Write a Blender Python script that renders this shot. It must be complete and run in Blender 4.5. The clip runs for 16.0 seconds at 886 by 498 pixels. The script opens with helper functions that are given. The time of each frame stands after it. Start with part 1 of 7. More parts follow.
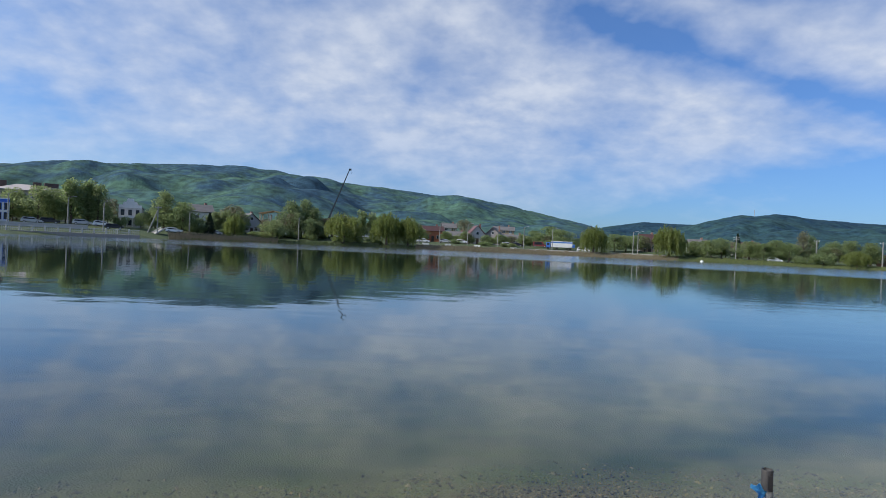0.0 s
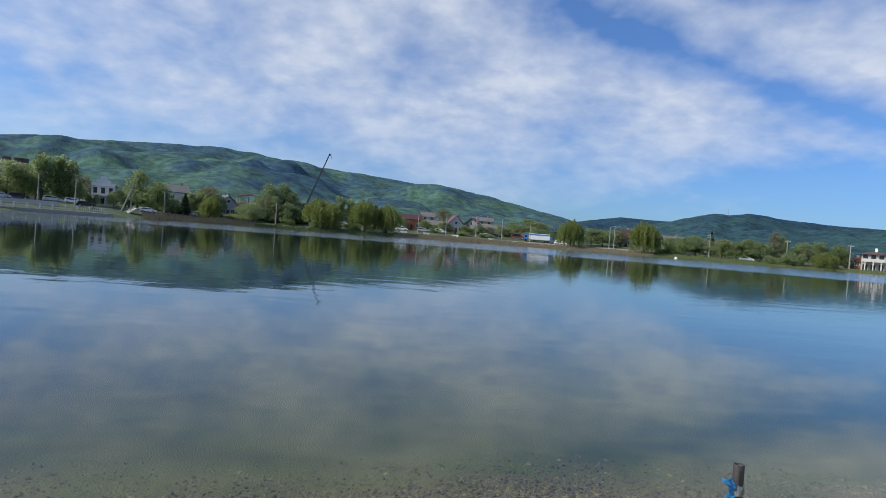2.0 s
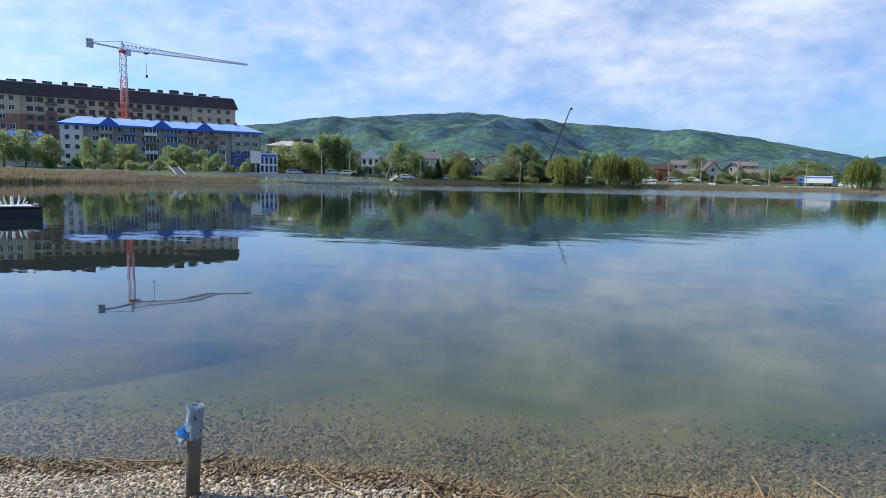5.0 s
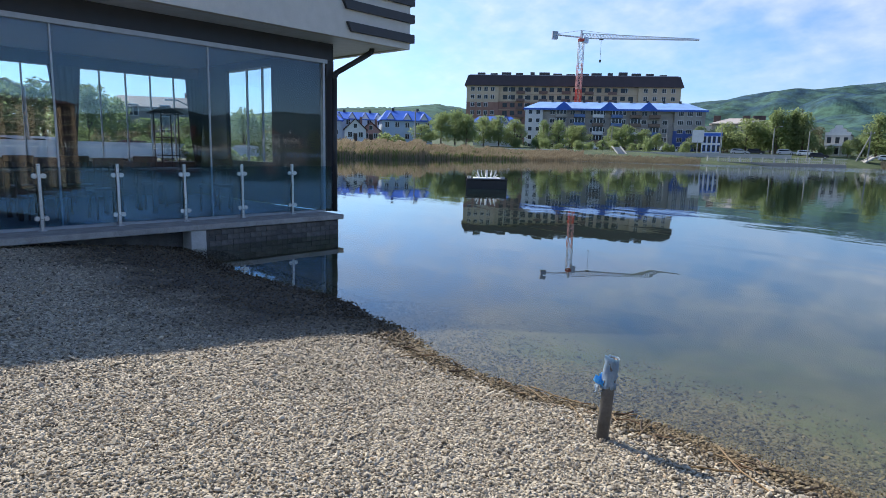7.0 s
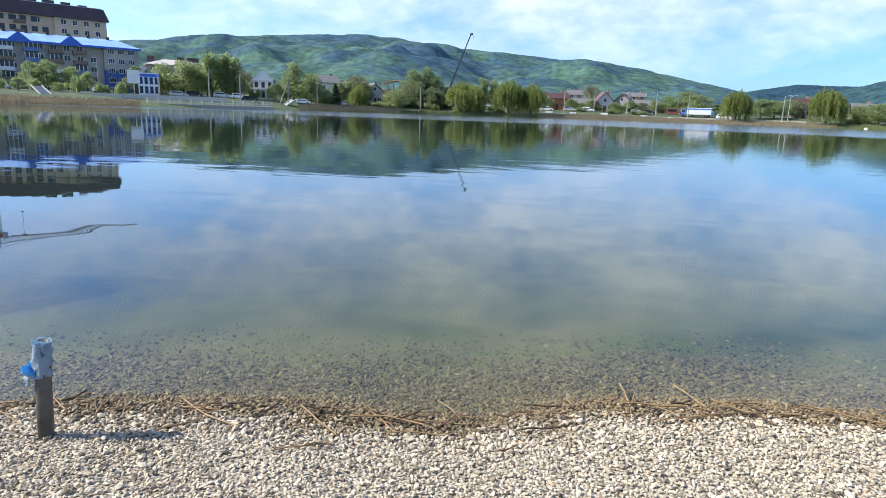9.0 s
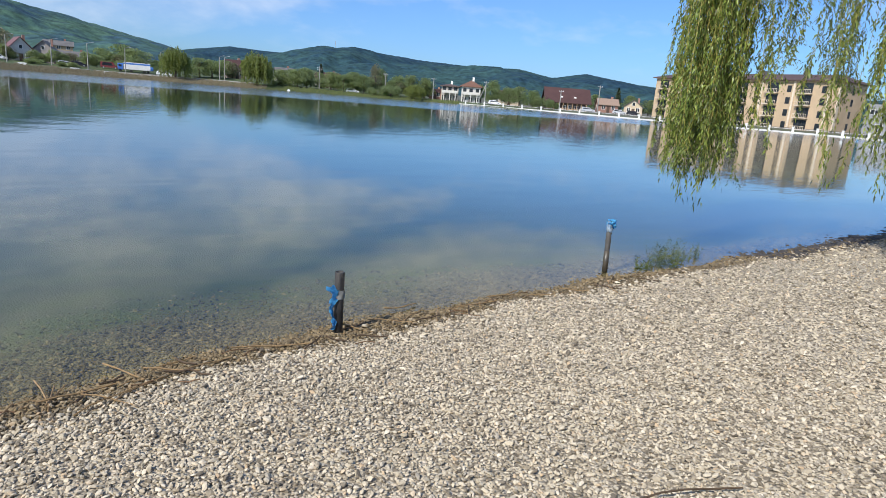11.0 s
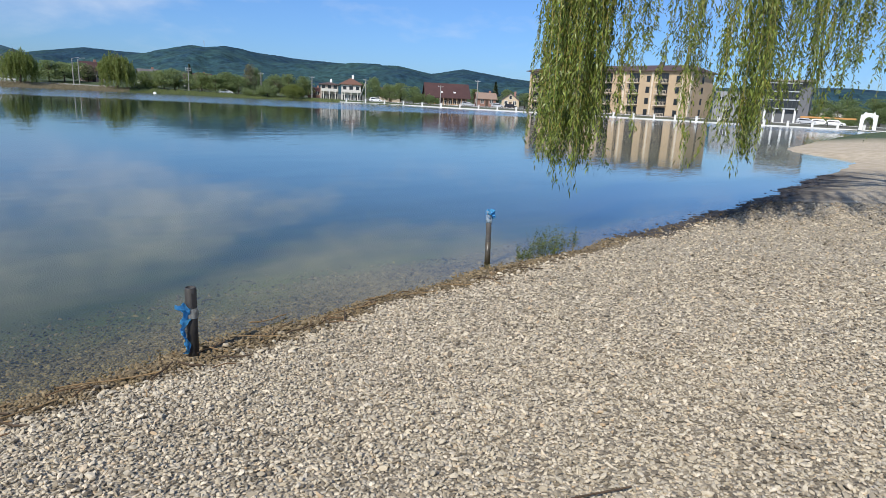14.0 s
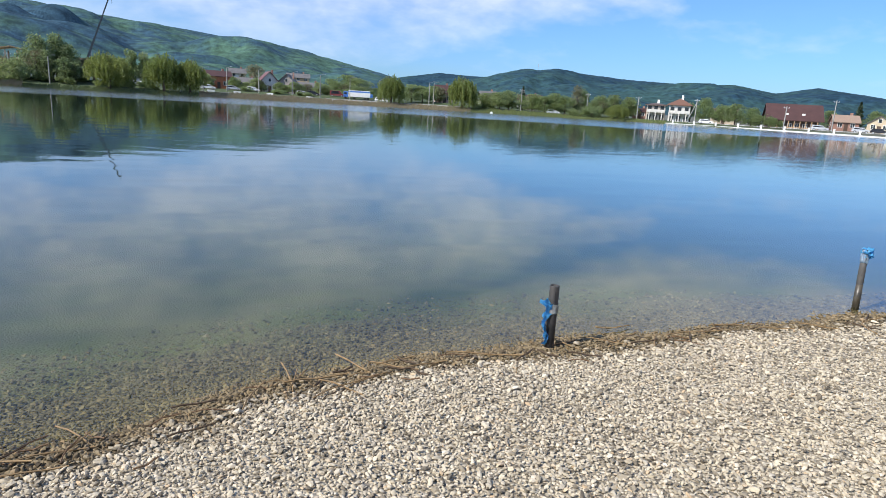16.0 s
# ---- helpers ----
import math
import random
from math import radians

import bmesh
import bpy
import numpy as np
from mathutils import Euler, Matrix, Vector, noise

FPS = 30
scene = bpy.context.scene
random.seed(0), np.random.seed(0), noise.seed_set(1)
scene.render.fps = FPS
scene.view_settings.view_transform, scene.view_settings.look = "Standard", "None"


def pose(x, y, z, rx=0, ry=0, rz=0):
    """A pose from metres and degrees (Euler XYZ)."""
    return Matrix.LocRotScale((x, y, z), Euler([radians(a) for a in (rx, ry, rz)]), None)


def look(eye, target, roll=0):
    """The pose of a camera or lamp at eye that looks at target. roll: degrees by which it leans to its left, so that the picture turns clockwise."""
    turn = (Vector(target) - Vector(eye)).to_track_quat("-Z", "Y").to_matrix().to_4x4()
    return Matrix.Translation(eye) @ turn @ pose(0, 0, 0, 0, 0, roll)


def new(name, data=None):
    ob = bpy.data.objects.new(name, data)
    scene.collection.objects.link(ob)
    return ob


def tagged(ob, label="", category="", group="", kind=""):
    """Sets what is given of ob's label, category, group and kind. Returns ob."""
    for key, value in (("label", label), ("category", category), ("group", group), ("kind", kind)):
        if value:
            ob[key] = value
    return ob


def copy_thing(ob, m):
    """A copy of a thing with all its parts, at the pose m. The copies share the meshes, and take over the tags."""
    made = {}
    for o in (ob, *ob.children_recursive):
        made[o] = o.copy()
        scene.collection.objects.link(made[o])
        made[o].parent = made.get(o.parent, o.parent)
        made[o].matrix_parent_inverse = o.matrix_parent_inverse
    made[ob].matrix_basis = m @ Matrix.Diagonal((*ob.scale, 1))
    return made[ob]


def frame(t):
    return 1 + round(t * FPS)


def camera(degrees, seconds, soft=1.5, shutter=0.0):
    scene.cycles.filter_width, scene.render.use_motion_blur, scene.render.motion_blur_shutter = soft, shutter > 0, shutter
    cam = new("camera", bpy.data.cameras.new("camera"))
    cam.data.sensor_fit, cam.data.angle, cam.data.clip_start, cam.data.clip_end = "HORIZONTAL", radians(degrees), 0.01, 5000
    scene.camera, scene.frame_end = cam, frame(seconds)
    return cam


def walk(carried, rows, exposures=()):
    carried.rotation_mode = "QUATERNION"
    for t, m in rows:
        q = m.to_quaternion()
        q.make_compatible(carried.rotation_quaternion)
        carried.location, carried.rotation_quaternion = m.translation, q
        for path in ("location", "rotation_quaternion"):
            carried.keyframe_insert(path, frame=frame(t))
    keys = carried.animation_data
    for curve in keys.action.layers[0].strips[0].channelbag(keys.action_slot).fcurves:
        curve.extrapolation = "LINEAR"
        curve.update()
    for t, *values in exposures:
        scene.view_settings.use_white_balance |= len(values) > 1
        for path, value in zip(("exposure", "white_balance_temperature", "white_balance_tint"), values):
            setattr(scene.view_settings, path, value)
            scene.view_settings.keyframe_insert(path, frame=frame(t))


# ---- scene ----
cam = camera(71.5, 16.0, soft=0.5)
PATH = [
    (0.0, (0.215, -0.100, 1.611), (0.215, 9.900, 1.547), 2.55),
    (0.5, (0.168, -0.062, 1.616), (1.139, 9.886, 1.926), 2.83),
    (1.0, (0.141, -0.055, 1.594), (1.093, 9.898, 1.772), 3.78),
    (1.5, (0.132, -0.075, 1.597), (0.613, 9.913, 1.607), 3.46),
    (2.0, (0.156, -0.121, 1.625), (0.525, 9.870, 1.405), 4.36),
    (2.5, (0.185, -0.187, 1.633), (-0.027, 9.797, 1.097), 5.58),
    (3.0, (0.151, -0.236, 1.651), (-0.841, 9.704, 1.196), 3.96),
    (3.2, (0.140, -0.250, 1.633), (-1.198, 9.630, 0.866), 3.74),
    (5.3, (-0.039, -0.176, 1.607), (-4.284, 8.791, 0.346), 0.86),
    (5.5, (-0.020, -0.223, 1.620), (-5.098, 8.284, 0.264), 2.01),
    (6.0, (0.044, -0.259, 1.629), (-6.397, 7.252, 0.181), 1.84),
    (6.5, (0.025, -0.252, 1.575), (-7.777, 5.802, 0.003), 1.53),
    (7.0, (0.072, -0.278, 1.564), (-8.391, 4.809, -0.012), 1.43),
    (7.5, (0.134, -0.310, 1.581), (-7.599, 5.794, -0.133), 1.74),
    (8.0, (0.152, -0.311, 1.615), (-6.010, 7.314, -0.360), 2.09),
    (8.5, (0.054, -0.133, 1.562), (-4.165, 8.652, -0.678), 1.55),
    (9.0, (0.051, -0.056, 1.552), (-1.765, 9.526, -0.659), 1.94),
    (9.5, (0.086, -0.020, 1.539), (0.839, 9.746, -0.479), 1.57),
    (10.0, (0.133, -0.016, 1.552), (2.975, 9.405, -0.229), 2.31),
    (10.2, (0.166, -0.022, 1.567), (3.802, 9.099, -0.325), 2.77),
    (12.3, (0.565, 0.134, 1.468), (7.654, 6.713, -1.074), 5.40),
    (12.5, (0.577, 0.122, 1.467), (7.543, 6.828, -1.085), 4.48),
    (13.0, (0.598, 0.099, 1.483), (7.530, 6.964, -0.709), 4.40),
    (13.5, (0.632, 0.127, 1.501), (7.922, 6.714, -0.360), 4.05),
    (14.0, (0.620, 0.154, 1.489), (7.833, 6.684, -0.819), 2.89),
    (14.5, (0.558, 0.180, 1.497), (7.737, 6.738, -0.841), 4.17),
    (15.0, (0.449, 0.191, 1.480), (6.628, 7.634, -1.055), 4.14),
    (15.5, (0.343, 0.181, 1.476), (5.067, 8.709, -0.749), 4.83),
    (16.0, (0.232, 0.141, 1.467), (3.438, 9.339, -0.799), 3.41),
]
walk(cam, [(t, look(eye, target, roll)) for t, eye, target, roll in PATH],
     [(0, -0.07), (3, -0.05), (5.5, 0.36), (7, 0.36), (7.5, 0.48), (8, 0.62), (9, 0.77), (10, 0.52), (12.3, 0.02), (14.9, 0.02), (15.5, 0.10), (16, 0.38)])


# ---- light ----
SUN_EL, SUN_FROM = 41.0, (-0.963, -0.27)
world = bpy.data.worlds.new("world")
scene.world = world
world.use_nodes = True


def node(tree, kind, x=0, **values):
    n = tree.nodes.new(kind)
    for key, value in values.items():
        if key in n.inputs:
            n.inputs[key].default_value = value
    return n


def math_node(tree, op, a, b=None, c=None, clamp=False):
    n = tree.nodes.new("ShaderNodeMath")
    n.operation, n.use_clamp = op, clamp
    for i, v in enumerate((a, b, c)):
        if v is None:
            continue
        if isinstance(v, (int, float)):
            n.inputs[i].default_value = v
        else:
            tree.links.new(v, n.inputs[i])
    return n.outputs[0]


def ramp_node(tree, fac, stops):
    n = tree.nodes.new("ShaderNodeValToRGB")
    while len(n.color_ramp.elements) < len(stops):
        n.color_ramp.elements.new(0.5)
    for e, (p, c) in zip(n.color_ramp.elements, stops):
        e.position = p
        e.color = (*c, 1) if isinstance(c, tuple) else (c, c, c, 1)
    tree.links.new(fac, n.inputs[0])
    return n.outputs[0]


def mix_colour(tree, fac, a, b, mode="MIX"):
    n = tree.nodes.new("ShaderNodeMix")
    n.data_type, n.blend_type = "RGBA", mode
    for i, v in ((0, fac), (6, a), (7, b)):
        if isinstance(v, (int, float)):
            n.inputs[i].default_value = v
        elif isinstance(v, tuple):
            n.inputs[i].default_value = (*v, 1)
        else:
            tree.links.new(v, n.inputs[i])
    return n.outputs[2]


def noise_node(tree, vector, scale, detail=4.0, rough=0.55, distort=0.0):
    n = node(tree, "ShaderNodeTexNoise", Scale=scale, Detail=detail, Roughness=rough, Distortion=distort)
    if vector is not None:
        tree.links.new(vector, n.inputs["Vector"])
    return n.outputs["Fac"]


def build_sky():
    t = world.node_tree
    t.nodes.clear()
    out = node(t, "ShaderNodeOutputWorld")
    bg = node(t, "ShaderNodeBackground", Strength=0.105)
    t.links.new(bg.outputs[0], out.inputs[0])
    sky = t.nodes.new("ShaderNodeTexSky")
    sky.sky_type, sky.sun_disc = "NISHITA", False
    sky.sun_elevation = radians(SUN_EL)
    sky.sun_rotation = math.atan2(SUN_FROM[0], SUN_FROM[1])
    sky.air_density, sky.dust_density, sky.ozone_density = 1.0, 0.6, 2.5
    co = node(t, "ShaderNodeTexCoord")
    sep = t.nodes.new("ShaderNodeSeparateXYZ")
    t.links.new(co.outputs["Generated"], sep.inputs[0])
    x, y, z = sep.outputs
    up = math_node(t, "MAXIMUM", z, 0.0)
    low = math_node(t, "ADD", up, 0.36)
    px, py = math_node(t, "DIVIDE", x, low), math_node(t, "DIVIDE", y, low)
    flat = t.nodes.new("ShaderNodeCombineXYZ")
    t.links.new(px, flat.inputs[0])
    t.links.new(py, flat.inputs[1])
    broad = noise_node(t, flat.outputs[0], 1.3, 3.0, 0.5, 0.2)
    mid = noise_node(t, flat.outputs[0], 3.6, 4.0, 0.5, 0.2)
    fine = noise_node(t, flat.outputs[0], 13.0, 4.0, 0.55, 0.1)
    # the cloud deck in plan: a broad bank ahead, its edge to the east, a clear lane across it
    deck = math_node(t, "MAXIMUM", z, 0.03)
    dx, dy = math_node(t, "DIVIDE", x, deck), math_node(t, "DIVIDE", y, deck)
    stir = math_node(t, "MULTIPLY_ADD", broad, 2.2, -1.1)
    east = math_node(t, "SUBTRACT", 1.0, math_node(t, "MULTIPLY_ADD", math_node(t, "ADD", dx, stir), 0.50, -1.25, True))
    lane = math_node(t, "MULTIPLY_ADD", dx, -0.62, math_node(t, "ADD", dy, math_node(t, "MULTIPLY_ADD", stir, 0.35, -2.20)))
    lane = math_node(t, "SUBTRACT", 1.0, math_node(t, "MULTIPLY", math_node(t, "ABSOLUTE", lane), 1.6), None, True)
    lane = math_node(t, "MULTIPLY", lane, math_node(t, "MULTIPLY_ADD", dx, 1.4, 0.3, True))
    span = math_node(t, "SQRT", math_node(t, "ADD", math_node(t, "MULTIPLY", dx, dx), math_node(t, "MULTIPLY", dy, dy)))
    high = math_node(t, "MULTIPLY", math_node(t, "MULTIPLY_ADD", dx, 1.5, 0.1, True), math_node(t, "MULTIPLY_ADD", span, -1.5, 4.3, True))
    high = math_node(t, "MAXIMUM", high, math_node(t, "MULTIPLY_ADD", span, -1.0, 2.5, True))
    lane = math_node(t, "MAXIMUM", lane, high)
    west = math_node(t, "MULTIPLY_ADD", dx, 0.16, 1.12, True)
    west = math_node(t, "MAXIMUM", west, 0.72)
    bank = math_node(t, "MULTIPLY", math_node(t, "MULTIPLY", east, math_node(t, "MULTIPLY_ADD", lane, -0.82, 1.0)), west)
    mass = math_node(t, "ADD", math_node(t, "MULTIPLY", broad, 0.25), math_node(t, "MULTIPLY", mid, 0.60))
    mass = math_node(t, "ADD", mass, math_node(t, "MULTIPLY", fine, 0.15))
    mass = math_node(t, "ADD", mass, math_node(t, "MULTIPLY_ADD", bank, 0.30, -0.17))
    cover = ramp_node(t, mass, [(0.38, 0.04), (0.54, 0.46), (0.70, 0.82)])
    cover = math_node(t, "MULTIPLY", cover, ramp_node(t, z, [(0.03, 0.25), (0.20, 1.0)]))
    puff = math_node(t, "ADD", math_node(t, "MULTIPLY", mid, 0.5), math_node(t, "MULTIPLY", fine, 0.5))
    white = ramp_node(t, puff, [(0.34, (4.9, 5.7, 7.2)), (0.66, (7.2, 7.7, 8.6))])
    clear = mix_colour(t, 1.0, sky.outputs[0], ramp_node(t, z, [(0.0, (0.50, 0.76, 1.22)), (0.4, (0.54, 0.89, 1.36))]), "MULTIPLY")
    # the haze is brighter towards the sun
    clear = mix_colour(t, 1.0, clear, ramp_node(t, math_node(t, "MULTIPLY_ADD", x, 0.5, 0.5), [(0.02, (1.75, 1.55, 1.35)), (0.25, (1.25, 1.18, 1.12)), (0.5, (1.0, 1.0, 1.0))]), "MULTIPLY")
    col = mix_colour(t, cover, clear, white)
    t.links.new(col, bg.inputs[0])


build_sky()
sun = new("sun", bpy.data.lights.new("sun", "SUN"))
sun.data.energy, sun.data.angle, sun.data.color = 5.0, radians(0.55), (1.0, 0.95, 0.87)
_c = math.cos(radians(SUN_EL))
sun.matrix_world = look((SUN_FROM[0] * _c * 50, SUN_FROM[1] * _c * 50, math.sin(radians(SUN_EL)) * 50), (0, 0, 0))

# ---- materials ----
MATS = {}


def paint(name, colour, rough=0.6, metal=0.0, vary=0.15, scale=6.0, bump=0.0, bump_scale=40.0, colour2=None, spec=0.5, random_tint=0.0, stretch=None):
    """A surface with two scales of colour variation, fine relief and optional tint per object."""
    if name in MATS:
        return MATS[name]
    m = MATS[name] = bpy.data.materials.new(name)
    m.use_nodes = True
    t = m.node_tree
    b = t.nodes["Principled BSDF"]
    b.inputs["Roughness"].default_value, b.inputs["Metallic"].default_value = rough, metal
    b.inputs["Specular IOR Level"].default_value = spec
    co = node(t, "ShaderNodeTexCoord").outputs["Object"]
    if stretch:
        mp = t.nodes.new("ShaderNodeMapping")
        mp.inputs["Scale"].default_value = stretch
        t.links.new(co, mp.inputs[0])
        co = mp.outputs[0]
    big, small = noise_node(t, co, scale, 4), noise_node(t, co, scale * 9, 3)
    fac = math_node(t, "ADD", math_node(t, "MULTIPLY", big, 0.65), math_node(t, "MULTIPLY", small, 0.35))
    dark = tuple(c * (1 - vary * 1.6) for c in colour)
    light = colour2 or tuple(min(0.95, c * (1 + vary * 1.6)) for c in colour)
    col = ramp_node(t, fac, [(0.3, dark), (0.7, light)])
    if random_tint:
        info = t.nodes.new("ShaderNodeObjectInfo").outputs["Random"]
        col = mix_colour(t, 1.0, col, ramp_node(t, info, [(0.0, 1 - random_tint), (1.0, 1.0)]), "MULTIPLY")
    t.links.new(col, b.inputs["Base Color"])
    t.links.new(math_node(t, "MULTIPLY_ADD", small, 0.25, rough - 0.12, True), b.inputs["Roughness"])
    if bump:
        bn = node(t, "ShaderNodeBump", Strength=min(1.0, bump), Distance=0.01)
        t.links.new(noise_node(t, co, bump_scale, 4), bn.inputs["Height"])
        t.links.new(bn.outputs[0], b.inputs["Normal"])
    return m


def leaf_paint(name, dark, light, trans=0.25, rough=0.5):
    if name in MATS:
        return MATS[name]
    m = MATS[name] = bpy.data.materials.new(name)
    m.use_nodes = True
    t = m.node_tree
    b = t.nodes["Principled BSDF"]
    b.inputs["Roughness"].default_value = rough
    geo = t.nodes.new("ShaderNodeNewGeometry")
    info = t.nodes.new("ShaderNodeObjectInfo").outputs["Random"]
    col = ramp_node(t, geo.outputs["Random Per Island"], [(0.0, dark), (1.0, light)])
    big = noise_node(t, node(t, "ShaderNodeTexCoord").outputs["Object"], 0.5, 2)
    col = mix_colour(t, 1.0, col, ramp_node(t, big, [(0.3, 0.85), (0.7, 1.0)]), "MULTIPLY")
    col = mix_colour(t, 1.0, col, ramp_node(t, info, [(0.0, (0.84, 0.90, 0.86)), (1.0, (1.0, 1.0, 1.0))]), "MULTIPLY")
    t.links.new(col, b.inputs["Base Color"])
    tr = t.nodes.new("ShaderNodeBsdfTranslucent")
    t.links.new(col, tr.inputs[0])
    mx = node(t, "ShaderNodeMixShader")
    mx.inputs[0].default_value = trans
    t.links.new(b.outputs[0], mx.inputs[1])
    t.links.new(tr.outputs[0], mx.inputs[2])
    t.links.new(mx.outputs[0], t.nodes["Material Output"].inputs[0])
    return m


def gloss_share(t, f0, normal=None):
    """Share of mirrored light by the angle of view, the same from both sides."""
    lw = node(t, "ShaderNodeLayerWeight", Blend=0.5)
    if normal is not None:
        t.links.new(normal, lw.inputs["Normal"])
    return math_node(t, "MULTIPLY_ADD", math_node(t, "POWER", lw.outputs["Facing"], 5.0), 1 - f0, f0)


def glass_paint(name, tint=(0.8, 0.88, 0.9), rough=0.0, ior=1.5):
    if name in MATS:
        return MATS[name]
    m = MATS[name] = bpy.data.materials.new(name)
    m.use_nodes = True
    t = m.node_tree
    t.nodes.remove(t.nodes["Principled BSDF"])
    tr = t.nodes.new("ShaderNodeBsdfTransparent")
    tr.inputs[0].default_value = (*tint, 1)
    gl = node(t, "ShaderNodeBsdfGlossy", Roughness=rough)
    mx = node(t, "ShaderNodeMixShader")
    t.links.new(gloss_share(t, ((ior - 1) / (ior + 1)) ** 2), mx.inputs[0])
    t.links.new(tr.outputs[0], mx.inputs[1])
    t.links.new(gl.outputs[0], mx.inputs[2])
    t.links.new(mx.outputs[0], t.nodes["Material Output"].inputs[0])
    return m


# ---- building blocks ----
def thing(name, label, category, m=None, group="", kind=""):
    ob = new(name)
    ob.empty_display_size = 0.2
    if m is not None:
        ob.matrix_world = m
    return tagged(ob, label, category, group, kind)


def part(name, bm, material, parent=None, label="", smooth=False):
    me = bpy.data.meshes.new(name)
    bm.to_mesh(me)
    bm.free()
    if smooth:
        for p in me.polygons:
            p.use_smooth = True
    for mt in (material if isinstance(material, (list, tuple)) else [material]):
        me.materials.append(mt)
    ob = new(name, me)
    ob.parent = parent
    if label:
        ob["label"] = label
    return ob


def raw_part(name, verts, faces, material, parent=None, label="", smooth=False):
    me = bpy.data.meshes.new(name)
    me.from_pydata(verts, [], faces)
    if smooth:
        me.polygons.foreach_set("use_smooth", [False] * len(me.polygons))
    me.materials.append(material)
    ob = new(name, me)
    ob.parent = parent
    if label:
        ob["label"] = label
    return ob


def box(bm, x0, x1, y0, y1, z0, z1, bevel=0.0):
    r = bmesh.ops.create_cube(bm, size=1, matrix=Matrix.Translation(((x0 + x1) / 2, (y0 + y1) / 2, (z0 + z1) / 2)) @ Matrix.Diagonal((abs(x1 - x0), abs(y1 - y0), abs(z1 - z0), 1)))
    if bevel:
        edges = list({e for v in r["verts"] for e in v.link_edges})
        bmesh.ops.bevel(bm, geom=edges, offset=bevel, segments=2, affect="EDGES", profile=0.5)
    return bm


def bar(bm, a, b, r, r2=None, sides=8):
    """A round bar from a to b."""
    a, b = Vector(a), Vector(b)
    d = b - a
    m = Matrix.Translation((a + b) / 2) @ d.to_track_quat("Z", "Y").to_matrix().to_4x4()
    bmesh.ops.create_cone(bm, cap_ends=True, segments=sides, radius1=r, radius2=r if r2 is None else r2, depth=d.length, matrix=m)
    return bm


def beam(bm, a, b, w, h=None):
    """A square bar from a to b."""
    a, b = Vector(a), Vector(b)
    d = b - a
    m = Matrix.Translation((a + b) / 2) @ d.to_track_quat("Z", "Y").to_matrix().to_4x4() @ Matrix.Diagonal((w, h or w, d.length, 1))
    bmesh.ops.create_cube(bm, size=1, matrix=m)
    return bm


def B():
    return bmesh.new()


def polar(az, d, z=0.0):
    a = radians(az)
    return Vector((-math.sin(a) * d, math.cos(a) * d, z))


def facing(az, d, z=0.0, turn=0.0):
    """The pose at bearing az whose local -y looks back at the beach; turn swings it to the left."""
    p = polar(az, d, z)
    return pose(p.x, p.y, p.z, 0, 0, az + turn)


def interp(x, pts):
    return float(np.interp(x, [p[0] for p in pts], [p[1] for p in pts]))


# ---- ground, lake bed and water ----
SHORE = [(-60, -6), (-25, -4), (-14, -0.5), (-11.5, 0.75), (-10.5, 1.00), (-9.0, 1.22), (-7.8, 1.42), (-7.2, 1.62), (-6.5, 1.86), (-5.6, 2.03), (-4.5, 2.05), (-3.5, 2.15), (-2.5, 2.45), (-1.3, 2.72), (-0.2, 2.95), (0.5, 3.25), (1.2, 3.45),
         (2.6, 3.5), (4.9, 3.53), (7, 3.5), (10, 3.4), (13, 3.45), (19.6, 3.95), (25.5, 4.3), (31, 4.9), (34.5, 8.2), (38, 9.3), (60, 12.1), (120, 19.0), (200, 24)]
FAR = [(-115, 60), (-95, 150), (-80, 158), (-70, 152), (-60, 165), (-54, 178), (-46, 195), (-38, 205), (-30, 203), (-10, 203), (3, 195), (10, 191), (22, 184), (27, 165), (36, 152), (48, 142),
       (57, 125), (69, 103), (74, 75), (80, 48), (95, 42), (125, 40)]
SX, SY = np.array(SHORE).T
FA, FD = np.array(FAR).T


def wobble(x, y, s):
    return np.sin(x * s + 1.3 * np.sin(y * s * 0.7)) * np.cos(y * s * 1.1 + 0.8 * np.sin(x * s * 0.6))


def ground_z(x, y):
    """Height of land and lake bed: negative under the lake."""
    x, y = np.asarray(x, float), np.asarray(y, float)
    shore = np.interp(x, SX, SY) + 0.035 * np.sin(x * 2.1) + 0.018 * np.sin(x * 5.3 + 1)
    inside = y - shore
    az = np.degrees(np.arctan2(-x, y))
    r = np.hypot(x, y)
    across = np.interp(az, FA, FD) - r
    near = np.where(inside < 0, np.interp(-inside, [0, 0.6, 3.2, 8, 40], [0, 0.085, 0.33, 0.55, 0.8]), -np.interp(inside, [0, 1, 3, 8, 30], [0, 0.13, 0.5, 1.2, 2.5]))
    far = np.where(across < 0, np.interp(-across, [0, 2, 8, 18, 40, 90, 400, 5000], [0, 0.6, 1.3, 2.4, 2.9, 4.5, 14, 20]), -np.interp(across, [0, 3, 20], [0, 0.5, 2.0]))
    far = far * np.where(far > 0, np.interp(az, [-45, -30, -17, 70, 78], [0.30, 0.42, 1.0, 1.0, 0.32]), 1.0)
    z = np.maximum(near, far)
    on_land = np.clip(z, 0, 1)
    return z + 0.010 * wobble(x, y, 2.3) + 0.2 * on_land * wobble(x, y, 0.11) * (r > 40)


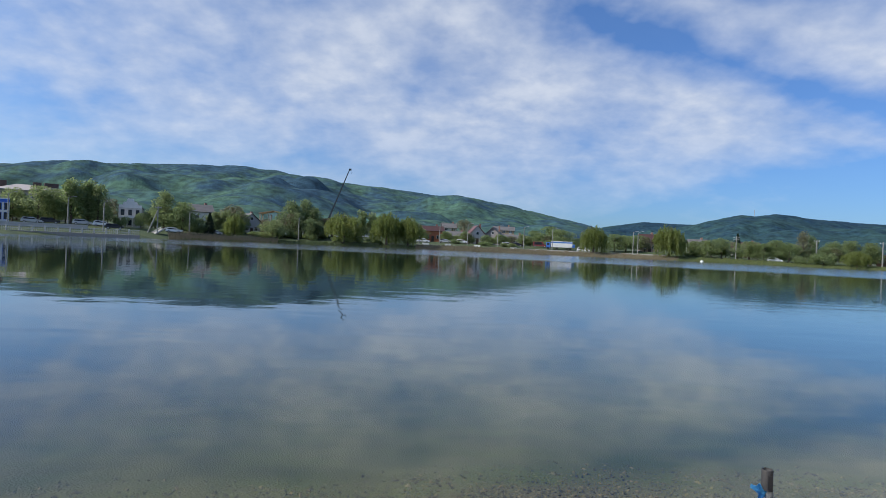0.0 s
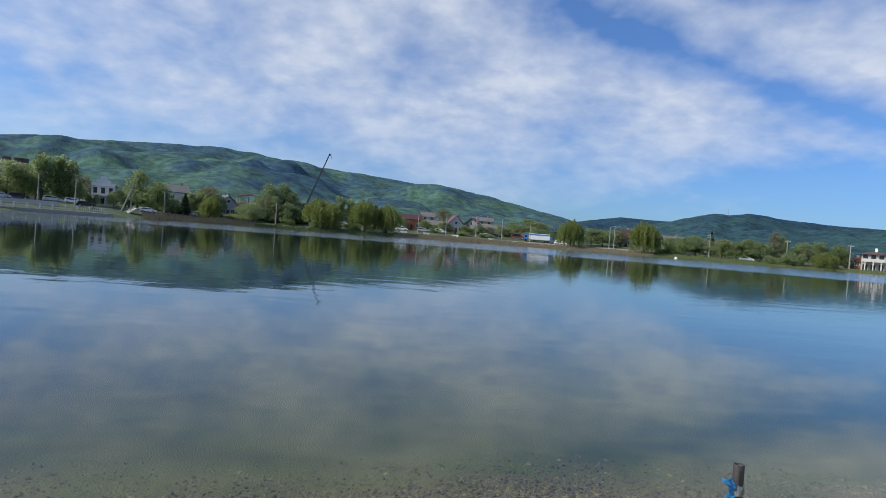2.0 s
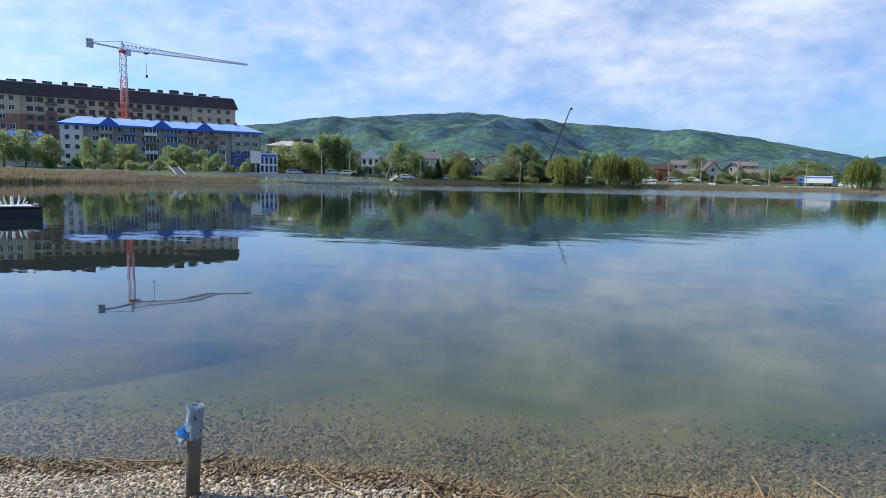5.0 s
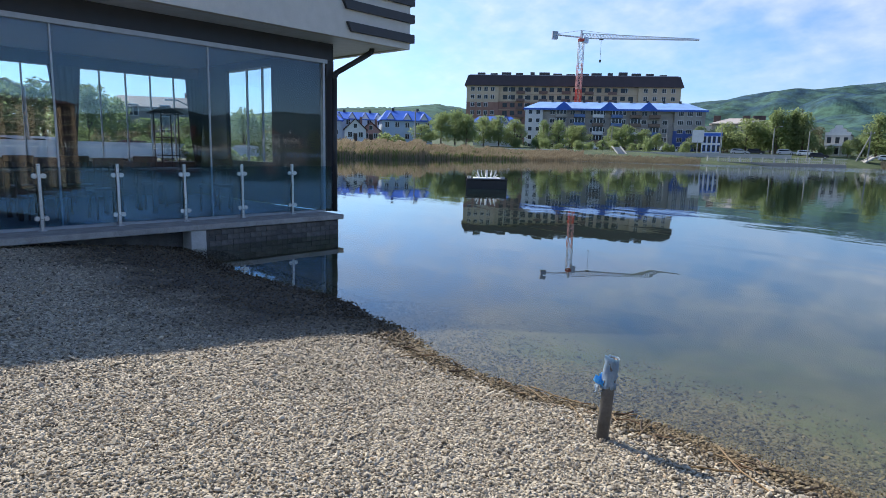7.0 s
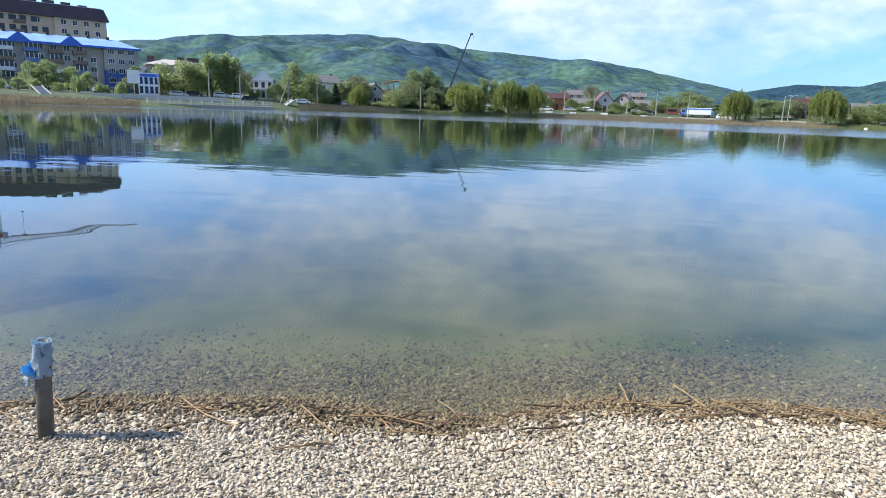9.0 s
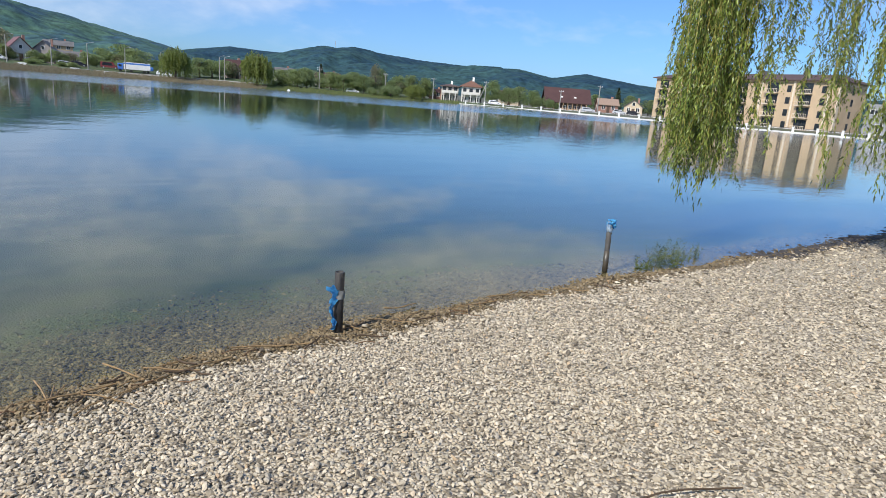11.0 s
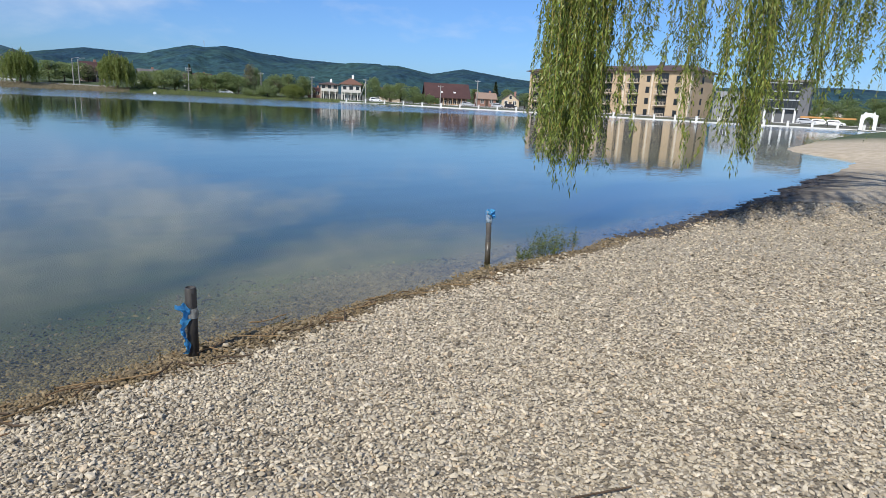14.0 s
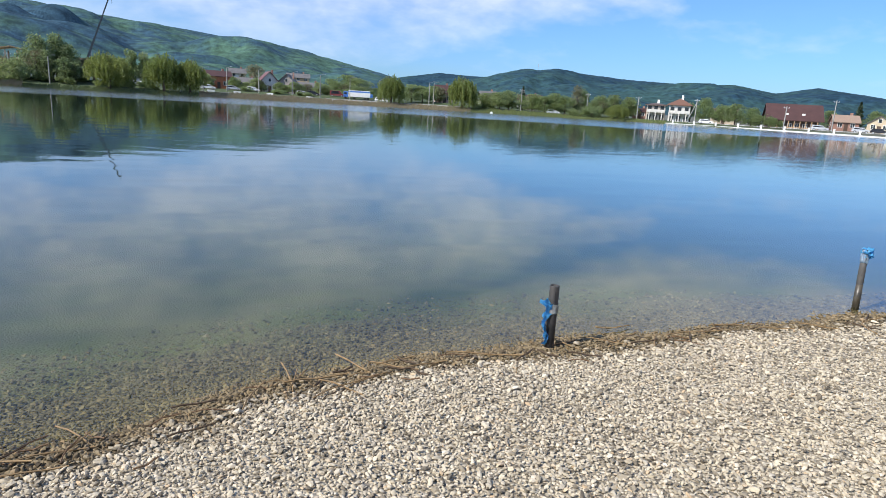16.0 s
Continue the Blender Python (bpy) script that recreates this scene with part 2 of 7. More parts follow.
def polar_sheet(name, radii, angles, height, material):
    rr, aa = np.meshgrid(radii, angles, indexing="ij")
    x, y = -np.sin(aa) * rr, np.cos(aa) * rr
    z = height(x, y)
    verts = np.stack([x, y, z], -1).reshape(-1, 3)
    n, k = len(radii), len(angles)
    i, j = np.meshgrid(np.arange(n - 1), np.arange(k), indexing="ij")
    a, b = (i * k + j).ravel(), (i * k + (j + 1) % k).ravel()
    faces = np.stack([a, a + k, b + k, b], -1)
    return raw_part(name, verts.tolist(), faces.tolist(), material, smooth=True)


WET = (0.44, 0.385, 0.29)


def wet_edge(t, geo, sep):
    """1 under water and in an uneven band just above the waterline."""
    edge = math_node(t, "MULTIPLY_ADD", noise_node(t, geo, 3.0, 3), 0.09, 0.004)
    return math_node(t, "MULTIPLY_ADD", math_node(t, "SUBTRACT", edge, sep.outputs[2]), 45.0, 0.5, True)


def debris_and_shade(t, geo, sep):
    """Dark washed-up silt and plant litter: along the bay, widened there for the willow's shade, and by the pavilion's
    corner.
    """
    along = math_node(t, "MULTIPLY_ADD", sep.outputs[0], 0.25, -2.2, True)
    # litter band made broad enough to paint in the willow's shade as well
    low = math_node(t, "MULTIPLY_ADD", sep.outputs[2], -14.0, 2.1)
    low = math_node(t, "ADD", low, math_node(t, "MULTIPLY_ADD", noise_node(t, geo, 1.6, 5), 3.0, -1.6), None, True)
    before = math_node(t, "MULTIPLY_ADD", sep.outputs[0], -0.2, 5.6, True)
    bay = math_node(t, "MULTIPLY", math_node(t, "MULTIPLY", along, low), before)
    west = math_node(t, "MULTIPLY_ADD", sep.outputs[0], -0.9, -3.6, True)
    damp = math_node(t, "ADD", math_node(t, "MULTIPLY_ADD", sep.outputs[2], -9.0, 2.2), math_node(t, "MULTIPLY_ADD", noise_node(t, geo, 2.2, 5), 1.6, -0.8), None, True)
    return math_node(t, "MAXIMUM", bay, math_node(t, "MULTIPLY", math_node(t, "MULTIPLY", west, damp), 0.97))


def ground_material():
    m = bpy.data.materials.new("shore_ground")
    m.use_nodes = True
    t = m.node_tree
    b = t.nodes["Principled BSDF"]
    b.inputs["Roughness"].default_value = 0.85
    geo = t.nodes.new("ShaderNodeNewGeometry").outputs["Position"]
    sep = t.nodes.new("ShaderNodeSeparateXYZ")
    t.links.new(geo, sep.inputs[0])
    # pebbles
    vo = node(t, "ShaderNodeTexVoronoi", Scale=50.0)
    wob = t.nodes.new("ShaderNodeVectorMath")
    wob.operation = "ADD"
    nz = node(t, "ShaderNodeTexNoise", Scale=9.0)
    t.links.new(geo, nz.inputs["Vector"])
    sc = t.nodes.new("ShaderNodeVectorMath")
    sc.operation = "SCALE"
    sc.inputs["Scale"].default_value = 0.03
    t.links.new(nz.outputs["Color"], sc.inputs[0])
    t.links.new(geo, wob.inputs[0])
    t.links.new(sc.outputs[0], wob.inputs[1])
    t.links.new(wob.outputs[0], vo.inputs["Vector"])
    peb = ramp_node(t, vo.outputs["Color"], [(0.1, (0.30, 0.25, 0.18)), (0.35, (0.48, 0.41, 0.30)), (0.65, (0.58, 0.50, 0.375)), (0.9, (0.70, 0.61, 0.475))])
    # the shade between pebbles, put into the colour as dark cell rims
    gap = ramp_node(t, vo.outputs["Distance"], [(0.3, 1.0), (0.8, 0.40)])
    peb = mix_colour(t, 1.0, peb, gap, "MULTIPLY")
    patch = noise_node(t, geo, 0.7, 4)
    peb = mix_colour(t, 1.0, peb, ramp_node(t, patch, [(0.3, (0.82, 0.8, 0.76)), (0.7, (1.0, 1.0, 1.0))]), "MULTIPLY")
    # silt and weed on the deeper bed
    silt = ramp_node(t, noise_node(t, geo, 0.9, 6), [(0.3, (0.16, 0.19, 0.075)), (0.7, (0.33, 0.35, 0.15))])
    deep = math_node(t, "MULTIPLY_ADD", sep.outputs[2], -9.0, -0.6, True)
    deep = math_node(t, "ADD", deep, math_node(t, "MULTIPLY_ADD", noise_node(t, geo, 2.2, 4), 0.9, -0.45))
    deep = math_node(t, "MULTIPLY", math_node(t, "GREATER_THAN", -0.03, sep.outputs[2]), math_node(t, "MAXIMUM", math_node(t, "MINIMUM", deep, 1.0), 0.0))
    algae = math_node(t, "MULTIPLY", math_node(t, "MULTIPLY_ADD", sep.outputs[2], -9.0, -0.4, True), ramp_node(t, noise_node(t, geo, 1.1, 4), [(0.45, 0.0), (0.65, 0.75)]))
    near_col = mix_colour(t, deep, peb, silt)
    near_col = mix_colour(t, algae, near_col, mix_colour(t, 1.0, near_col, (0.75, 0.95, 0.32), "MULTIPLY"))
    near_col = mix_colour(t, wet_edge(t, geo, sep), near_col, mix_colour(t, 1.0, near_col, WET, "MULTIPLY"))
    soil = ramp_node(t, noise_node(t, geo, 7.0, 5), [(0.3, (0.03, 0.026, 0.021)), (0.7, (0.115, 0.096, 0.074))])
    near_col = mix_colour(t, debris_and_shade(t, geo, sep), near_col, soil)
    # bare trodden sand on the spit beyond the bay
    sand = ramp_node(t, noise_node(t, geo, 2.5, 6), [(0.3, (0.38, 0.305, 0.205)), (0.7, (0.58, 0.485, 0.35))])
    near_col = mix_colour(t, math_node(t, "MULTIPLY_ADD", sep.outputs[0], 0.2, -4.0, True), near_col, sand)
    # grass and dry earth on the far banks
    grass = ramp_node(t, noise_node(t, geo, 0.35, 5), [(0.3, (0.032, 0.055, 0.018)), (0.62, (0.075, 0.10, 0.034)), (0.8, (0.20, 0.16, 0.09))])
    length = t.nodes.new("ShaderNodeVectorMath")
    length.operation = "LENGTH"
    t.links.new(geo, length.inputs[0])
    away = math_node(t, "MULTIPLY_ADD", length.outputs["Value"], 0.05, -2.4, True)
    # paved ground round the buildings behind the quay
    paved = ramp_node(t, noise_node(t, geo, 0.4, 5), [(0.3, (0.07, 0.075, 0.05)), (0.7, (0.14, 0.132, 0.10))])
    grass = mix_colour(t, math_node(t, "MULTIPLY_ADD", sep.outputs[0], 0.05, -7.0, True), grass, paved)
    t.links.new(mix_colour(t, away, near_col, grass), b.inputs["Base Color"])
    bn = node(t, "ShaderNodeBump", Strength=0.8, Distance=0.012)
    t.links.new(ramp_node(t, vo.outputs["Distance"], [(0.0, 1.0), (0.8, 0.0)]), bn.inputs["Height"])
    t.links.new(bn.outputs[0], b.inputs["Normal"])
    return m


RADII = np.concatenate([np.linspace(0.05, 14, 110), np.geomspace(14.5, 90, 60), np.linspace(92, 300, 105), np.geomspace(310, 4600, 24)])
ANGLES = np.linspace(-math.pi, math.pi, 420, endpoint=False)
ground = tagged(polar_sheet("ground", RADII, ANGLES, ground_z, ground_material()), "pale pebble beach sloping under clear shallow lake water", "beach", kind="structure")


def water_material():
    m = bpy.data.materials.new("lake_water")
    m.use_nodes = True
    t = m.node_tree
    t.nodes.remove(t.nodes["Principled BSDF"])
    geo = t.nodes.new("ShaderNodeNewGeometry").outputs["Position"]
    depth = node(t, "ShaderNodeAttribute")
    depth.attribute_name = "depth"
    ruffle = node(t, "ShaderNodeAttribute")
    ruffle.attribute_name = "ruffle"
    clear = t.nodes.new("ShaderNodeBsdfTransparent")
    clear.inputs[0].default_value = (0.90, 0.93, 0.80, 1)
    murk = node(t, "ShaderNodeBsdfDiffuse", Roughness=1.0)
    shallow = ramp_node(t, noise_node(t, geo, 0.5, 5), [(0.35, (0.038, 0.063, 0.016)), (0.7, (0.064, 0.092, 0.026))])
    t.links.new(mix_colour(t, math_node(t, "MULTIPLY_ADD", depth.outputs["Fac"], 0.8, -0.3, True), shallow, (0.020, 0.037, 0.028)), murk.inputs[0])
    body = node(t, "ShaderNodeMixShader")
    t.links.new(math_node(t, "SUBTRACT", 1.0, math_node(t, "EXPONENT", math_node(t, "MULTIPLY", depth.outputs["Fac"], -1.15))), body.inputs[0])
    t.links.new(clear.outputs[0], body.inputs[1])
    t.links.new(murk.outputs[0], body.inputs[2])
    # low swell, fine ripples, and a wind-ruffled belt towards the far bank
    sw = t.nodes.new("ShaderNodeMapping")
    sw.inputs["Scale"].default_value = (0.45, 1.0, 1.0)
    t.links.new(geo, sw.inputs[0])
    swell = noise_node(t, sw.outputs[0], 0.9, 1, 0.4, 0.4)
    rip = noise_node(t, sw.outputs[0], 5.0, 3, 0.5, 0.5)
    h = math_node(t, "ADD", math_node(t, "MULTIPLY", swell, 0.005), math_node(t, "MULTIPLY", rip, math_node(t, "MULTIPLY_ADD", ruffle.outputs["Fac"], 0.012, 0.0)))
    bn = node(t, "ShaderNodeBump", Strength=1.0, Distance=1.0)
    t.links.new(h, bn.inputs["Height"])
    gl = node(t, "ShaderNodeBsdfGlossy")
    gl.inputs[0].default_value = (0.93, 0.95, 0.97, 1)
    t.links.new(math_node(t, "MULTIPLY_ADD", ruffle.outputs["Fac"], 0.13, 0.002), gl.inputs["Roughness"])
    t.links.new(bn.outputs[0], gl.inputs["Normal"])
    mx = node(t, "ShaderNodeMixShader")
    t.links.new(gloss_share(t, 0.02, bn.outputs[0]), mx.inputs[0])
    t.links.new(body.outputs[0], mx.inputs[1])
    t.links.new(gl.outputs[0], mx.inputs[2])
    t.links.new(mx.outputs[0], t.nodes["Material Output"].inputs[0])
    return m


W_RADII = np.concatenate([np.linspace(0.05, 14, 90), np.geomspace(14.5, 90, 40), np.linspace(94, 235, 48)])
lake = polar_sheet("lake_water", W_RADII, np.linspace(-math.pi, math.pi, 240, endpoint=False), lambda x, y: np.zeros_like(x), water_material())
tagged(lake, "calm greenish lake water mirroring sky, hills and trees", "water", kind="structure")
_co = np.empty(len(lake.data.vertices) * 3)
lake.data.vertices.foreach_get("co", _co)
_co = _co.reshape(-1, 3)
_at = lake.data.attributes.new("depth", "FLOAT", "POINT")
_at.data.foreach_set("value", np.clip(-ground_z(_co[:, 0], _co[:, 1]), 0, 5))
_az, _r = np.degrees(np.arctan2(-_co[:, 0], _co[:, 1])), np.hypot(_co[:, 0], _co[:, 1])
_start = np.interp(_az, [-60, -40, 20, 35, 60], [95, 75, 85, 105, 140])
_at = lake.data.attributes.new("ruffle", "FLOAT", "POINT")
_calm = np.interp(_az, [-75, -50, -30, 0, 25, 50], [0.30, 0.26, 0.16, 0.12, 0.09, 0.09]) * np.clip((_r - 9) / 12, 0, 1)
_at.data.foreach_set("value", np.maximum(np.clip((_r - _start) / 14, 0, 1), _calm))


# ---- hills ----
def hazy_forest_material(name, hazier):
    m = bpy.data.materials.new(name)
    m.use_nodes = True
    t = m.node_tree
    b = t.nodes["Principled BSDF"]
    b.inputs["Roughness"].default_value = 0.9
    b.inputs["Specular IOR Level"].default_value = 0.1
    geo = t.nodes.new("ShaderNodeNewGeometry").outputs["Position"]
    big = noise_node(t, geo, 0.005, 4, 0.55)
    mid = noise_node(t, geo, 0.035, 4, 0.6)
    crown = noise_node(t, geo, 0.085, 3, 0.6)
    f = math_node(t, "ADD", math_node(t, "MULTIPLY", big, 0.55), math_node(t, "MULTIPLY", mid, 0.45))
    # aerial haze and the blue shade of the folds are put into these colours
    a, c = ((0.034, 0.073, 0.104), (0.066, 0.126, 0.090)) if not hazier else ((0.018, 0.046, 0.072), (0.033, 0.073, 0.074))
    sep = t.nodes.new("ShaderNodeSeparateXYZ")
    t.links.new(geo, sep.inputs[0])
    # lower slopes in fresh leaf; upper woods darker and bluer with painted haze
    f = math_node(t, "ADD", f, math_node(t, "MULTIPLY_ADD", sep.outputs[2], -0.0007, 0.045))
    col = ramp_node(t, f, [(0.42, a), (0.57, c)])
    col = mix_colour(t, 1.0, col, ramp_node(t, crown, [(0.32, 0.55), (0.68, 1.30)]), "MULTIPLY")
    t.links.new(col, b.inputs["Base Color"])
    bn = node(t, "ShaderNodeBump", Strength=0.35, Distance=5.0)
    t.links.new(crown, bn.inputs["Height"])
    t.links.new(bn.outputs[0], b.inputs["Normal"])
    return m


def hill(name, ridge, d0, d1, d2, mat, label, folds=0.30, seed=0.0):
    """A wooded ridge: ridge lists bearing and crest height; it rises from distance d0 to d1 and falls to d2."""
    az = np.arange(ridge[0][0], ridge[-1][0] - 0.01, -0.22)
    crest = np.interp(-az, [-p[0] for p in ridge], [p[1] for p in ridge])
    k = np.linspace(0, 1, 96)
    verts, n = [], len(az)
    for f in k:
        d = d0 + (d1 - d0) * (f / 0.8) if f < 0.8 else d1 + (d2 - d1) * (f - 0.8) / 0.2
        s = min(1, f / 0.8)
        rise = 0.45 * s + 0.55 * s * s * (3 - 2 * s) if f < 0.8 else 1 - 0.8 * (f - 0.8) / 0.2
        for i in range(n):
            p = polar(az[i], d)
            fold = folds * math.sin(math.pi * s) * (-0.25 + noise.noise(Vector((p.x * 0.006 + seed, p.y * 0.006, 3))) + 0.5 * noise.noise(Vector((p.x * 0.016, p.y * 0.016, 7 + seed))))
            lump = 2.0 * noise.noise(Vector((p.x * 0.012, p.y * 0.012, seed))) + 1.3 * noise.noise(Vector((float(az[i]) * 6.0, seed, 5))) * s ** 6
            verts.append((p.x, p.y, max(-2, crest[i] * min(rise + fold, 0.5 + 0.5 * s) + lump * min(1, f * 3) * (crest[i] > 6))))
    faces = [(a * n + i, a * n + i + 1, (a + 1) * n + i + 1, (a + 1) * n + i) for a in range(len(k) - 1) for i in range(n - 1)]
    return tagged(raw_part(name, verts, faces, mat, smooth=True), label, "hill", kind="structure")


FOREST, FOREST_FAR = hazy_forest_material("hazy_forest_canopy", False), hazy_forest_material("hazy_far_forest", True)
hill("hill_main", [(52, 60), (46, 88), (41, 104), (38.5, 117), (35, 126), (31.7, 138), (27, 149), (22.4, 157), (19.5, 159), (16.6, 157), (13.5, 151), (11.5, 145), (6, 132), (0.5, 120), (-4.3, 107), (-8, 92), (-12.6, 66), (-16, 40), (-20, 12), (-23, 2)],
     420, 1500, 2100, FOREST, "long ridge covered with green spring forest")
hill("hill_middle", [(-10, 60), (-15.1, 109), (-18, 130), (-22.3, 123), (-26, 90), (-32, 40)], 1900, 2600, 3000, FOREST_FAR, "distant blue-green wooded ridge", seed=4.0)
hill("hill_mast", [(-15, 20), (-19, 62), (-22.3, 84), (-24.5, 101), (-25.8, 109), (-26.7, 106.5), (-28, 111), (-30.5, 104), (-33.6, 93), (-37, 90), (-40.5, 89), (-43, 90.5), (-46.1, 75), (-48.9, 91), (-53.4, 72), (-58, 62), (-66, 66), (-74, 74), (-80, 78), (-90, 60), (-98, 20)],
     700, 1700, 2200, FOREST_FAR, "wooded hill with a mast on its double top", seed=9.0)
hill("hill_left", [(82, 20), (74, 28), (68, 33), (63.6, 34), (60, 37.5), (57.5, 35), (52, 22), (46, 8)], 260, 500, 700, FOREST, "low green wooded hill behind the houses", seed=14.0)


# ---- shared surfaces ----
CREAM = paint("cream_panel", (0.60, 0.56, 0.49), 0.5, vary=0.05)
DARK = paint("dark_cladding", (0.030, 0.029, 0.031), 0.45, vary=0.12)
CONCRETE = paint("weathered_concrete", (0.30, 0.28, 0.25), 0.85, vary=0.2, bump=0.4)
STEEL = paint("brushed_steel", (0.55, 0.56, 0.57), 0.3, 1.0, vary=0.06)
WHITE = paint("white_paint", (0.70, 0.70, 0.68), 0.55, vary=0.06, scale=1.5)
OFF_WHITE = paint("off_white_render", (0.52, 0.50, 0.46), 0.7, vary=0.1, scale=0.8)
GREY_METAL = paint("galvanised_metal", (0.42, 0.43, 0.44), 0.5, 0.6, vary=0.1)
BLUE_ROOF = paint("blue_roof_sheet", (0.022, 0.115, 0.50), 0.45, 0.0, vary=0.12, scale=0.6)
PALE_BLUE_ROOF = paint("pale_blue_roof_sheet", (0.30, 0.47, 0.74), 0.35, 0.1, vary=0.15, scale=0.3)
BLUE_WALL = paint("pale_blue_render", (0.42, 0.52, 0.62), 0.7, vary=0.08, scale=0.5)
WINDOW_GLASS = paint("window_glass", (0.022, 0.026, 0.03), 0.15, 0.0, vary=0.4, scale=0.5, spec=0.45)
FRAME_WHITE = paint("white_window_frame", (0.72, 0.72, 0.71), 0.5, vary=0.04)
RED_ROOF = paint("brown_red_roof_sheet", (0.062, 0.028, 0.025), 0.75, vary=0.15, scale=0.4)
TILE_ROOF = paint("dark_tile_roof", (0.09, 0.06, 0.05), 0.7, vary=0.2, scale=0.7)
GREY_ROOF = paint("grey_roof", (0.125, 0.12, 0.115), 0.7, vary=0.2, scale=0.7)
BRICK_RED = paint("red_brick_wall", (0.45, 0.155, 0.075), 0.8, vary=0.15, scale=1.2)
BRICK_YELLOW = paint("yellow_brick_wall", (0.50, 0.405, 0.285), 0.8, vary=0.1, scale=0.5)
BRICK_BROWN = paint("brown_brick_wall", (0.27, 0.15, 0.115), 0.8, vary=0.12, scale=0.5)
GREY_WALL = paint("grey_panel_wall", (0.37, 0.34, 0.30), 0.8, vary=0.15, scale=0.4)
BEIGE = paint("beige_render", (0.41, 0.305, 0.195), 0.75, vary=0.08, scale=0.4)
BARK = paint("bark", (0.10, 0.075, 0.055), 0.9, vary=0.3, scale=3.0, bump=0.8, bump_scale=12)
RUBBER = paint("rubber", (0.02, 0.02, 0.02), 0.85)
DARK_WOOD = paint("dark_wood", (0.07, 0.042, 0.028), 0.55, vary=0.25, scale=3.0)
CLEAR_GLASS = glass_paint("clear_glass", (0.86, 0.91, 0.93))
FRONT_GLASS = glass_paint("coated_glass", (0.86, 0.90, 0.93), ior=1.62)
RAIL_GLASS = glass_paint("balustrade_glass", (0.66, 0.80, 0.90), ior=1.6)


def mesh_of(name, bm, mats, smooth=False):
    me = bpy.data.meshes.new(name)
    bm.to_mesh(me)
    bm.free()
    for m in mats:
        me.materials.append(m)
    if smooth:
        for p in me.polygons:
            p.use_smooth = True
    return me


def put(name, me, parent, m, label=""):
    ob = new(name, me)
    ob.parent = parent
    ob.matrix_basis = m
    if label:
        ob["label"] = label
    return ob


WINDOW_MESHES = {}


def window_mesh(w, h, bars=1, frame=None):
    """The meshes of a framed window, its face towards -y and 6 cm proud: the frame, one light of glass and the places of the lights."""
    frame = frame or FRAME_WHITE
    k = (w, h, bars, frame.name)
    if k not in WINDOW_MESHES:
        f, n = 0.09, bars + 1
        light = (w - f * (n + 1)) / n
        body = mesh_of("window", box(B(), -w / 2, w / 2, -0.06, 0.02, 0, h), [frame])
        glass = mesh_of("pane", box(B(), -light / 2, light / 2, -0.068, -0.05, f, h - f), [WINDOW_GLASS])
        WINDOW_MESHES[k] = (body, glass, [-w / 2 + f + light / 2 + (light + f) * i for i in range(n)])
    return WINDOW_MESHES[k]


def put_window(parent, m, w, h, bars=1, frame=None, name="window"):
    body, glass, xs = window_mesh(w, h, bars, frame)
    o = put(name, body, parent, m)
    for x in xs:
        put("pane", glass, o, Matrix.Translation((x, 0, 0)))
    return o


def windows(parent, xs, zs, w, h, y=0.0, bars=1, frame=None, skip=0.0, turn=None):
    for z in zs:
        for x in xs:
            if random.random() < skip:
                continue
            m = Matrix.Translation((x, y, z)) if turn is None else turn @ Matrix.Translation((x, y, z))
            put_window(parent, m, w, h, bars, frame)


def gable(bm, x0, x1, y0, y1, z, h, over=0.4, thick=0.18, along="x"):
    """A two-sided roof of that thickness; its ridge runs along x or y."""
    if along == "y":
        pts = [(x0 - over, z - over * 0.5), ((x0 + x1) / 2, z + h), (x1 + over, z - over * 0.5)]
        ring = lambda q, yy: [bm.verts.new((a, yy, b + q)) for a, b in pts]
        lo0, lo1, hi0, hi1 = ring(0, y0 - over), ring(0, y1 + over), ring(thick, y0 - over), ring(thick, y1 + over)
    else:
        pts = [(y0 - over, z - over * 0.5), ((y0 + y1) / 2, z + h), (y1 + over, z - over * 0.5)]
        ring = lambda q, xx: [bm.verts.new((xx, a, b + q)) for a, b in pts]
        lo0, lo1, hi0, hi1 = ring(0, x0 - over), ring(0, x1 + over), ring(thick, x0 - over), ring(thick, x1 + over)
    for i in (0, 1):
        bm.faces.new((hi0[i], hi0[i + 1], hi1[i + 1], hi1[i]))
        bm.faces.new((lo0[i], lo1[i], lo1[i + 1], lo0[i + 1]))
        bm.faces.new((lo0[i], lo0[i + 1], hi0[i + 1], hi0[i]))
        bm.faces.new((lo1[i], hi1[i], hi1[i + 1], lo1[i + 1]))
    for i in (0, 2):
        bm.faces.new((lo0[i], hi0[i], hi1[i], lo1[i]))
    bmesh.ops.recalc_face_normals(bm, faces=bm.faces)
    return bm


def gable_end(bm, x0, x1, y0, y1, z, h, along="x"):
    """The solid under a two-sided roof."""
    if along == "x":
        a = [bm.verts.new(p) for p in ((x0, y0, z), (x0, y1, z), (x0, (y0 + y1) / 2, z + h))]
        b = [bm.verts.new(p) for p in ((x1, y0, z), (x1, y1, z), (x1, (y0 + y1) / 2, z + h))]
    else:
        a = [bm.verts.new(p) for p in ((x0, y0, z), (x1, y0, z), ((x0 + x1) / 2, y0, z + h))]
        b = [bm.verts.new(p) for p in ((x0, y1, z), (x1, y1, z), ((x0 + x1) / 2, y1, z + h))]
    bm.faces.new(a)
    bm.faces.new(b[::-1])
    for i in range(3):
        bm.faces.new((a[i], a[(i + 1) % 3], b[(i + 1) % 3], b[i]))
    bmesh.ops.recalc_face_normals(bm, faces=bm.faces)
    return bm


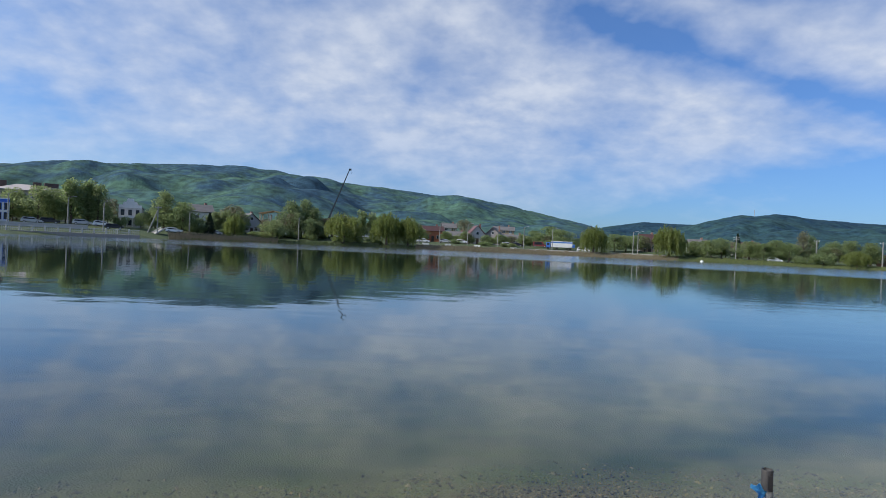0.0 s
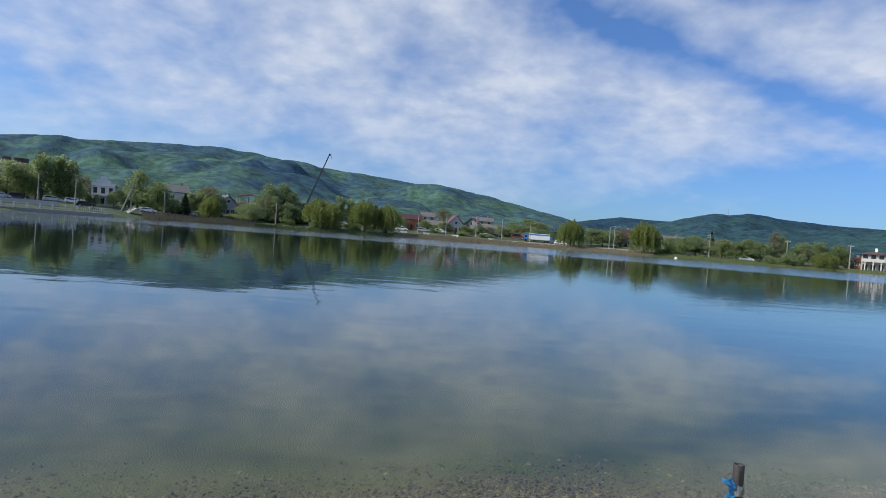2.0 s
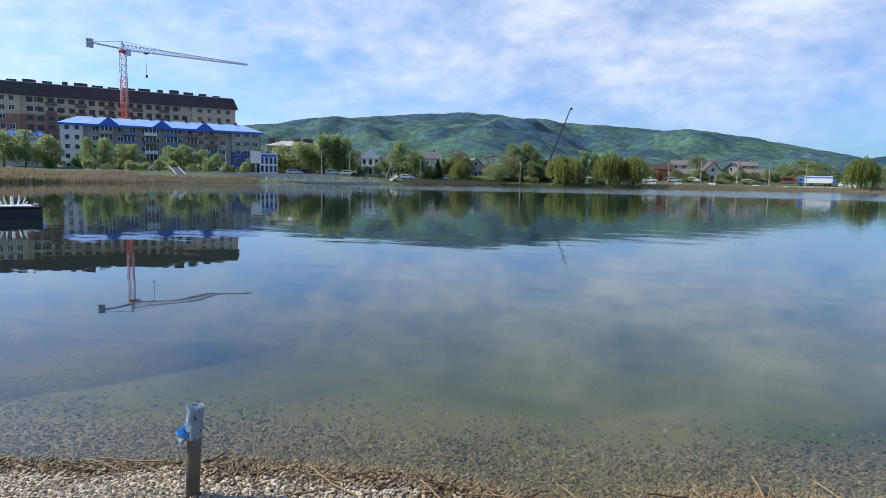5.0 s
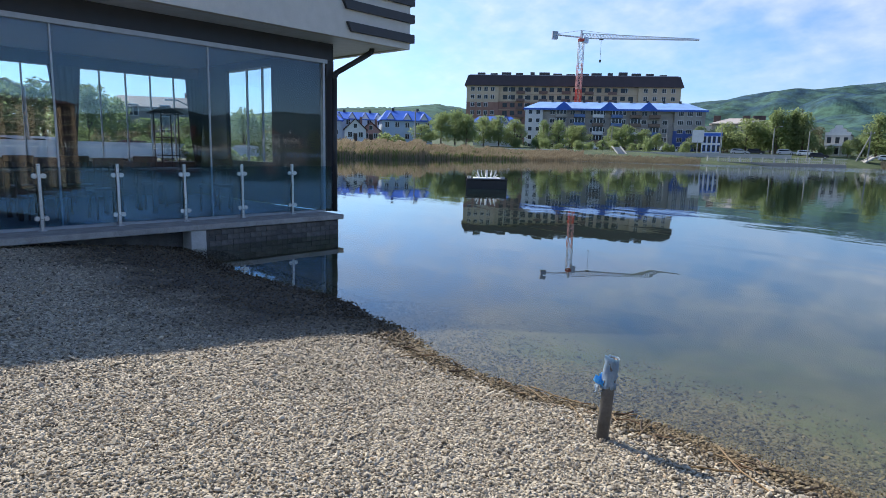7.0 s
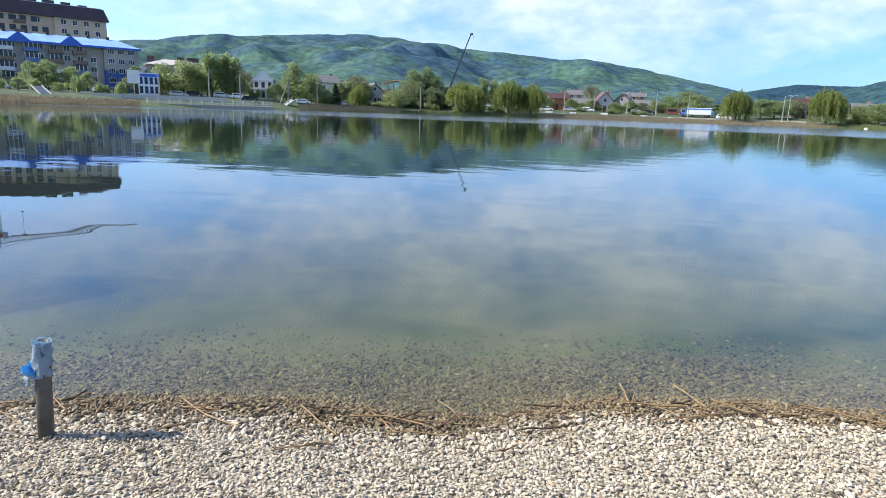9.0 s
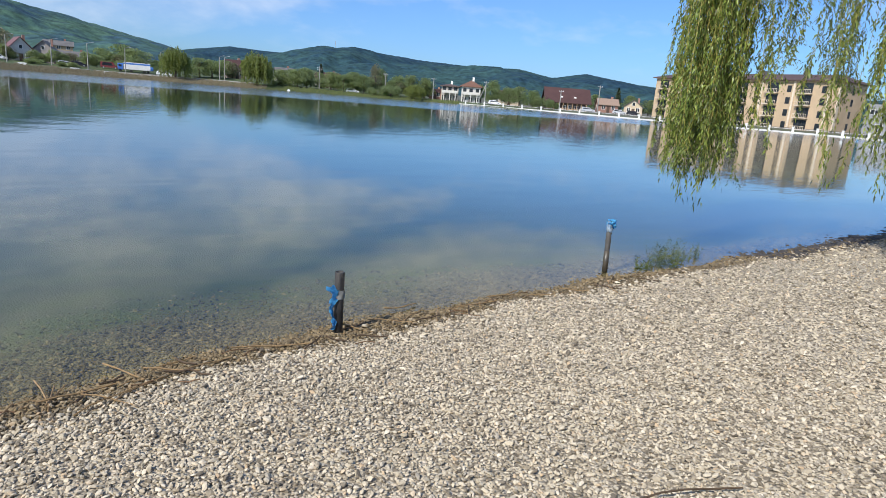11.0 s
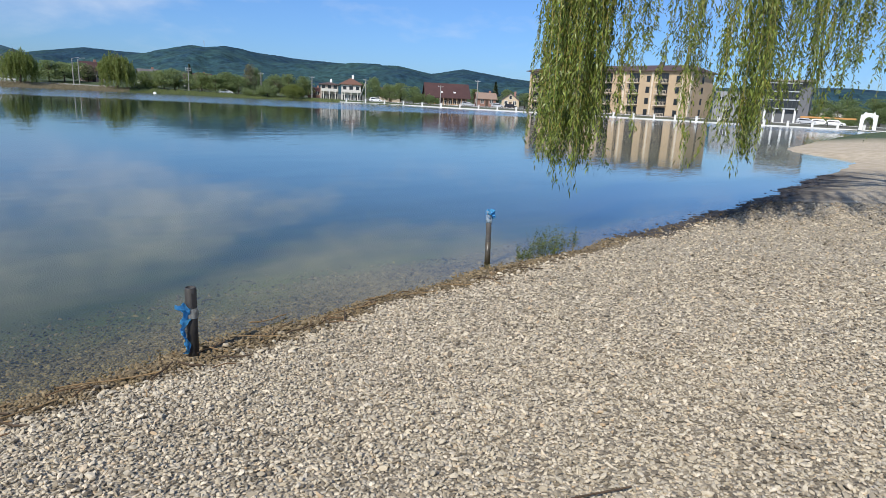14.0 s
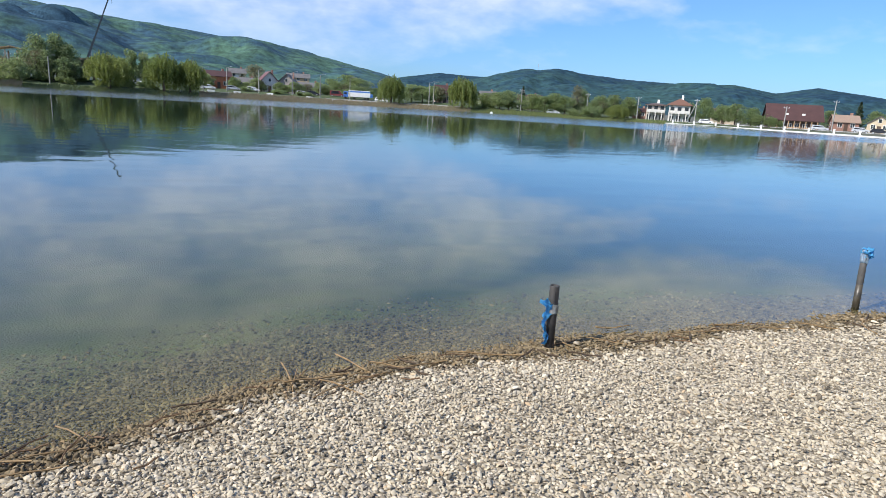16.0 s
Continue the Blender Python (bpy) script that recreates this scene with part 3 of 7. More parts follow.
def hip(bm, x0, x1, y0, y1, z, h, over=0.5, inset=None):
    """A four-sided roof with a short ridge along x."""
    x0, x1, y0, y1 = x0 - over, x1 + over, y0 - over, y1 + over
    i = inset if inset is not None else (y1 - y0) / 2
    i = min(i, (x1 - x0) / 2 - 0.05)
    ym = (y0 + y1) / 2
    e = [bm.verts.new(p) for p in ((x0, y0, z), (x1, y0, z), (x1, y1, z), (x0, y1, z))]
    g = [bm.verts.new(p) for p in ((x0, y0, z + 0.2), (x1, y0, z + 0.2), (x1, y1, z + 0.2), (x0, y1, z + 0.2))]
    r0, r1 = bm.verts.new((x0 + i, ym, z + h)), bm.verts.new((x1 - i, ym, z + h))
    bm.faces.new(e[::-1])
    for k in range(4):
        bm.faces.new((e[k], e[(k + 1) % 4], g[(k + 1) % 4], g[k]))
    bm.faces.new((g[0], g[1], r1, r0))
    bm.faces.new((g[1], g[2], r1))
    bm.faces.new((g[2], g[3], r0, r1))
    bm.faces.new((g[3], g[0], r0))
    return bm


def mansard(bm, x0, x1, y0, y1, z, h, inset):
    lo = [bm.verts.new(p) for p in ((x0, y0, z), (x1, y0, z), (x1, y1, z), (x0, y1, z))]
    hi = [bm.verts.new(p) for p in ((x0 + inset, y0 + inset, z + h), (x1 - inset, y0 + inset, z + h), (x1 - inset, y1 - inset, z + h), (x0 + inset, y1 - inset, z + h))]
    bm.faces.new(lo[::-1])
    bm.faces.new(hi)
    for k in range(4):
        bm.faces.new((lo[k], lo[(k + 1) % 4], hi[(k + 1) % 4], hi[k]))
    return bm


# ---- the pavilion on the shore ----
PAV = Matrix(((0.285, 0.958, 0, -11.2), (-0.958, 0.285, 0, 4.05), (0, 0, 1, 0), (0, 0, 0, 1)))


END_A, END_B, END_Z0, END_Z1 = -3.9, -2.0, 1.23, 3.22


def pavilion():
    pav = thing("restaurant_pavilion", "dark framed glass restaurant pavilion on a low concrete plinth", "building", PAV)
    part("plinth", box(box(B(), 0.33, 3.0, -7.5, 0.50, -1.0, 0.27), 3.0, 15, -7.5, 0.25, -0.6, 0.27), paint("dark_plinth", (0.12, 0.11, 0.10), 0.85, vary=0.3, bump=0.5), pav)
    part("deck_slab", box(B(), 0.25, 15, -7.6, 0.57, 0.272, 0.36, 0.012), paint("deck_edge", (0.34, 0.32, 0.29), 0.75, vary=0.2, bump=0.3), pav)
    part("support_block", box(B(), 2.9, 3.14, 0.26, 0.55, -0.3, 0.271, 0.01), paint("pale_block", (0.5, 0.48, 0.44), 0.8, vary=0.15), pav)
    # roof with its overhang and the three dark fascia slats at the lake end
    roof = part("roof", box(box(B(), -1.15, 15, 0.68, 0.80, 3.45, 4.40), -1.15, 15, -8.2, 0.68, 4.28, 4.40), CREAM, pav)
    part("fascia_end", box(B(), -1.15, -1.03, -8.2, 0.678, 3.45, 4.278), CREAM, roof)
    part("soffit", box(B(), -1.028, 15, -8.2, 0.678, 3.47, 3.52), paint("white_soffit", (0.68, 0.70, 0.72), 0.5, vary=0.06), roof)
    for z0, x1 in ((3.57, 0.36), (3.93, 0.46), (4.24, 0.55)):
        bm = B()
        v = [bm.verts.new(p) for p in ((-1.22, 0.802, z0), (x1 - 0.06, 0.802, z0), (x1 + 0.03, 0.802, z0 + 0.15), (-1.22, 0.802, z0 + 0.15))]
        f = bm.faces.new(v)
        r = bmesh.ops.extrude_face_region(bm, geom=[f])
        bmesh.ops.translate(bm, verts=[g for g in r["geom"] if isinstance(g, bmesh.types.BMVert)], vec=(0, 0.06, 0))
        box(bm, -1.22, -1.152, -4.0, 0.80, z0, z0 + 0.15)
        bmesh.ops.recalc_face_normals(bm, faces=bm.faces)
        part("fascia_slat", bm, DARK, roof, "dark brown fascia slat")
    part("lintel", box(B(), 0.02, 15, -0.28, -0.04, 3.17, 3.469), DARK, pav)
    part("track_rail", box(B(), 0.18, 15.7, -0.10, 0.0, 3.10, 3.168), GREY_METAL, pav, "pale metal glazing rail")
    part("corner_column", box(B(), 0.0, 0.17, -0.34, -0.05, 0.361, 3.169, 0.006), DARK, pav)
    part("jamb", box(B(), 0.22, 0.27, -0.10, -0.02, 0.361, 3.10), GREY_METAL, pav)
    bm = B()
    pts = [(0.06, 0.05, 0.37), (0.06, 0.05, 2.86), (0.02, 0.06, 2.95), (-0.62, 0.16, 3.33), (-0.72, 0.18, 3.40), (-0.74, 0.19, 3.48)]
    for a, b in zip(pts, pts[1:]):
        bar(bm, a, b, 0.05, sides=12)
        bmesh.ops.create_uvsphere(bm, u_segments=10, v_segments=6, radius=0.052, matrix=Matrix.Translation(b))
    part("downpipe", bm, DARK, pav, "black round downpipe", True)
    # glazing, one pane for each bay
    pane = mesh_of("glass_pane", box(B(), 0.012, 2.188, -0.072, -0.060, 0.40, 3.10), [FRONT_GLASS])
    seam = mesh_of("pane_edge", box(B(), -0.011, 0.011, -0.082, -0.050, 0.40, 3.10), [GREY_METAL])
    for i in range(7):
        put("glass_pane", pane, pav, Matrix.Translation((0.27 + 2.2 * i, 0, 0)))
        put("pane_edge", seam, pav, Matrix.Translation((0.27 + 2.2 * (i + 1), 0, 0)))
    part("sill_rail", box(B(), 0.27, 15, -0.11, -0.02, 0.361, 0.40), GREY_METAL, pav)
    # the far side: dark piers, low wall, big windows
    bm = B()
    back = -5.2
    box(bm, 0.02, 15, back - 0.2, back, 0.361, 1.15)
    box(bm, 0.02, 15, back - 0.2, back, 3.1, 3.469)
    for a, b in ((0.02, 0.15), (2.85, 3.2), (6.0, 6.6), (9.6, 10.2), (13.4, 15)):
        box(bm, a, b, back - 0.2, back, 1.15, 3.1)
    part("rear_wall", bm, DARK, pav)
    for a, b in ((0.15, 2.85), (3.2, 6.0), (6.6, 9.6), (10.2, 13.4)):
        n = max(1, round((b - a) / 0.6))
        for i in range(1, n):
            x = a + (b - a) * i / n
            part("mullion", box(B(), x - 0.014, x + 0.014, back - 0.12, back - 0.08, 1.15, 3.1), GREY_METAL, pav)
        part("rear_pane", box(B(), a, b, back - 0.106, back - 0.098, 1.15, 3.1), CLEAR_GLASS, pav)
    bm = B()
    box(bm, 0.02, 0.12, back, -0.345, 0.361, END_Z0)
    box(bm, 0.02, 0.12, back, -0.345, END_Z1, 3.469)
    box(bm, 0.02, 0.12, back, END_A, END_Z0, END_Z1)
    box(bm, 0.02, 0.12, END_B, -0.345, END_Z0, END_Z1)
    part("end_wall", bm, DARK, pav)
    for f in (0.45, 0.78):
        y = END_A + (END_B - END_A) * f
        part("mullion", box(B(), 0.05, 0.09, y - 0.02, y + 0.02, END_Z0, END_Z1), GREY_METAL, pav)
    part("end_pane", box(B(), 0.066, 0.074, END_A, END_B, END_Z0, END_Z1), CLEAR_GLASS, pav)
    part("inner_ceiling", box(B(), 0.18, 15, back, -0.282, 3.36, 3.40), paint("dark_ceiling", (0.2, 0.2, 0.21), 0.7), pav)
    part("inner_floor", box(B(), 0.30, 15, back, -0.12, 0.361, 0.375), paint("grey_floor_tile", (0.30, 0.30, 0.30), 0.4, vary=0.1), pav)
    # tiles along the waterline face
    tile = mesh_of("plinth_tile", box(B(), 0, 0.195, 0, 0.018, 0, 0.082, 0.004), [paint("plinth_tile", (0.16, 0.145, 0.13), 0.8, vary=0.3, random_tint=0.45)])
    for row in range(4):
        for i in range(12):
            put("tile", tile, pav, Matrix.Translation((0.34 + 0.2 * i + 0.1 * (row % 2), 0.50, -0.09 + 0.088 * row)))
    return pav


pav = pavilion()


def balustrade():
    rail = thing("glass_balustrade", "glass balustrade with steel posts and round clamps", "railing", PAV @ pose(0, 0, 0.36))
    for i in range(13):
        x = 0.02 + 0.985 * i
        bm = box(B(), x - 0.02, x + 0.02, 0.02, 0.06, 0, 0.90, 0.004)
        box(bm, x - 0.05, x + 0.05, -0.01, 0.09, 0, 0.012)
        p = part("post", bm, STEEL, rail)
        for z in (0.17, 0.74):
            for s in (-1, 1):
                if (i == 0 and s < 0) or (i == 12 and s > 0):
                    continue
                c = B()
                bmesh.ops.create_cone(c, cap_ends=True, segments=12, radius1=0.034, radius2=0.034, depth=0.03, matrix=Matrix.Translation((x + s * 0.055, 0.04, z)) @ pose(0, 0, 0, 90))
                box(c, min(x, x + s * 0.05), max(x, x + s * 0.05), 0.035, 0.045, z - 0.012, z + 0.012)
                part("clamp", c, STEEL, p)
    for i in range(12):
        x = 0.02 + 0.985 * i
        part("glass_panel", box(B(), x + 0.04, x + 0.945, 0.036, 0.044, 0.06, 0.86), RAIL_GLASS, rail)


balustrade()


def curtain(x, y, w, h):
    bm = B()
    n = 15
    rows = [(0, 1.0), (0.35, 0.8), (0.7, 0.55), (0.86, 0.33), (1.0, 0.42)]
    grid = []
    for f, s in rows:
        grid.append([bm.verts.new(((i / (n - 1) - 0.5) * w * s, 0.05 * math.sin(i * 2.2) * s, h * (1 - f))) for i in range(n)])
    for a, b in zip(grid, grid[1:]):
        for i in range(n - 1):
            bm.faces.new((a[i], a[i + 1], b[i + 1], b[i]))
    bmesh.ops.solidify(bm, geom=bm.faces[:], thickness=0.012)
    c = part("curtain", bm, paint("dark_drape", (0.045, 0.042, 0.05), 0.85, vary=0.2), smooth=True)
    c.matrix_world = PAV @ pose(x, y, 0.92)
    tagged(c, "dark gathered curtain tied beside a window", "curtain", "pavilion curtains")


for x, w in ((3.05, 0.6), (0.28, 0.45), (6.2, 0.6)):
    curtain(x, -5.05, w, 2.18)


def dining_table(m):
    t = thing("dining_table", "dark wooden dining table inside the glazed room", "table", m, "pavilion tables")
    part("tabletop", box(B(), -0.8, 0.8, -0.4, 0.4, 0.71, 0.75, 0.01), DARK_WOOD, t)
    for x in (-0.7, 0.7):
        for y in (-0.32, 0.32):
            part("leg", box(B(), x - 0.03, x + 0.03, y - 0.03, y + 0.03, 0, 0.71), DARK_WOOD, t)
    return t


def dining_chair(m):
    c = thing("dining_chair", "dark dining chair with a slatted back", "chair", m, "pavilion chairs")
    part("seat", box(B(), -0.22, 0.22, -0.22, 0.22, 0.43, 0.48, 0.015), DARK_WOOD, c)
    for x in (-0.19, 0.19):
        for y in (-0.19, 0.19):
            part("leg", bar(B(), (x, y, 0), (x * 0.95, y * 0.95, 0.43), 0.018), DARK_WOOD, c)
    bm = box(B(), -0.22, 0.22, 0.19, 0.22, 0.84, 0.95, 0.01)
    for x in (-0.2, -0.1, 0, 0.1, 0.2):
        bar(bm, (x, 0.2, 0.48), (x, 0.205, 0.85), 0.012)
    part("backrest", bm, DARK_WOOD, c)
    return c


TABLE, CHAIR = dining_table(PAV @ pose(4.2, -1.5, 0.376)), dining_chair(PAV @ pose(3.8, -0.95, 0.376, 0, 0, 0))
for x, y in ((6.6, -1.5), (9.0, -1.5), (2.2, -1.6)):
    copy_thing(TABLE, PAV @ pose(x, y, 0.376))
for x, y, r in ((4.6, -0.95, 5), (3.8, -2.1, 178), (4.6, -2.1, 184), (6.2, -0.95, 0), (7.0, -0.95, -6), (6.2, -2.1, 180), (7.0, -2.1, 175), (1.9, -1.05, 4), (2.6, -2.15, 180), (8.8, -0.95, 0)):
    copy_thing(CHAIR, PAV @ pose(x, y, 0.376, 0, 0, r))


def sofa(m):
    c = thing("sofa", "long dark upholstered sofa along the glazing", "sofa", m, "pavilion sofas")
    cloth = paint("dark_upholstery", (0.05, 0.042, 0.045), 0.85, vary=0.2, bump=0.3)
    part("seat", box(B(), -1.0, 1.0, -0.38, 0.30, 0.12, 0.44, 0.04), cloth, c)
    part("backrest", box(B(), -1.0, 1.0, -0.52, -0.36, 0.12, 0.86, 0.05), cloth, c)
    for x in (-1.06, 1.06):
        part("armrest", box(B(), x - 0.08, x + 0.08, -0.52, 0.30, 0.12, 0.62, 0.04), cloth, c)
    for x in (-0.95, 0.95):
        for y in (-0.42, 0.22):
            part("leg", box(B(), x - 0.03, x + 0.03, y - 0.03, y + 0.03, 0, 0.12), DARK_WOOD, c)
    return c


SOFA = sofa(PAV @ pose(4.3, -4.4, 0.376, 0, 0, 180))
copy_thing(SOFA, PAV @ pose(7.2, -4.4, 0.376, 0, 0, 180))
copy_thing(SOFA, PAV @ pose(8.2, -2.9, 0.376, 0, 0, 0))


def patio_heater():
    h = thing("patio_heater", "tall dark patio heater with a glass column and a flat hat", "heater", PAV @ pose(1.9, -3.0, 0.376))
    part("base", box(B(), -0.24, 0.24, -0.24, 0.24, 0, 0.72, 0.02), DARK, h)
    bm = B()
    for x in (-0.17, 0.17):
        for y in (-0.17, 0.17):
            bar(bm, (x, y, 0.72), (x, y, 1.78), 0.014)
    for z in (0.95, 1.3):
        box(bm, -0.18, 0.18, -0.18, -0.165, z, z + 0.02)
        box(bm, -0.18, 0.18, 0.165, 0.18, z, z + 0.02)
    part("guard", bm, DARK, h)
    part("tube", bar(B(), (0, 0, 0.74), (0, 0, 1.76), 0.06, sides=16), CLEAR_GLASS, h)
    bm = B()
    bmesh.ops.create_cone(bm, cap_ends=True, segments=24, radius1=0.36, radius2=0.08, depth=0.14, matrix=Matrix.Translation((0, 0, 1.85)))
    part("hat", bm, DARK, h)


patio_heater()


# ---- cars, lamps, poles ----
def car_mesh_parts(c, colour, length=4.3, tall=1.45, van=False):
    L = length / 2
    body = paint("car_paint_" + colour[0], colour[1], 0.25, 0.1, vary=0.03)
    prof = [(-L, 0.35), (-L, 0.75), (-L + 0.15, 0.9), (-L + 0.35, tall - 0.08), (-L + 0.7, tall), (0.45, tall - 0.02), (1.15, 0.95), (L - 0.15, 0.8), (L, 0.6), (L, 0.32)]
    if van:
        prof = [(-L, 0.35), (-L, tall - 0.1), (-L + 0.15, tall), (0.9, tall), (1.55, 1.0), (L - 0.1, 0.85), (L, 0.6), (L, 0.32)]
    bm = B()
    a = [bm.verts.new((x, -0.85 + (0.12 if z > 1.0 else 0), z)) for x, z in prof]
    b = [bm.verts.new((x, 0.85 - (0.12 if z > 1.0 else 0), z)) for x, z in prof]
    bm.faces.new(a)
    bm.faces.new(b[::-1])
    for i in range(len(prof)):
        j = (i + 1) % len(prof)
        bm.faces.new((a[i], b[i], b[j], a[j]))
    bmesh.ops.recalc_face_normals(bm, faces=bm.faces)
    bo = part("body", bm, body, c)
    for s in (-1, 1):
        bm = B()
        z0, z1 = 0.97, tall - 0.14
        v = [bm.verts.new((x, s * y, z)) for x, y, z in ((-L + 0.42, 0.86, z0), (0.95, 0.86, z0), (0.42, 0.755, z1), (-L + 0.6, 0.755, z1))]
        bm.faces.new(v)
        bmesh.ops.solidify(bm, geom=bm.faces[:], thickness=0.02)
        part("side_window", bm, WINDOW_GLASS, bo)
    for x in (-L + 0.8, L - 0.85):
        for s in (-1, 1):
            w = part("wheel", bar(B(), (x, s * 0.70, 0.32), (x, s * 0.88, 0.32), 0.32, sides=16), RUBBER, c)
            part("rim", bar(B(), (x, s * 0.87, 0.32), (x, s * 0.895, 0.32), 0.19, sides=12), GREY_METAL, w)
    for s in (-0.6, 0.6):
        part("headlight", box(B(), L - 0.06, L + 0.01, s - 0.16, s + 0.16, 0.62, 0.74), WHITE, c)


CAR_COLOURS = {"white": (0.75, 0.75, 0.75), "silver": (0.45, 0.46, 0.48), "black": (0.02, 0.02, 0.025), "red": (0.16, 0.03, 0.025), "blue": (0.04, 0.09, 0.25)}


def car(az, d, colour, turn=0.0, van=False, z=None):
    p = polar(az, d)
    z = float(ground_z(p.x, p.y)) if z is None else z
    c = thing("van" if van else "car", colour + (" panel van" if van else " passenger car") + " parked by the shore road", "van" if van else "car", facing(az, d, z, turn), "parked cars")
    car_mesh_parts(c, (colour, CAR_COLOURS[colour]), 4.9 if van else 4.3, 1.95 if van else 1.45, van)


def street_lamp(az, d, h=8.0, double=False, mat=None, turn=0.0):
    p = polar(az, d)
    l = thing("street_lamp", "tall grey street lamp beside the road", "street lamp", facing(az, d, float(ground_z(p.x, p.y)) - 0.05, turn), "street lamps")
    mat = mat or paint("lamp_concrete", (0.27, 0.265, 0.25), 0.8, vary=0.1)
    part("pole", bar(B(), (0, 0, 0), (0, 0, h), 0.16, 0.10), mat, l)
    for s in ((-1, 1) if double else (1,)):
        bm = B()
        beam(bm, (0, 0, h - 0.1), (s * 0.9, 0, h + 0.35), 0.08)
        beam(bm, (s * 0.9, 0, h + 0.35), (s * 1.4, 0, h + 0.38), 0.08)
        a = part("arm", bm, mat, l)
        part("lamp_head", box(B(), s * 1.4 - 0.35, s * 1.4 + 0.35, -0.12, 0.12, h + 0.3, h + 0.42, 0.03), GREY_METAL, a)


def utility_pole(az, d, h=8.0, strut=False, arms=1):
    p = polar(az, d)
    l = thing("utility_pole", "concrete utility pole with insulators" + (" and a leaning strut" if strut else ""), "utility pole", facing(az, d, float(ground_z(p.x, p.y)) - 0.05), "utility poles")
    mat = paint("lamp_concrete", (0.27, 0.265, 0.25), 0.8, vary=0.1)
    part("pole", bar(B(), (0, 0, 0), (0, 0, h), 0.17, 0.12), mat, l)
    if strut:
        part("strut", bar(B(), (-2.4, 0, 0), (0, 0, h * 0.85), 0.14), mat, l)
    for k in range(arms):
        a = part("crossarm", box(B(), -0.8, 0.8, -0.05, 0.05, h - 0.5 - 0.6 * k, h - 0.4 - 0.6 * k), GREY_METAL, l)
        for x in (-0.7, 0.7):
            part("insulator", bar(B(), (x, 0, h - 0.4 - 0.6 * k), (x, 0, h - 0.2 - 0.6 * k), 0.06), WHITE, a)


# ---- trees ----
SPRING = leaf_paint("spring_leaves", (0.245, 0.305, 0.13), (0.36, 0.42, 0.185), 0.68)
DEEP = leaf_paint("deep_green_leaves", (0.20, 0.255, 0.12), (0.29, 0.355, 0.165), 0.64)
WILLOW = leaf_paint("willow_leaves", (0.20, 0.24, 0.06), (0.32, 0.36, 0.105), 0.65)
DULL = leaf_paint("half_bare_twigs", (0.15, 0.15, 0.08), (0.26, 0.24, 0.13), 0.4)
NEEDLE = leaf_paint("conifer_needles", (0.025, 0.045, 0.026), (0.06, 0.09, 0.045), 0.15)


def leaf_cloud(points, size, rng, long=1.0, droop=0.0):
    """Small leaf clumps, two triangles each, at those points."""
    n = len(points)
    a = rng.normal(size=(n, 3))
    if droop:
        a[:, 2] -= droop * 2.5
    a /= np.linalg.norm(a, axis=1, keepdims=True)
    b = np.cross(a, rng.normal(size=(n, 3)))
    b /= np.linalg.norm(b, axis=1, keepdims=True)
    s = size * (0.6 + 0.8 * rng.random((n, 1)))
    a, b = a * s * long, b * s * 0.55
    p = np.asarray(points)
    v = np.stack([p - a, p + b, p + a, p - b], 1).reshape(-1, 3)
    f = np.arange(4 * n).reshape(n, 4)
    return v.tolist(), f.tolist()


def crown_points(shape, w, h, z0, n, rng):
    if shape == "willow":
        pts, per = [], 20
        clusters = 15
        for c in range(clusters):
            a = 2.4 * c + rng.random() * 0.5
            reach = w * 0.40 * math.sqrt(c / (clusters - 1)) * rng.uniform(0.9, 1.08)
            cx, cy, cr = math.cos(a) * reach, math.sin(a) * reach, w * rng.uniform(0.12, 0.18)
            peak = h * (1 - 0.50 * (reach / (w / 2)) ** 2.2) * rng.uniform(0.9, 1.0)
            floor = rng.uniform(0.0, 0.30) if reach > 0.25 * w else 0.2
            for _ in range(n // (clusters * per)):
                b, q = rng.random() * 2 * math.pi, math.sqrt(rng.random())
                x, y = cx + math.cos(b) * q * cr, cy + math.sin(b) * q * cr
                top = peak * (1 - 0.22 * q * q) - 0.05 * rng.random()
                low = 0.02 + floor + 0.30 * rng.random() ** 2
                bow = 0.07 * rng.random()
                for k in range(per):
                    f = (k + rng.random()) / per
                    g = 1 + bow * math.sin(f * 2.4)
                    pts.append((x * g + rng.normal() * 0.014, y * g + rng.normal() * 0.014, top + (low - top) * f))
        return np.array(pts)
    if shape == "conifer":
        t = rng.random(n)
        r = w / 2 * (1 - t) ** 0.85 * (0.55 + 0.45 * rng.random(n)) * (0.8 + 0.2 * np.sin(t * 40))
        a = rng.random(n) * 2 * math.pi
        return np.stack([np.cos(a) * r, np.sin(a) * r, z0 + (h - z0) * t], -1)
    lobes = {"round": 24, "poplar": 22, "bush": 13}[shape]
    pts = []
    for i in range(lobes):
        a = rng.random() * 2 * math.pi
        t = (i + 0.5) / lobes
        reach = w / 2 * {"round": (0.35 + 0.5 * rng.random()) * math.sin(math.pi * (0.2 + 0.75 * t)), "poplar": (0.25 + 0.4 * rng.random()) * (1 - 0.6 * t), "bush": 0.4 + 0.4 * rng.random()}[shape]
        c = np.array([math.cos(a) * reach, math.sin(a) * reach, z0 + (h - z0) * ({"bush": 0.3 + 0.35 * rng.random()}.get(shape, 0.12 + 0.74 * t))])
        rad = np.array([w * 0.19, w * 0.19, (h - z0) * (0.14 if shape != "bush" else 0.32)]) * (0.7 + 0.6 * rng.random())
        d = rng.normal(size=(n // lobes, 3))
        d /= np.linalg.norm(d, axis=1, keepdims=True)
        d *= (0.55 + 0.5 * rng.random((n // lobes, 1)))
        q = c + d * rad
        pts.append(q[q[:, 2] > 0.02])
    return np.concatenate(pts)


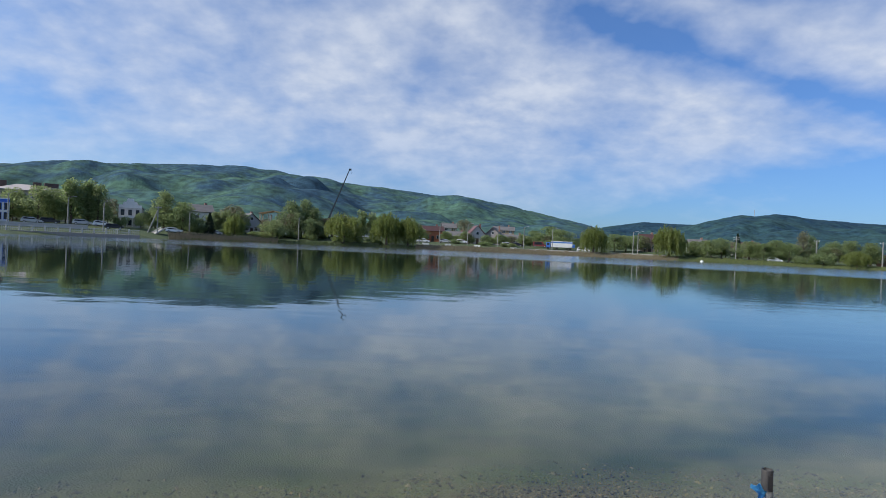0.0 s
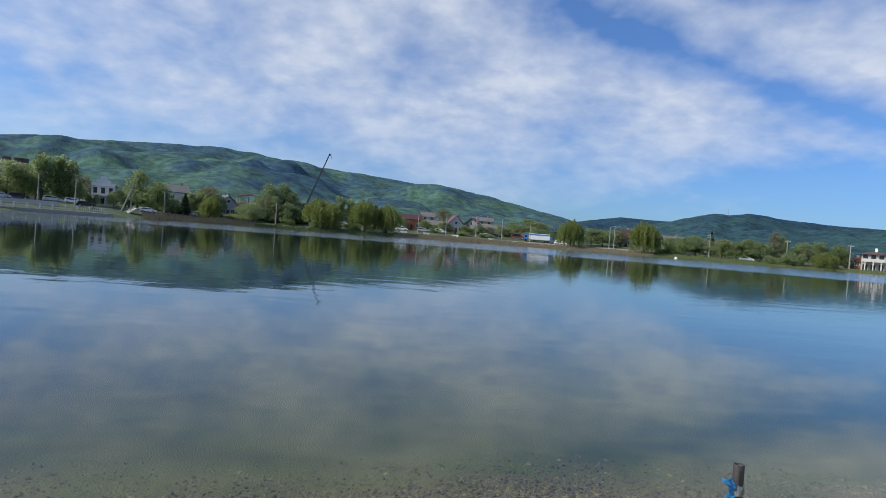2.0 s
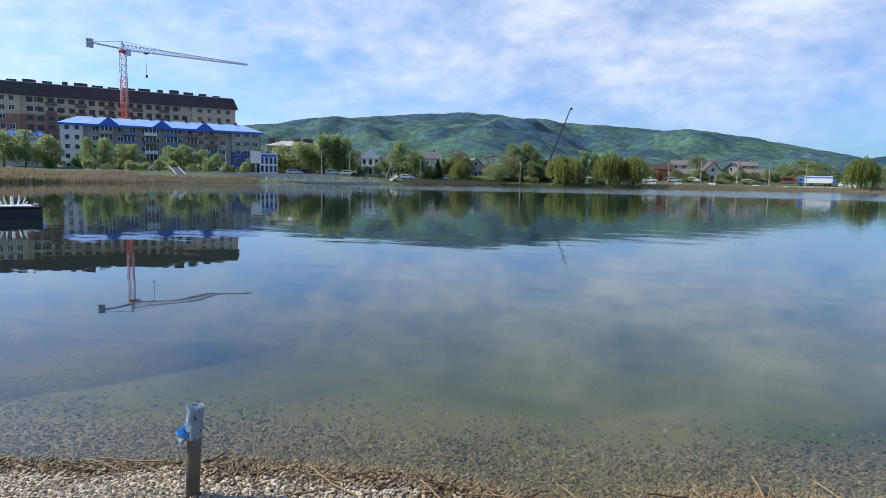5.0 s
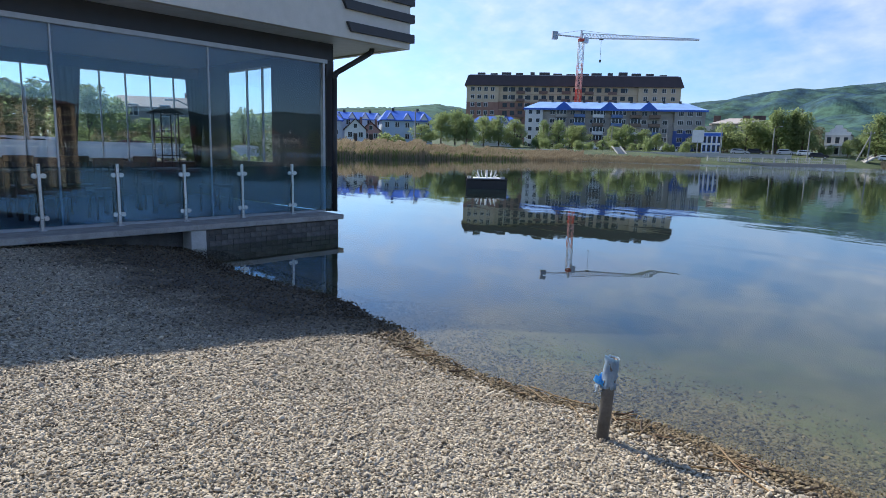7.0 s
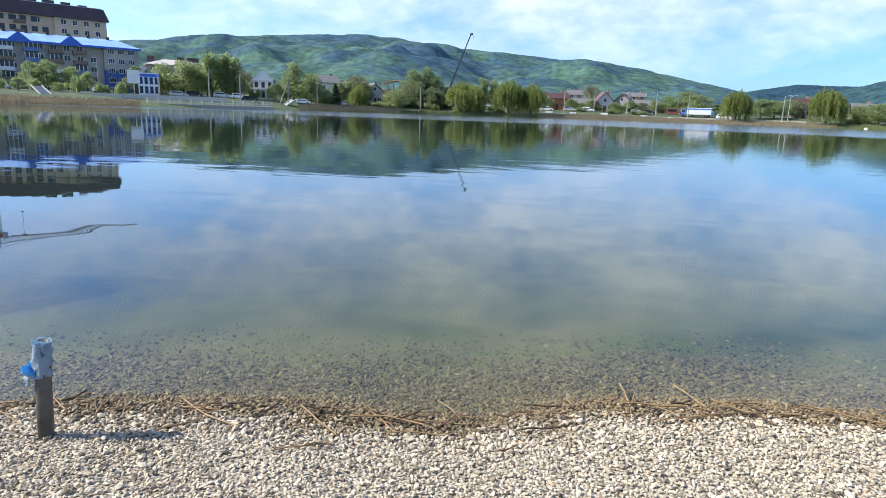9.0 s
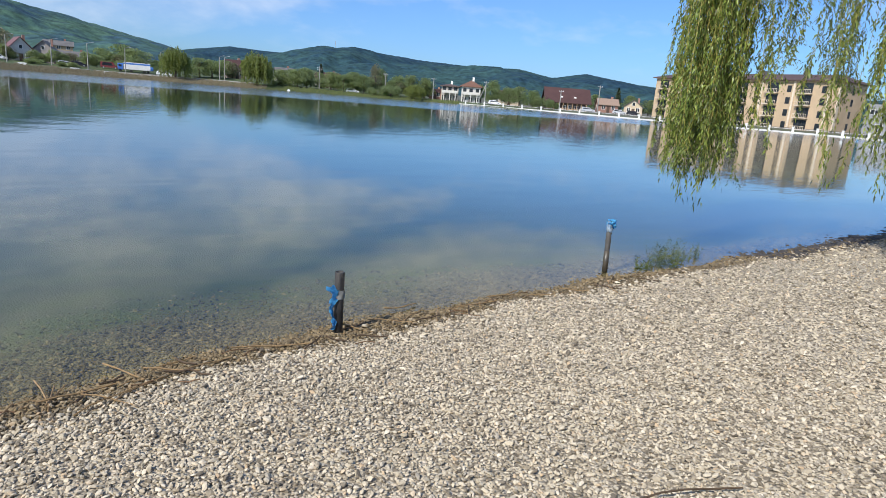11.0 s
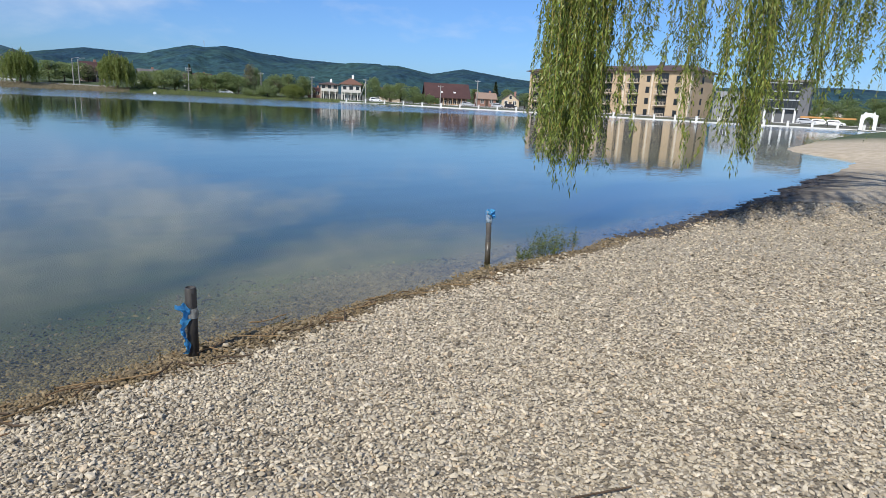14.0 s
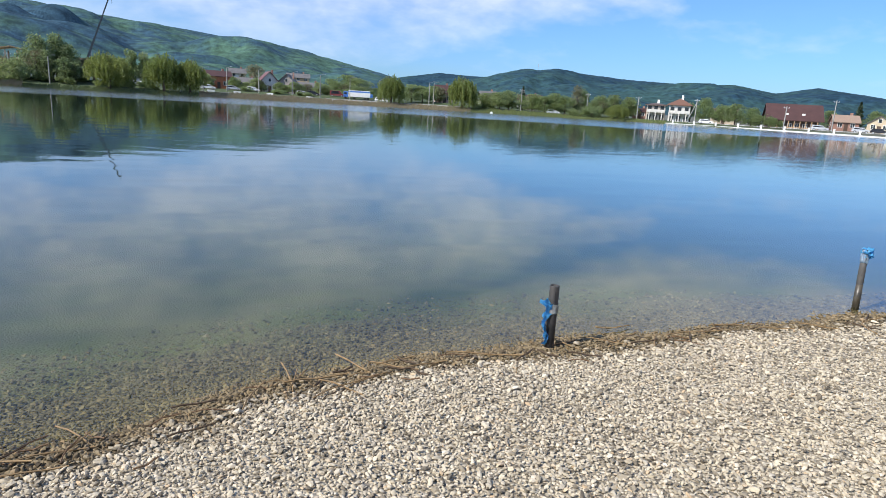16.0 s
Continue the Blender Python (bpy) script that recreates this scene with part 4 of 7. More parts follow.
def trunk_mesh(bm, h, r, rng, limbs=6, spread=0.3, apart=None):
    pts, x, y = [], 0.0, 0.0
    for i in range(6):
        pts.append((x, y, h * i / 5))
        x, y = x + rng.normal() * 0.03 * h / 5, y + rng.normal() * 0.03 * h / 5
    for i in range(5):
        bar(bm, pts[i], pts[i + 1], r * (1 - 0.15 * i), r * (1 - 0.15 * (i + 1)), 7)
    for i in range(limbs):
        k = 2 + i % 3
        a = 2 * math.pi * i / limbs + rng.random()
        p = Vector(pts[k])
        mid = p + Vector((math.cos(a) * h * spread * 0.5, math.sin(a) * h * spread * 0.5, h * 0.16))
        end = p + Vector((math.cos(a) * h * spread, math.sin(a) * h * spread, h * (0.3 + 0.15 * rng.random())))
        limb = bm if apart is None else B()
        bar(limb, p, mid, r * 0.45, r * 0.3, 6)
        bar(limb, mid, end, r * 0.3, r * 0.08, 5)
        if apart is not None:
            apart.append(limb)
    return bm


PROTO = {}
TREE_KINDS = {
    "willow": ("willow", "broad weeping willow hanging down to the lake bank", 1.0, 1.0, 0.10, 9600, 0.0175, WILLOW),
    "tree": ("round", "leafy broad tree in fresh spring green", 0.8, 1.0, 0.08, 3600, 0.0215, SPRING),
    "dark_tree": ("round", "tall dense dark green tree", 0.62, 1.0, 0.08, 3600, 0.021, DEEP),
    "poplar": ("poplar", "tall slender tree with loose upright crown", 0.62, 1.0, 0.08, 3600, 0.0195, SPRING),
    "bare_tree": ("round", "half bare tree with brownish thin crown", 0.7, 1.0, 0.15, 2200, 0.0195, DULL),
    "conifer": ("conifer", "dark conifer between the houses", 0.5, 1.0, 0.06, 2600, 0.034, NEEDLE),
    "shrub": ("bush", "rounded green shrub on the bank", 1.5, 1.0, 0.0, 1900, 0.055, SPRING),
}


def tree(kind, az, d, h, w=None, z=None, spin=None, seed=None):
    """A tree of unit height built once for each of three variants, then copied to size."""
    shape, label, ratio, _, base, n, leaf, mat = TREE_KINDS[kind]
    variant = random.randrange(3)
    p = polar(az, d)
    z = float(ground_z(p.x, p.y)) - 0.1 if z is None else z
    w = (w or h * ratio) * (1.35 if d > 150 and -22 < az < 37 and kind in ("tree", "poplar", "dark_tree", "bare_tree") else 1.0)
    m = pose(p.x, p.y, z, 0, 0, random.uniform(0, 360))
    size = (w / ratio, w / ratio, h)
    if (kind, variant) not in PROTO:
        rng = np.random.default_rng(hash_seed(kind) + variant)
        t = thing(kind if kind in ("willow", "shrub", "conifer", "poplar") else "tree", label, "tree" if kind != "shrub" else "shrub", m, kind.replace("_", " ") + "s")
        if kind != "shrub":
            limbs = []
            part("trunk", trunk_mesh(B(), 0.82, 0.022 if kind != "willow" else 0.04, rng, 5, 0.16 * ratio, limbs), BARK, t, "grey-brown trunk")
            for limb in limbs:
                part("limb", limb, BARK, t)
        else:
            part("stem", trunk_mesh(B(), 0.4, 0.03, rng, 5, 0.4), BARK, t)
        v, f = leaf_cloud(crown_points(shape, ratio, 1.0, base, n, rng), leaf, rng, 1.7 if kind == "willow" else 1.0, 1.0 if kind == "willow" else 0.0)
        raw_part("crown", v, f, mat, t)
        t.scale = size
        PROTO[(kind, variant)] = t
        return t
    c = copy_thing(PROTO[(kind, variant)], m)
    c.scale = size
    return c


def hash_seed(s):
    return sum(ord(c) * (i + 3) for i, c in enumerate(s))


# centre and left bank
for kind, az, d, h, w in [
        ("willow", 9.2, 194, 10.3, 12.5), ("willow", 5.2, 196, 11.6, 10.5), ("willow", 3.2, 197, 10.6, 9.0), ("willow", -13.8, 206, 10.4, 9.2), ("willow", -20.2, 206, 11.4, 10.5),
        ("willow", 18.7, 190, 8.0, 6.4), ("tree", 15.5, 190, 6.8, 6.8), ("willow", -34.0, 205, 5.6, 7.5), ("shrub", -31.8, 206, 4.4, 8),
        ("poplar", 31.2, 186, 12.5, 7), ("poplar", 30.0, 188, 12.8, 7), ("poplar", 29.3, 186, 11.8, 6), ("tree", 35.0, 190, 9.0, 6.5), ("tree", 33.4, 187, 10.0, 7.5), ("tree", 32.3, 192, 9.6, 7),
        ("shrub", 27.6, 186, 3.2, 4), ("tree", 26.2, 187, 4.6, 3.0), ("poplar", 24.4, 192, 11.6, 7), ("tree", 23.0, 190, 9.5, 7), ("dark_tree", 21.7, 194, 5.2, 4), ("conifer", 20.8, 195, 6.5, 4.5),
        ("bare_tree", 19.0, 206, 9.4, 8.5), ("dark_tree", 13.9, 207, 12.0, 6.5), ("dark_tree", 12.6, 209, 12.6, 7), ("dark_tree", 11.9, 207, 10.0, 6), ("poplar", 7.6, 212, 10.5, 5), ("poplar", 6.7, 214, 9.5, 5), ("dark_tree", 8.4, 216, 7.5, 7),
        ("shrub", -1.2, 216, 1.6, 5), ("shrub", -4.0, 214, 1.5, 6), ("shrub", -6.2, 214, 1.6, 6), ("bare_tree", -2.0, 245, 9.5, 8), ("tree", -9.8, 250, 8.4, 10), ("tree", -10.9, 246, 7.0, 9), ("tree", -8.4, 255, 6.5, 8),
        ("tree", -15.6, 216, 6.5, 7), ("tree", -16.6, 218, 6.0, 7), ("tree", -17.6, 226, 6.0, 8), ("bare_tree", -18.2, 224, 5.5, 5),
        ("tree", 59.5, 162, 9.0, 8), ("tree", 58.2, 160, 9.6, 8), ("tree", 57.2, 158, 8.5, 7), ("tree", 61.3, 150, 5.4, 7), ("shrub", 64.0, 140, 3.0, 6),
        ("tree", 55.6, 176, 9.0, 7.5), ("tree", 54.2, 174, 9.4, 8), ("tree", 52.8, 176, 8.6, 7), ("tree", 50.2, 190, 8.8, 5), ("tree", 48.8, 188, 8.8, 6.5), ("tree", 47.6, 192, 7.4, 7), ("tree", 46.8, 190, 7.5, 6), ("tree", 44.0, 184, 7.2, 7), ("tree", 43.0, 186, 7.8, 7), ("tree", 41.4, 186, 6.4, 6), ("tree", 40.4, 190, 5.4, 5)]:
    tree(kind, az, d, h, w)
for az in np.arange(2.4, -12.5, -0.62):
    tree(random.choice(("tree", "bare_tree", "dark_tree", "shrub")), float(az) + random.uniform(-0.2, 0.2), random.uniform(221, 250), random.uniform(2.4, 4.6), random.uniform(3.0, 5.0))
for az in np.arange(-22, -36, -0.9):
    tree(random.choice(("tree", "tree", "bare_tree")), float(az) + random.uniform(-0.3, 0.3), random.uniform(214, 240), random.uniform(4.5, 7.5), random.uniform(5.0, 8.0))
for az in np.arange(38.5, 53, 1.25):
    tree(random.choice(("tree", "shrub")), float(az) + random.uniform(-0.4, 0.4), random.uniform(164, 176), random.uniform(1.8, 4.2), random.uniform(3.0, 5.0))
for az, h in ((-0.15, 3.6), (-2.1, 4.6), (-2.5, 3.2), (-4.0, 3.8), (-5.3, 4.4), (-5.9, 3.4), (-7.4, 4.8), (-8.1, 4.0), (2.0, 5.0)):
    tree("tree" if h > 3.5 else "dark_tree", az, 222, h, h * 0.95)
for az in np.arange(23.5, 2.5, -1.05):
    tree("shrub", float(az) + random.uniform(-0.35, 0.35), random.uniform(197, 206), random.uniform(1.5, 2.8), random.uniform(3.5, 6.0))
# gardens between and behind the houses of the left bank
for az in np.arange(37.0, 10.5, -0.55):
    gap = any(a < az < b for a, b in ((25.9, 27.9), (20.6, 22.2), (16.3, 17.9)))
    far_row = random.uniform(218, 236) if gap else random.uniform(199, 214)
    tree(random.choice(("tree", "dark_tree", "dark_tree", "bare_tree")), float(az) + random.uniform(-0.2, 0.2), far_row, random.uniform(4.5, 6.2) if gap or 14.2 < az < 16.6 else random.uniform(5.5, 8.6), random.uniform(4.0, 6.0))
# the right bank
for kind, az, d, h, w in [
        ("tree", -22.4, 216, 5.5, 9), ("tree", -23.6, 214, 6.2, 9), ("tree", -24.4, 220, 6.8, 9), ("conifer", -25.6, 234, 8.5, 4.5), ("tree", -26.5, 216, 6.4, 10), ("tree", -27.6, 214, 6.0, 9), ("tree", -28.5, 218, 7.2, 9), ("tree", -29.4, 216, 6.6, 8), ("bare_tree", -30.4, 218, 10.4, 6), ("dark_tree", -30.9, 228, 9, 6),
        ("tree", -32.4, 220, 7.5, 8), ("tree", -33.6, 224, 8.0, 9), ("tree", -34.8, 226, 7.6, 8), ("shrub", -22.0, 214, 2.0, 7), ("shrub", -30.4, 208, 3.0, 6), ("tree", -41.0, 220, 8.5, 8), ("tree", -42.4, 218, 6.5, 8), ("tree", -43.4, 216, 7.0, 9), ("tree", -44.6, 214, 6.0, 8), ("tree", -39.9, 228, 6.6, 8), ("shrub", -45.2, 212, 4.2, 6), ("shrub", -46.4, 210, 3.6, 5), ("tree", -50.0, 240, 6.5, 7),
        ("conifer", -51.9, 246, 9.0, 5), ("tree", -53.0, 238, 7.0, 8), ("tree", -54.6, 230, 6.0, 8), ("tree", -78.0, 192, 5.0, 6), ("tree", -79.2, 196, 5.4, 7), ("shrub", -78.6, 184, 2.2, 6), ("tree", -80.4, 198, 5.2, 7), ("tree", -82.0, 196, 5.0, 7), ("shrub", -80.0, 182, 2.0, 5), ("tree", -78.2, 250, 8, 14), ("tree", -79.8, 260, 9, 14), ("tree", -81.5, 255, 9, 14), ("tree", -83.5, 240, 8, 12)]:
    tree(kind, az, d, h, w)
# beyond the pavilion
for kind, az, d, h, w in [("tree", 96.5, 58, 6.4, 8), ("tree", 94.2, 60, 6.0, 7), ("tree", 92.0, 62, 6.2, 8), ("tree", 89.0, 56, 5.8, 5.5), ("tree", 87.4, 60, 5.0, 5), ("tree", 84.6, 60, 3.4, 4.5), ("shrub", 83.6, 50, 2.4, 4), ("tree", 81.8, 52, 3.6, 4), ("shrub", 79.8, 48, 2.6, 4), ("tree", 77.2, 58, 5.6, 5), ("tree", 75.4, 62, 5.8, 6), ("shrub", 76.2, 54, 2.2, 6), ("tree", 72.0, 120, 7, 8), ("tree", 98, 58, 5, 8), ("tree", 90.4, 70, 5.0, 7)]:
    tree(kind, az, d, h, w)


# ---- reeds ----
def reed_bed(name, label, az0, az1, back, tall, count, dry=True):
    rng = np.random.default_rng(5)
    v, f = [], []
    for _ in range(count):
        az = rng.uniform(az1, az0)
        d = float(np.interp(az, FA, FD)) + rng.uniform(-2.5, back)
        p = polar(az, d)
        z = max(-0.2, float(ground_z(p.x, p.y)) - 0.1)
        patch = 0.78 + 0.42 * noise.noise(Vector((az * 0.9, 0, 2))) + 0.15 * noise.noise(Vector((az * 3.7, 0, 5)))
        h = tall * rng.uniform(0.6, 1.08) * patch * (float(np.interp(az, [53, 58, 62, 66, 72], [0.56, 0.70, 1.0, 0.92, 0.8])) if tall > 1.8 else 1.0)
        lean = rng.normal(size=2) * 0.12 * h
        wx, wy = math.cos(radians(az)) * 0.055, math.sin(radians(az)) * 0.055
        i = len(v)
        v += [(p.x - wx, p.y - wy, z), (p.x + wx, p.y + wy, z), (p.x + lean[0] * 0.6 + wx * 0.7, p.y + lean[1] * 0.6 + wy * 0.7, z + h * 0.7), (p.x + lean[0] * 0.6 - wx * 0.7, p.y + lean[1] * 0.6 - wy * 0.7, z + h * 0.7), (p.x + lean[0], p.y + lean[1], z + h)]
        f += [(i, i + 1, i + 2, i + 3), (i + 3, i + 2, i + 4)]
        if rng.random() < 0.35:
            k = len(v)
            q = (p.x + lean[0], p.y + lean[1], z + h)
            v += [(q[0] - wx * 3, q[1] - wy * 3, q[2]), (q[0] + wx * 1.5, q[1] + wy * 1.5, q[2] - 0.25), (q[0] + wx * 4, q[1] + wy * 4, q[2] + 0.28)]
            f += [(k, k + 1, k + 2)]
    mat = leaf_paint("dry_reeds", (0.27, 0.205, 0.125), (0.44, 0.355, 0.23), 0.4) if dry else leaf_paint("green_reeds", (0.12, 0.155, 0.05), (0.24, 0.26, 0.09), 0.4)
    return tagged(raw_part(name, v, f, mat), label, "reeds", kind="stuff")


reed_bed("reed_bed", "dense belt of dry tan reeds along the bank", 72, 46.6, 8, 2.7, 15000)
reed_bed("reed_bed", "green shoots between the dry reeds", 72, 52, 7, 2.2, 8000, False)
reed_bed("reed_fringe", "low dry reed fringe on the lake bank", 46.6, 36.8, 3, 1.1, 2600)
reed_bed("reed_fringe", "pale dry grass fringe at the water", 2.5, -21, 4, 1.0, 7500)
reed_bed("reed_fringe", "tan reed clumps below the promenade trees", 24, 15, 3, 1.7, 2200)
reed_bed("reed_fringe", "dark green grass edge at the water", 23, 2.5, 3, 0.6, 3500, False)
reed_bed("reed_fringe", "green grass verge on the bank", -20, -38, 7, 0.7, 4500, False)


# ---- left bank buildings ----
def block(name, label, category, m, w, d, h, mat, z0=-1.0):
    t = thing(name, label, category, m)
    wall = part("wall", box(B(), -w / 2, w / 2, 0, d, z0, h), mat, t)
    return t, wall


def spread(a, b, n):
    return [a + (b - a) * (i + 0.5) / n for i in range(n)]


def big_block():
    m = facing(47.9, 240, 3.0, 4.0)
    W, H = 78.0, 23.2
    t = thing("apartment_block", "long unfinished brick apartment block under a dark mansard roof", "building", m)
    # yellow end bays, brown brick middle floors, yellow upper floors
    part("wall", box(B(), -W / 2, W / 2, 0.0, 14, -1, H), BRICK_BROWN, t, "brown brick wall")
    part("upper_wall", box(B(), -W / 2 - 0.03, W / 2 + 0.03, -0.06, 14, H * 0.76, H), BRICK_YELLOW, t, "yellow brick upper storeys")
    part("right_bay", box(B(), W / 2 - 15, W / 2 + 0.06, -0.9, 14, -1, H), BRICK_YELLOW, t, "yellow brick end bay")
    part("left_bay", box(B(), -W / 2 - 0.06, -W / 2 + 12, -0.9, 14, H * 0.74, H), BRICK_YELLOW, t, "yellow brick end bay")
    part("left_bay_base", box(B(), -W / 2 - 0.06, -W / 2 + 12, -0.9, 14, -1, H * 0.74), BRICK_BROWN, t)
    part("roof", mansard(B(), -W / 2 - 0.9, W / 2 + 0.9, -1.9, 15, H, 3.9, 1.3), paint("dark_mansard_sheet", (0.055, 0.038, 0.038), 0.5, vary=0.15, scale=0.5), t, "dark brown sheet mansard roof")
    part("roof_top", box(B(), -W / 2 + 1, W / 2 - 1, 0, 13, H + 3.9, H + 4.15), paint("pale_roof_felt", (0.45, 0.45, 0.46), 0.6), t)
    for i, x in enumerate(spread(-W / 2 + 3, W / 2 - 3, 15)):
        ww = random.uniform(1.0, 2.6)
        part("chimney", box(B(), x - ww, x + ww * 0.6, 3, 5, H + 4.15, H + 4.9 + random.random() * 0.9), DARK, t)
    band = paint("pale_band", (0.42, 0.33, 0.22), 0.8)
    for k in range(1, 8):
        part("floor_band", box(B(), -W / 2 + 12.1, W / 2 - 15.1, -0.14, -0.061, k * 2.9 - 0.12, k * 2.9 + 0.1), band, t)
    zs = [0.9 + 2.9 * k for k in range(8)]
    windows(t, spread(-W / 2 + 13, W / 2 - 16, 17), zs, 1.7, 1.6, -0.02, 1, frame=DARK, skip=0.08)
    windows(t, spread(-W / 2 + 13, W / 2 - 16, 8), zs[5:], 0.8, 1.6, -0.02, 0, skip=0.2)
    windows(t, spread(W / 2 - 14, W / 2 - 1, 4), zs, 1.5, 1.6, -0.87, 1, skip=0.1)
    windows(t, spread(-W / 2 + 1, -W / 2 + 11, 4), zs, 1.5, 1.6, -0.87, 1, skip=0.1)
    side = pose(-W / 2 - 0.06, 7, 0, 0, 0, -90)
    windows(t, (-4, 0, 4), zs, 1.4, 1.6, 0, 1, turn=side)
    # open dark balconies
    bal = mesh_of("balcony", box(box(B(), -1.6, 1.6, -1.0, -0.06, 0, 0.15), -1.6, 1.6, -1.0, -0.92, 0.15, 1.05), [paint("balcony_panel", (0.16, 0.10, 0.08), 0.7)])
    for x in spread(-W / 2 + 16, W / 2 - 20, 5):
        for z in zs:
            put("balcony", bal, t, Matrix.Translation((x, 0, z - 0.75)))


def five_storey():
    m = facing(44.2, 206, 2.4, 6.0)
    W, H = 55.0, 13.2
    t = thing("apartment_block", "grey five-storey panel block with a pale blue sheet roof", "building", m)
    part("wall", box(B(), -W / 2, W / 2, 0, 11, -1, H), GREY_WALL, t, "grey panel wall")
    part("end_wall", box(B(), -W / 2 - 0.1, -W / 2 + 5.5, -1.2, 11.1, -1, H), paint("pale_end_wall", (0.60, 0.60, 0.57), 0.75, vary=0.08), t, "pale rendered end wall")
    part("blue_bay", box(B(), W / 2 - 9, W / 2 + 0.1, -1.2, 11.1, -1, 7.0), paint("deep_blue_panels", (0.05, 0.10, 0.30), 0.6, vary=0.15), t, "deep blue clad end bay")
    part("right_bay", box(B(), W / 2 - 9, W / 2 + 0.1, -1.2, 11.1, 7.0, H), GREY_WALL, t)
    roof = part("roof", hip(B(), -W / 2, W / 2, -1.2, 11, H, 2.7, 0.7, 5), PALE_BLUE_ROOF, t, "pale blue metal sheet roof")
    for x in (-W / 2 + 12, -1.5, W / 2 - 17):
        part("dormer", gable_end(B(), x - 2.6, x + 2.6, -2.0, 4, H + 0.2, 2.2, "y"), BLUE_ROOF, roof, "blue gabled dormer")
    part("eave_board", box(B(), -W / 2 - 0.72, W / 2 + 0.72, -1.96, -1.90, H - 0.35, H + 0.22), BLUE_ROOF, t)
    for x in spread(-W / 2 + 6, W / 2 - 4, 9):
        part("vent", box(B(), x - 0.4, x + 0.4, 4.5, 5.3, H + 2.2, H + 3.3), DARK, t)
    zs = [0.9 + 2.65 * k for k in range(5)]
    windows(t, spread(-W / 2 + 7, W / 2 - 10, 12), zs, 1.6, 1.45, 0, 1, skip=0.05)
    windows(t, spread(W / 2 - 8.5, W / 2 - 0.5, 3), zs, 1.7, 1.4, -1.2, 2)
    windows(t, (-W / 2 + 1.6, -W / 2 + 4.0), zs, 1.3, 1.4, -1.2, 0)
    colours = [WHITE, paint("brown_panel", (0.20, 0.14, 0.10), 0.7), GREY_WALL, paint("blue_panel", (0.10, 0.18, 0.36), 0.6)]
    for x in spread(-W / 2 + 8.5, W / 2 - 12, 6):
        for z in zs:
            b = part("balcony", box(B(), x - 1.7, x + 1.7, -1.25, 0, z - 0.75, z + 0.25), random.choice(colours), t)
            if random.random() < 0.7:
                part("glazing", box(box(B(), x - 1.65, x + 1.65, -1.22, -1.0, z + 0.25, z + 1.6), x - 1.7, x + 1.7, -1.25, -0.01, z + 1.601, z + 1.7), WINDOW_GLASS, b)
                for k in range(4):
                    part("glazing_bar", box(B(), x - 1.62 + 1.02 * k, x - 1.46 + 1.02 * k, -1.25, -1.221, z + 0.25, z + 1.6), FRAME_WHITE, b)
            else:
                part("roof_slab", box(B(), x - 1.7, x + 1.7, -1.25, -0.01, z + 1.6, z + 1.72), GREY_WALL, b)


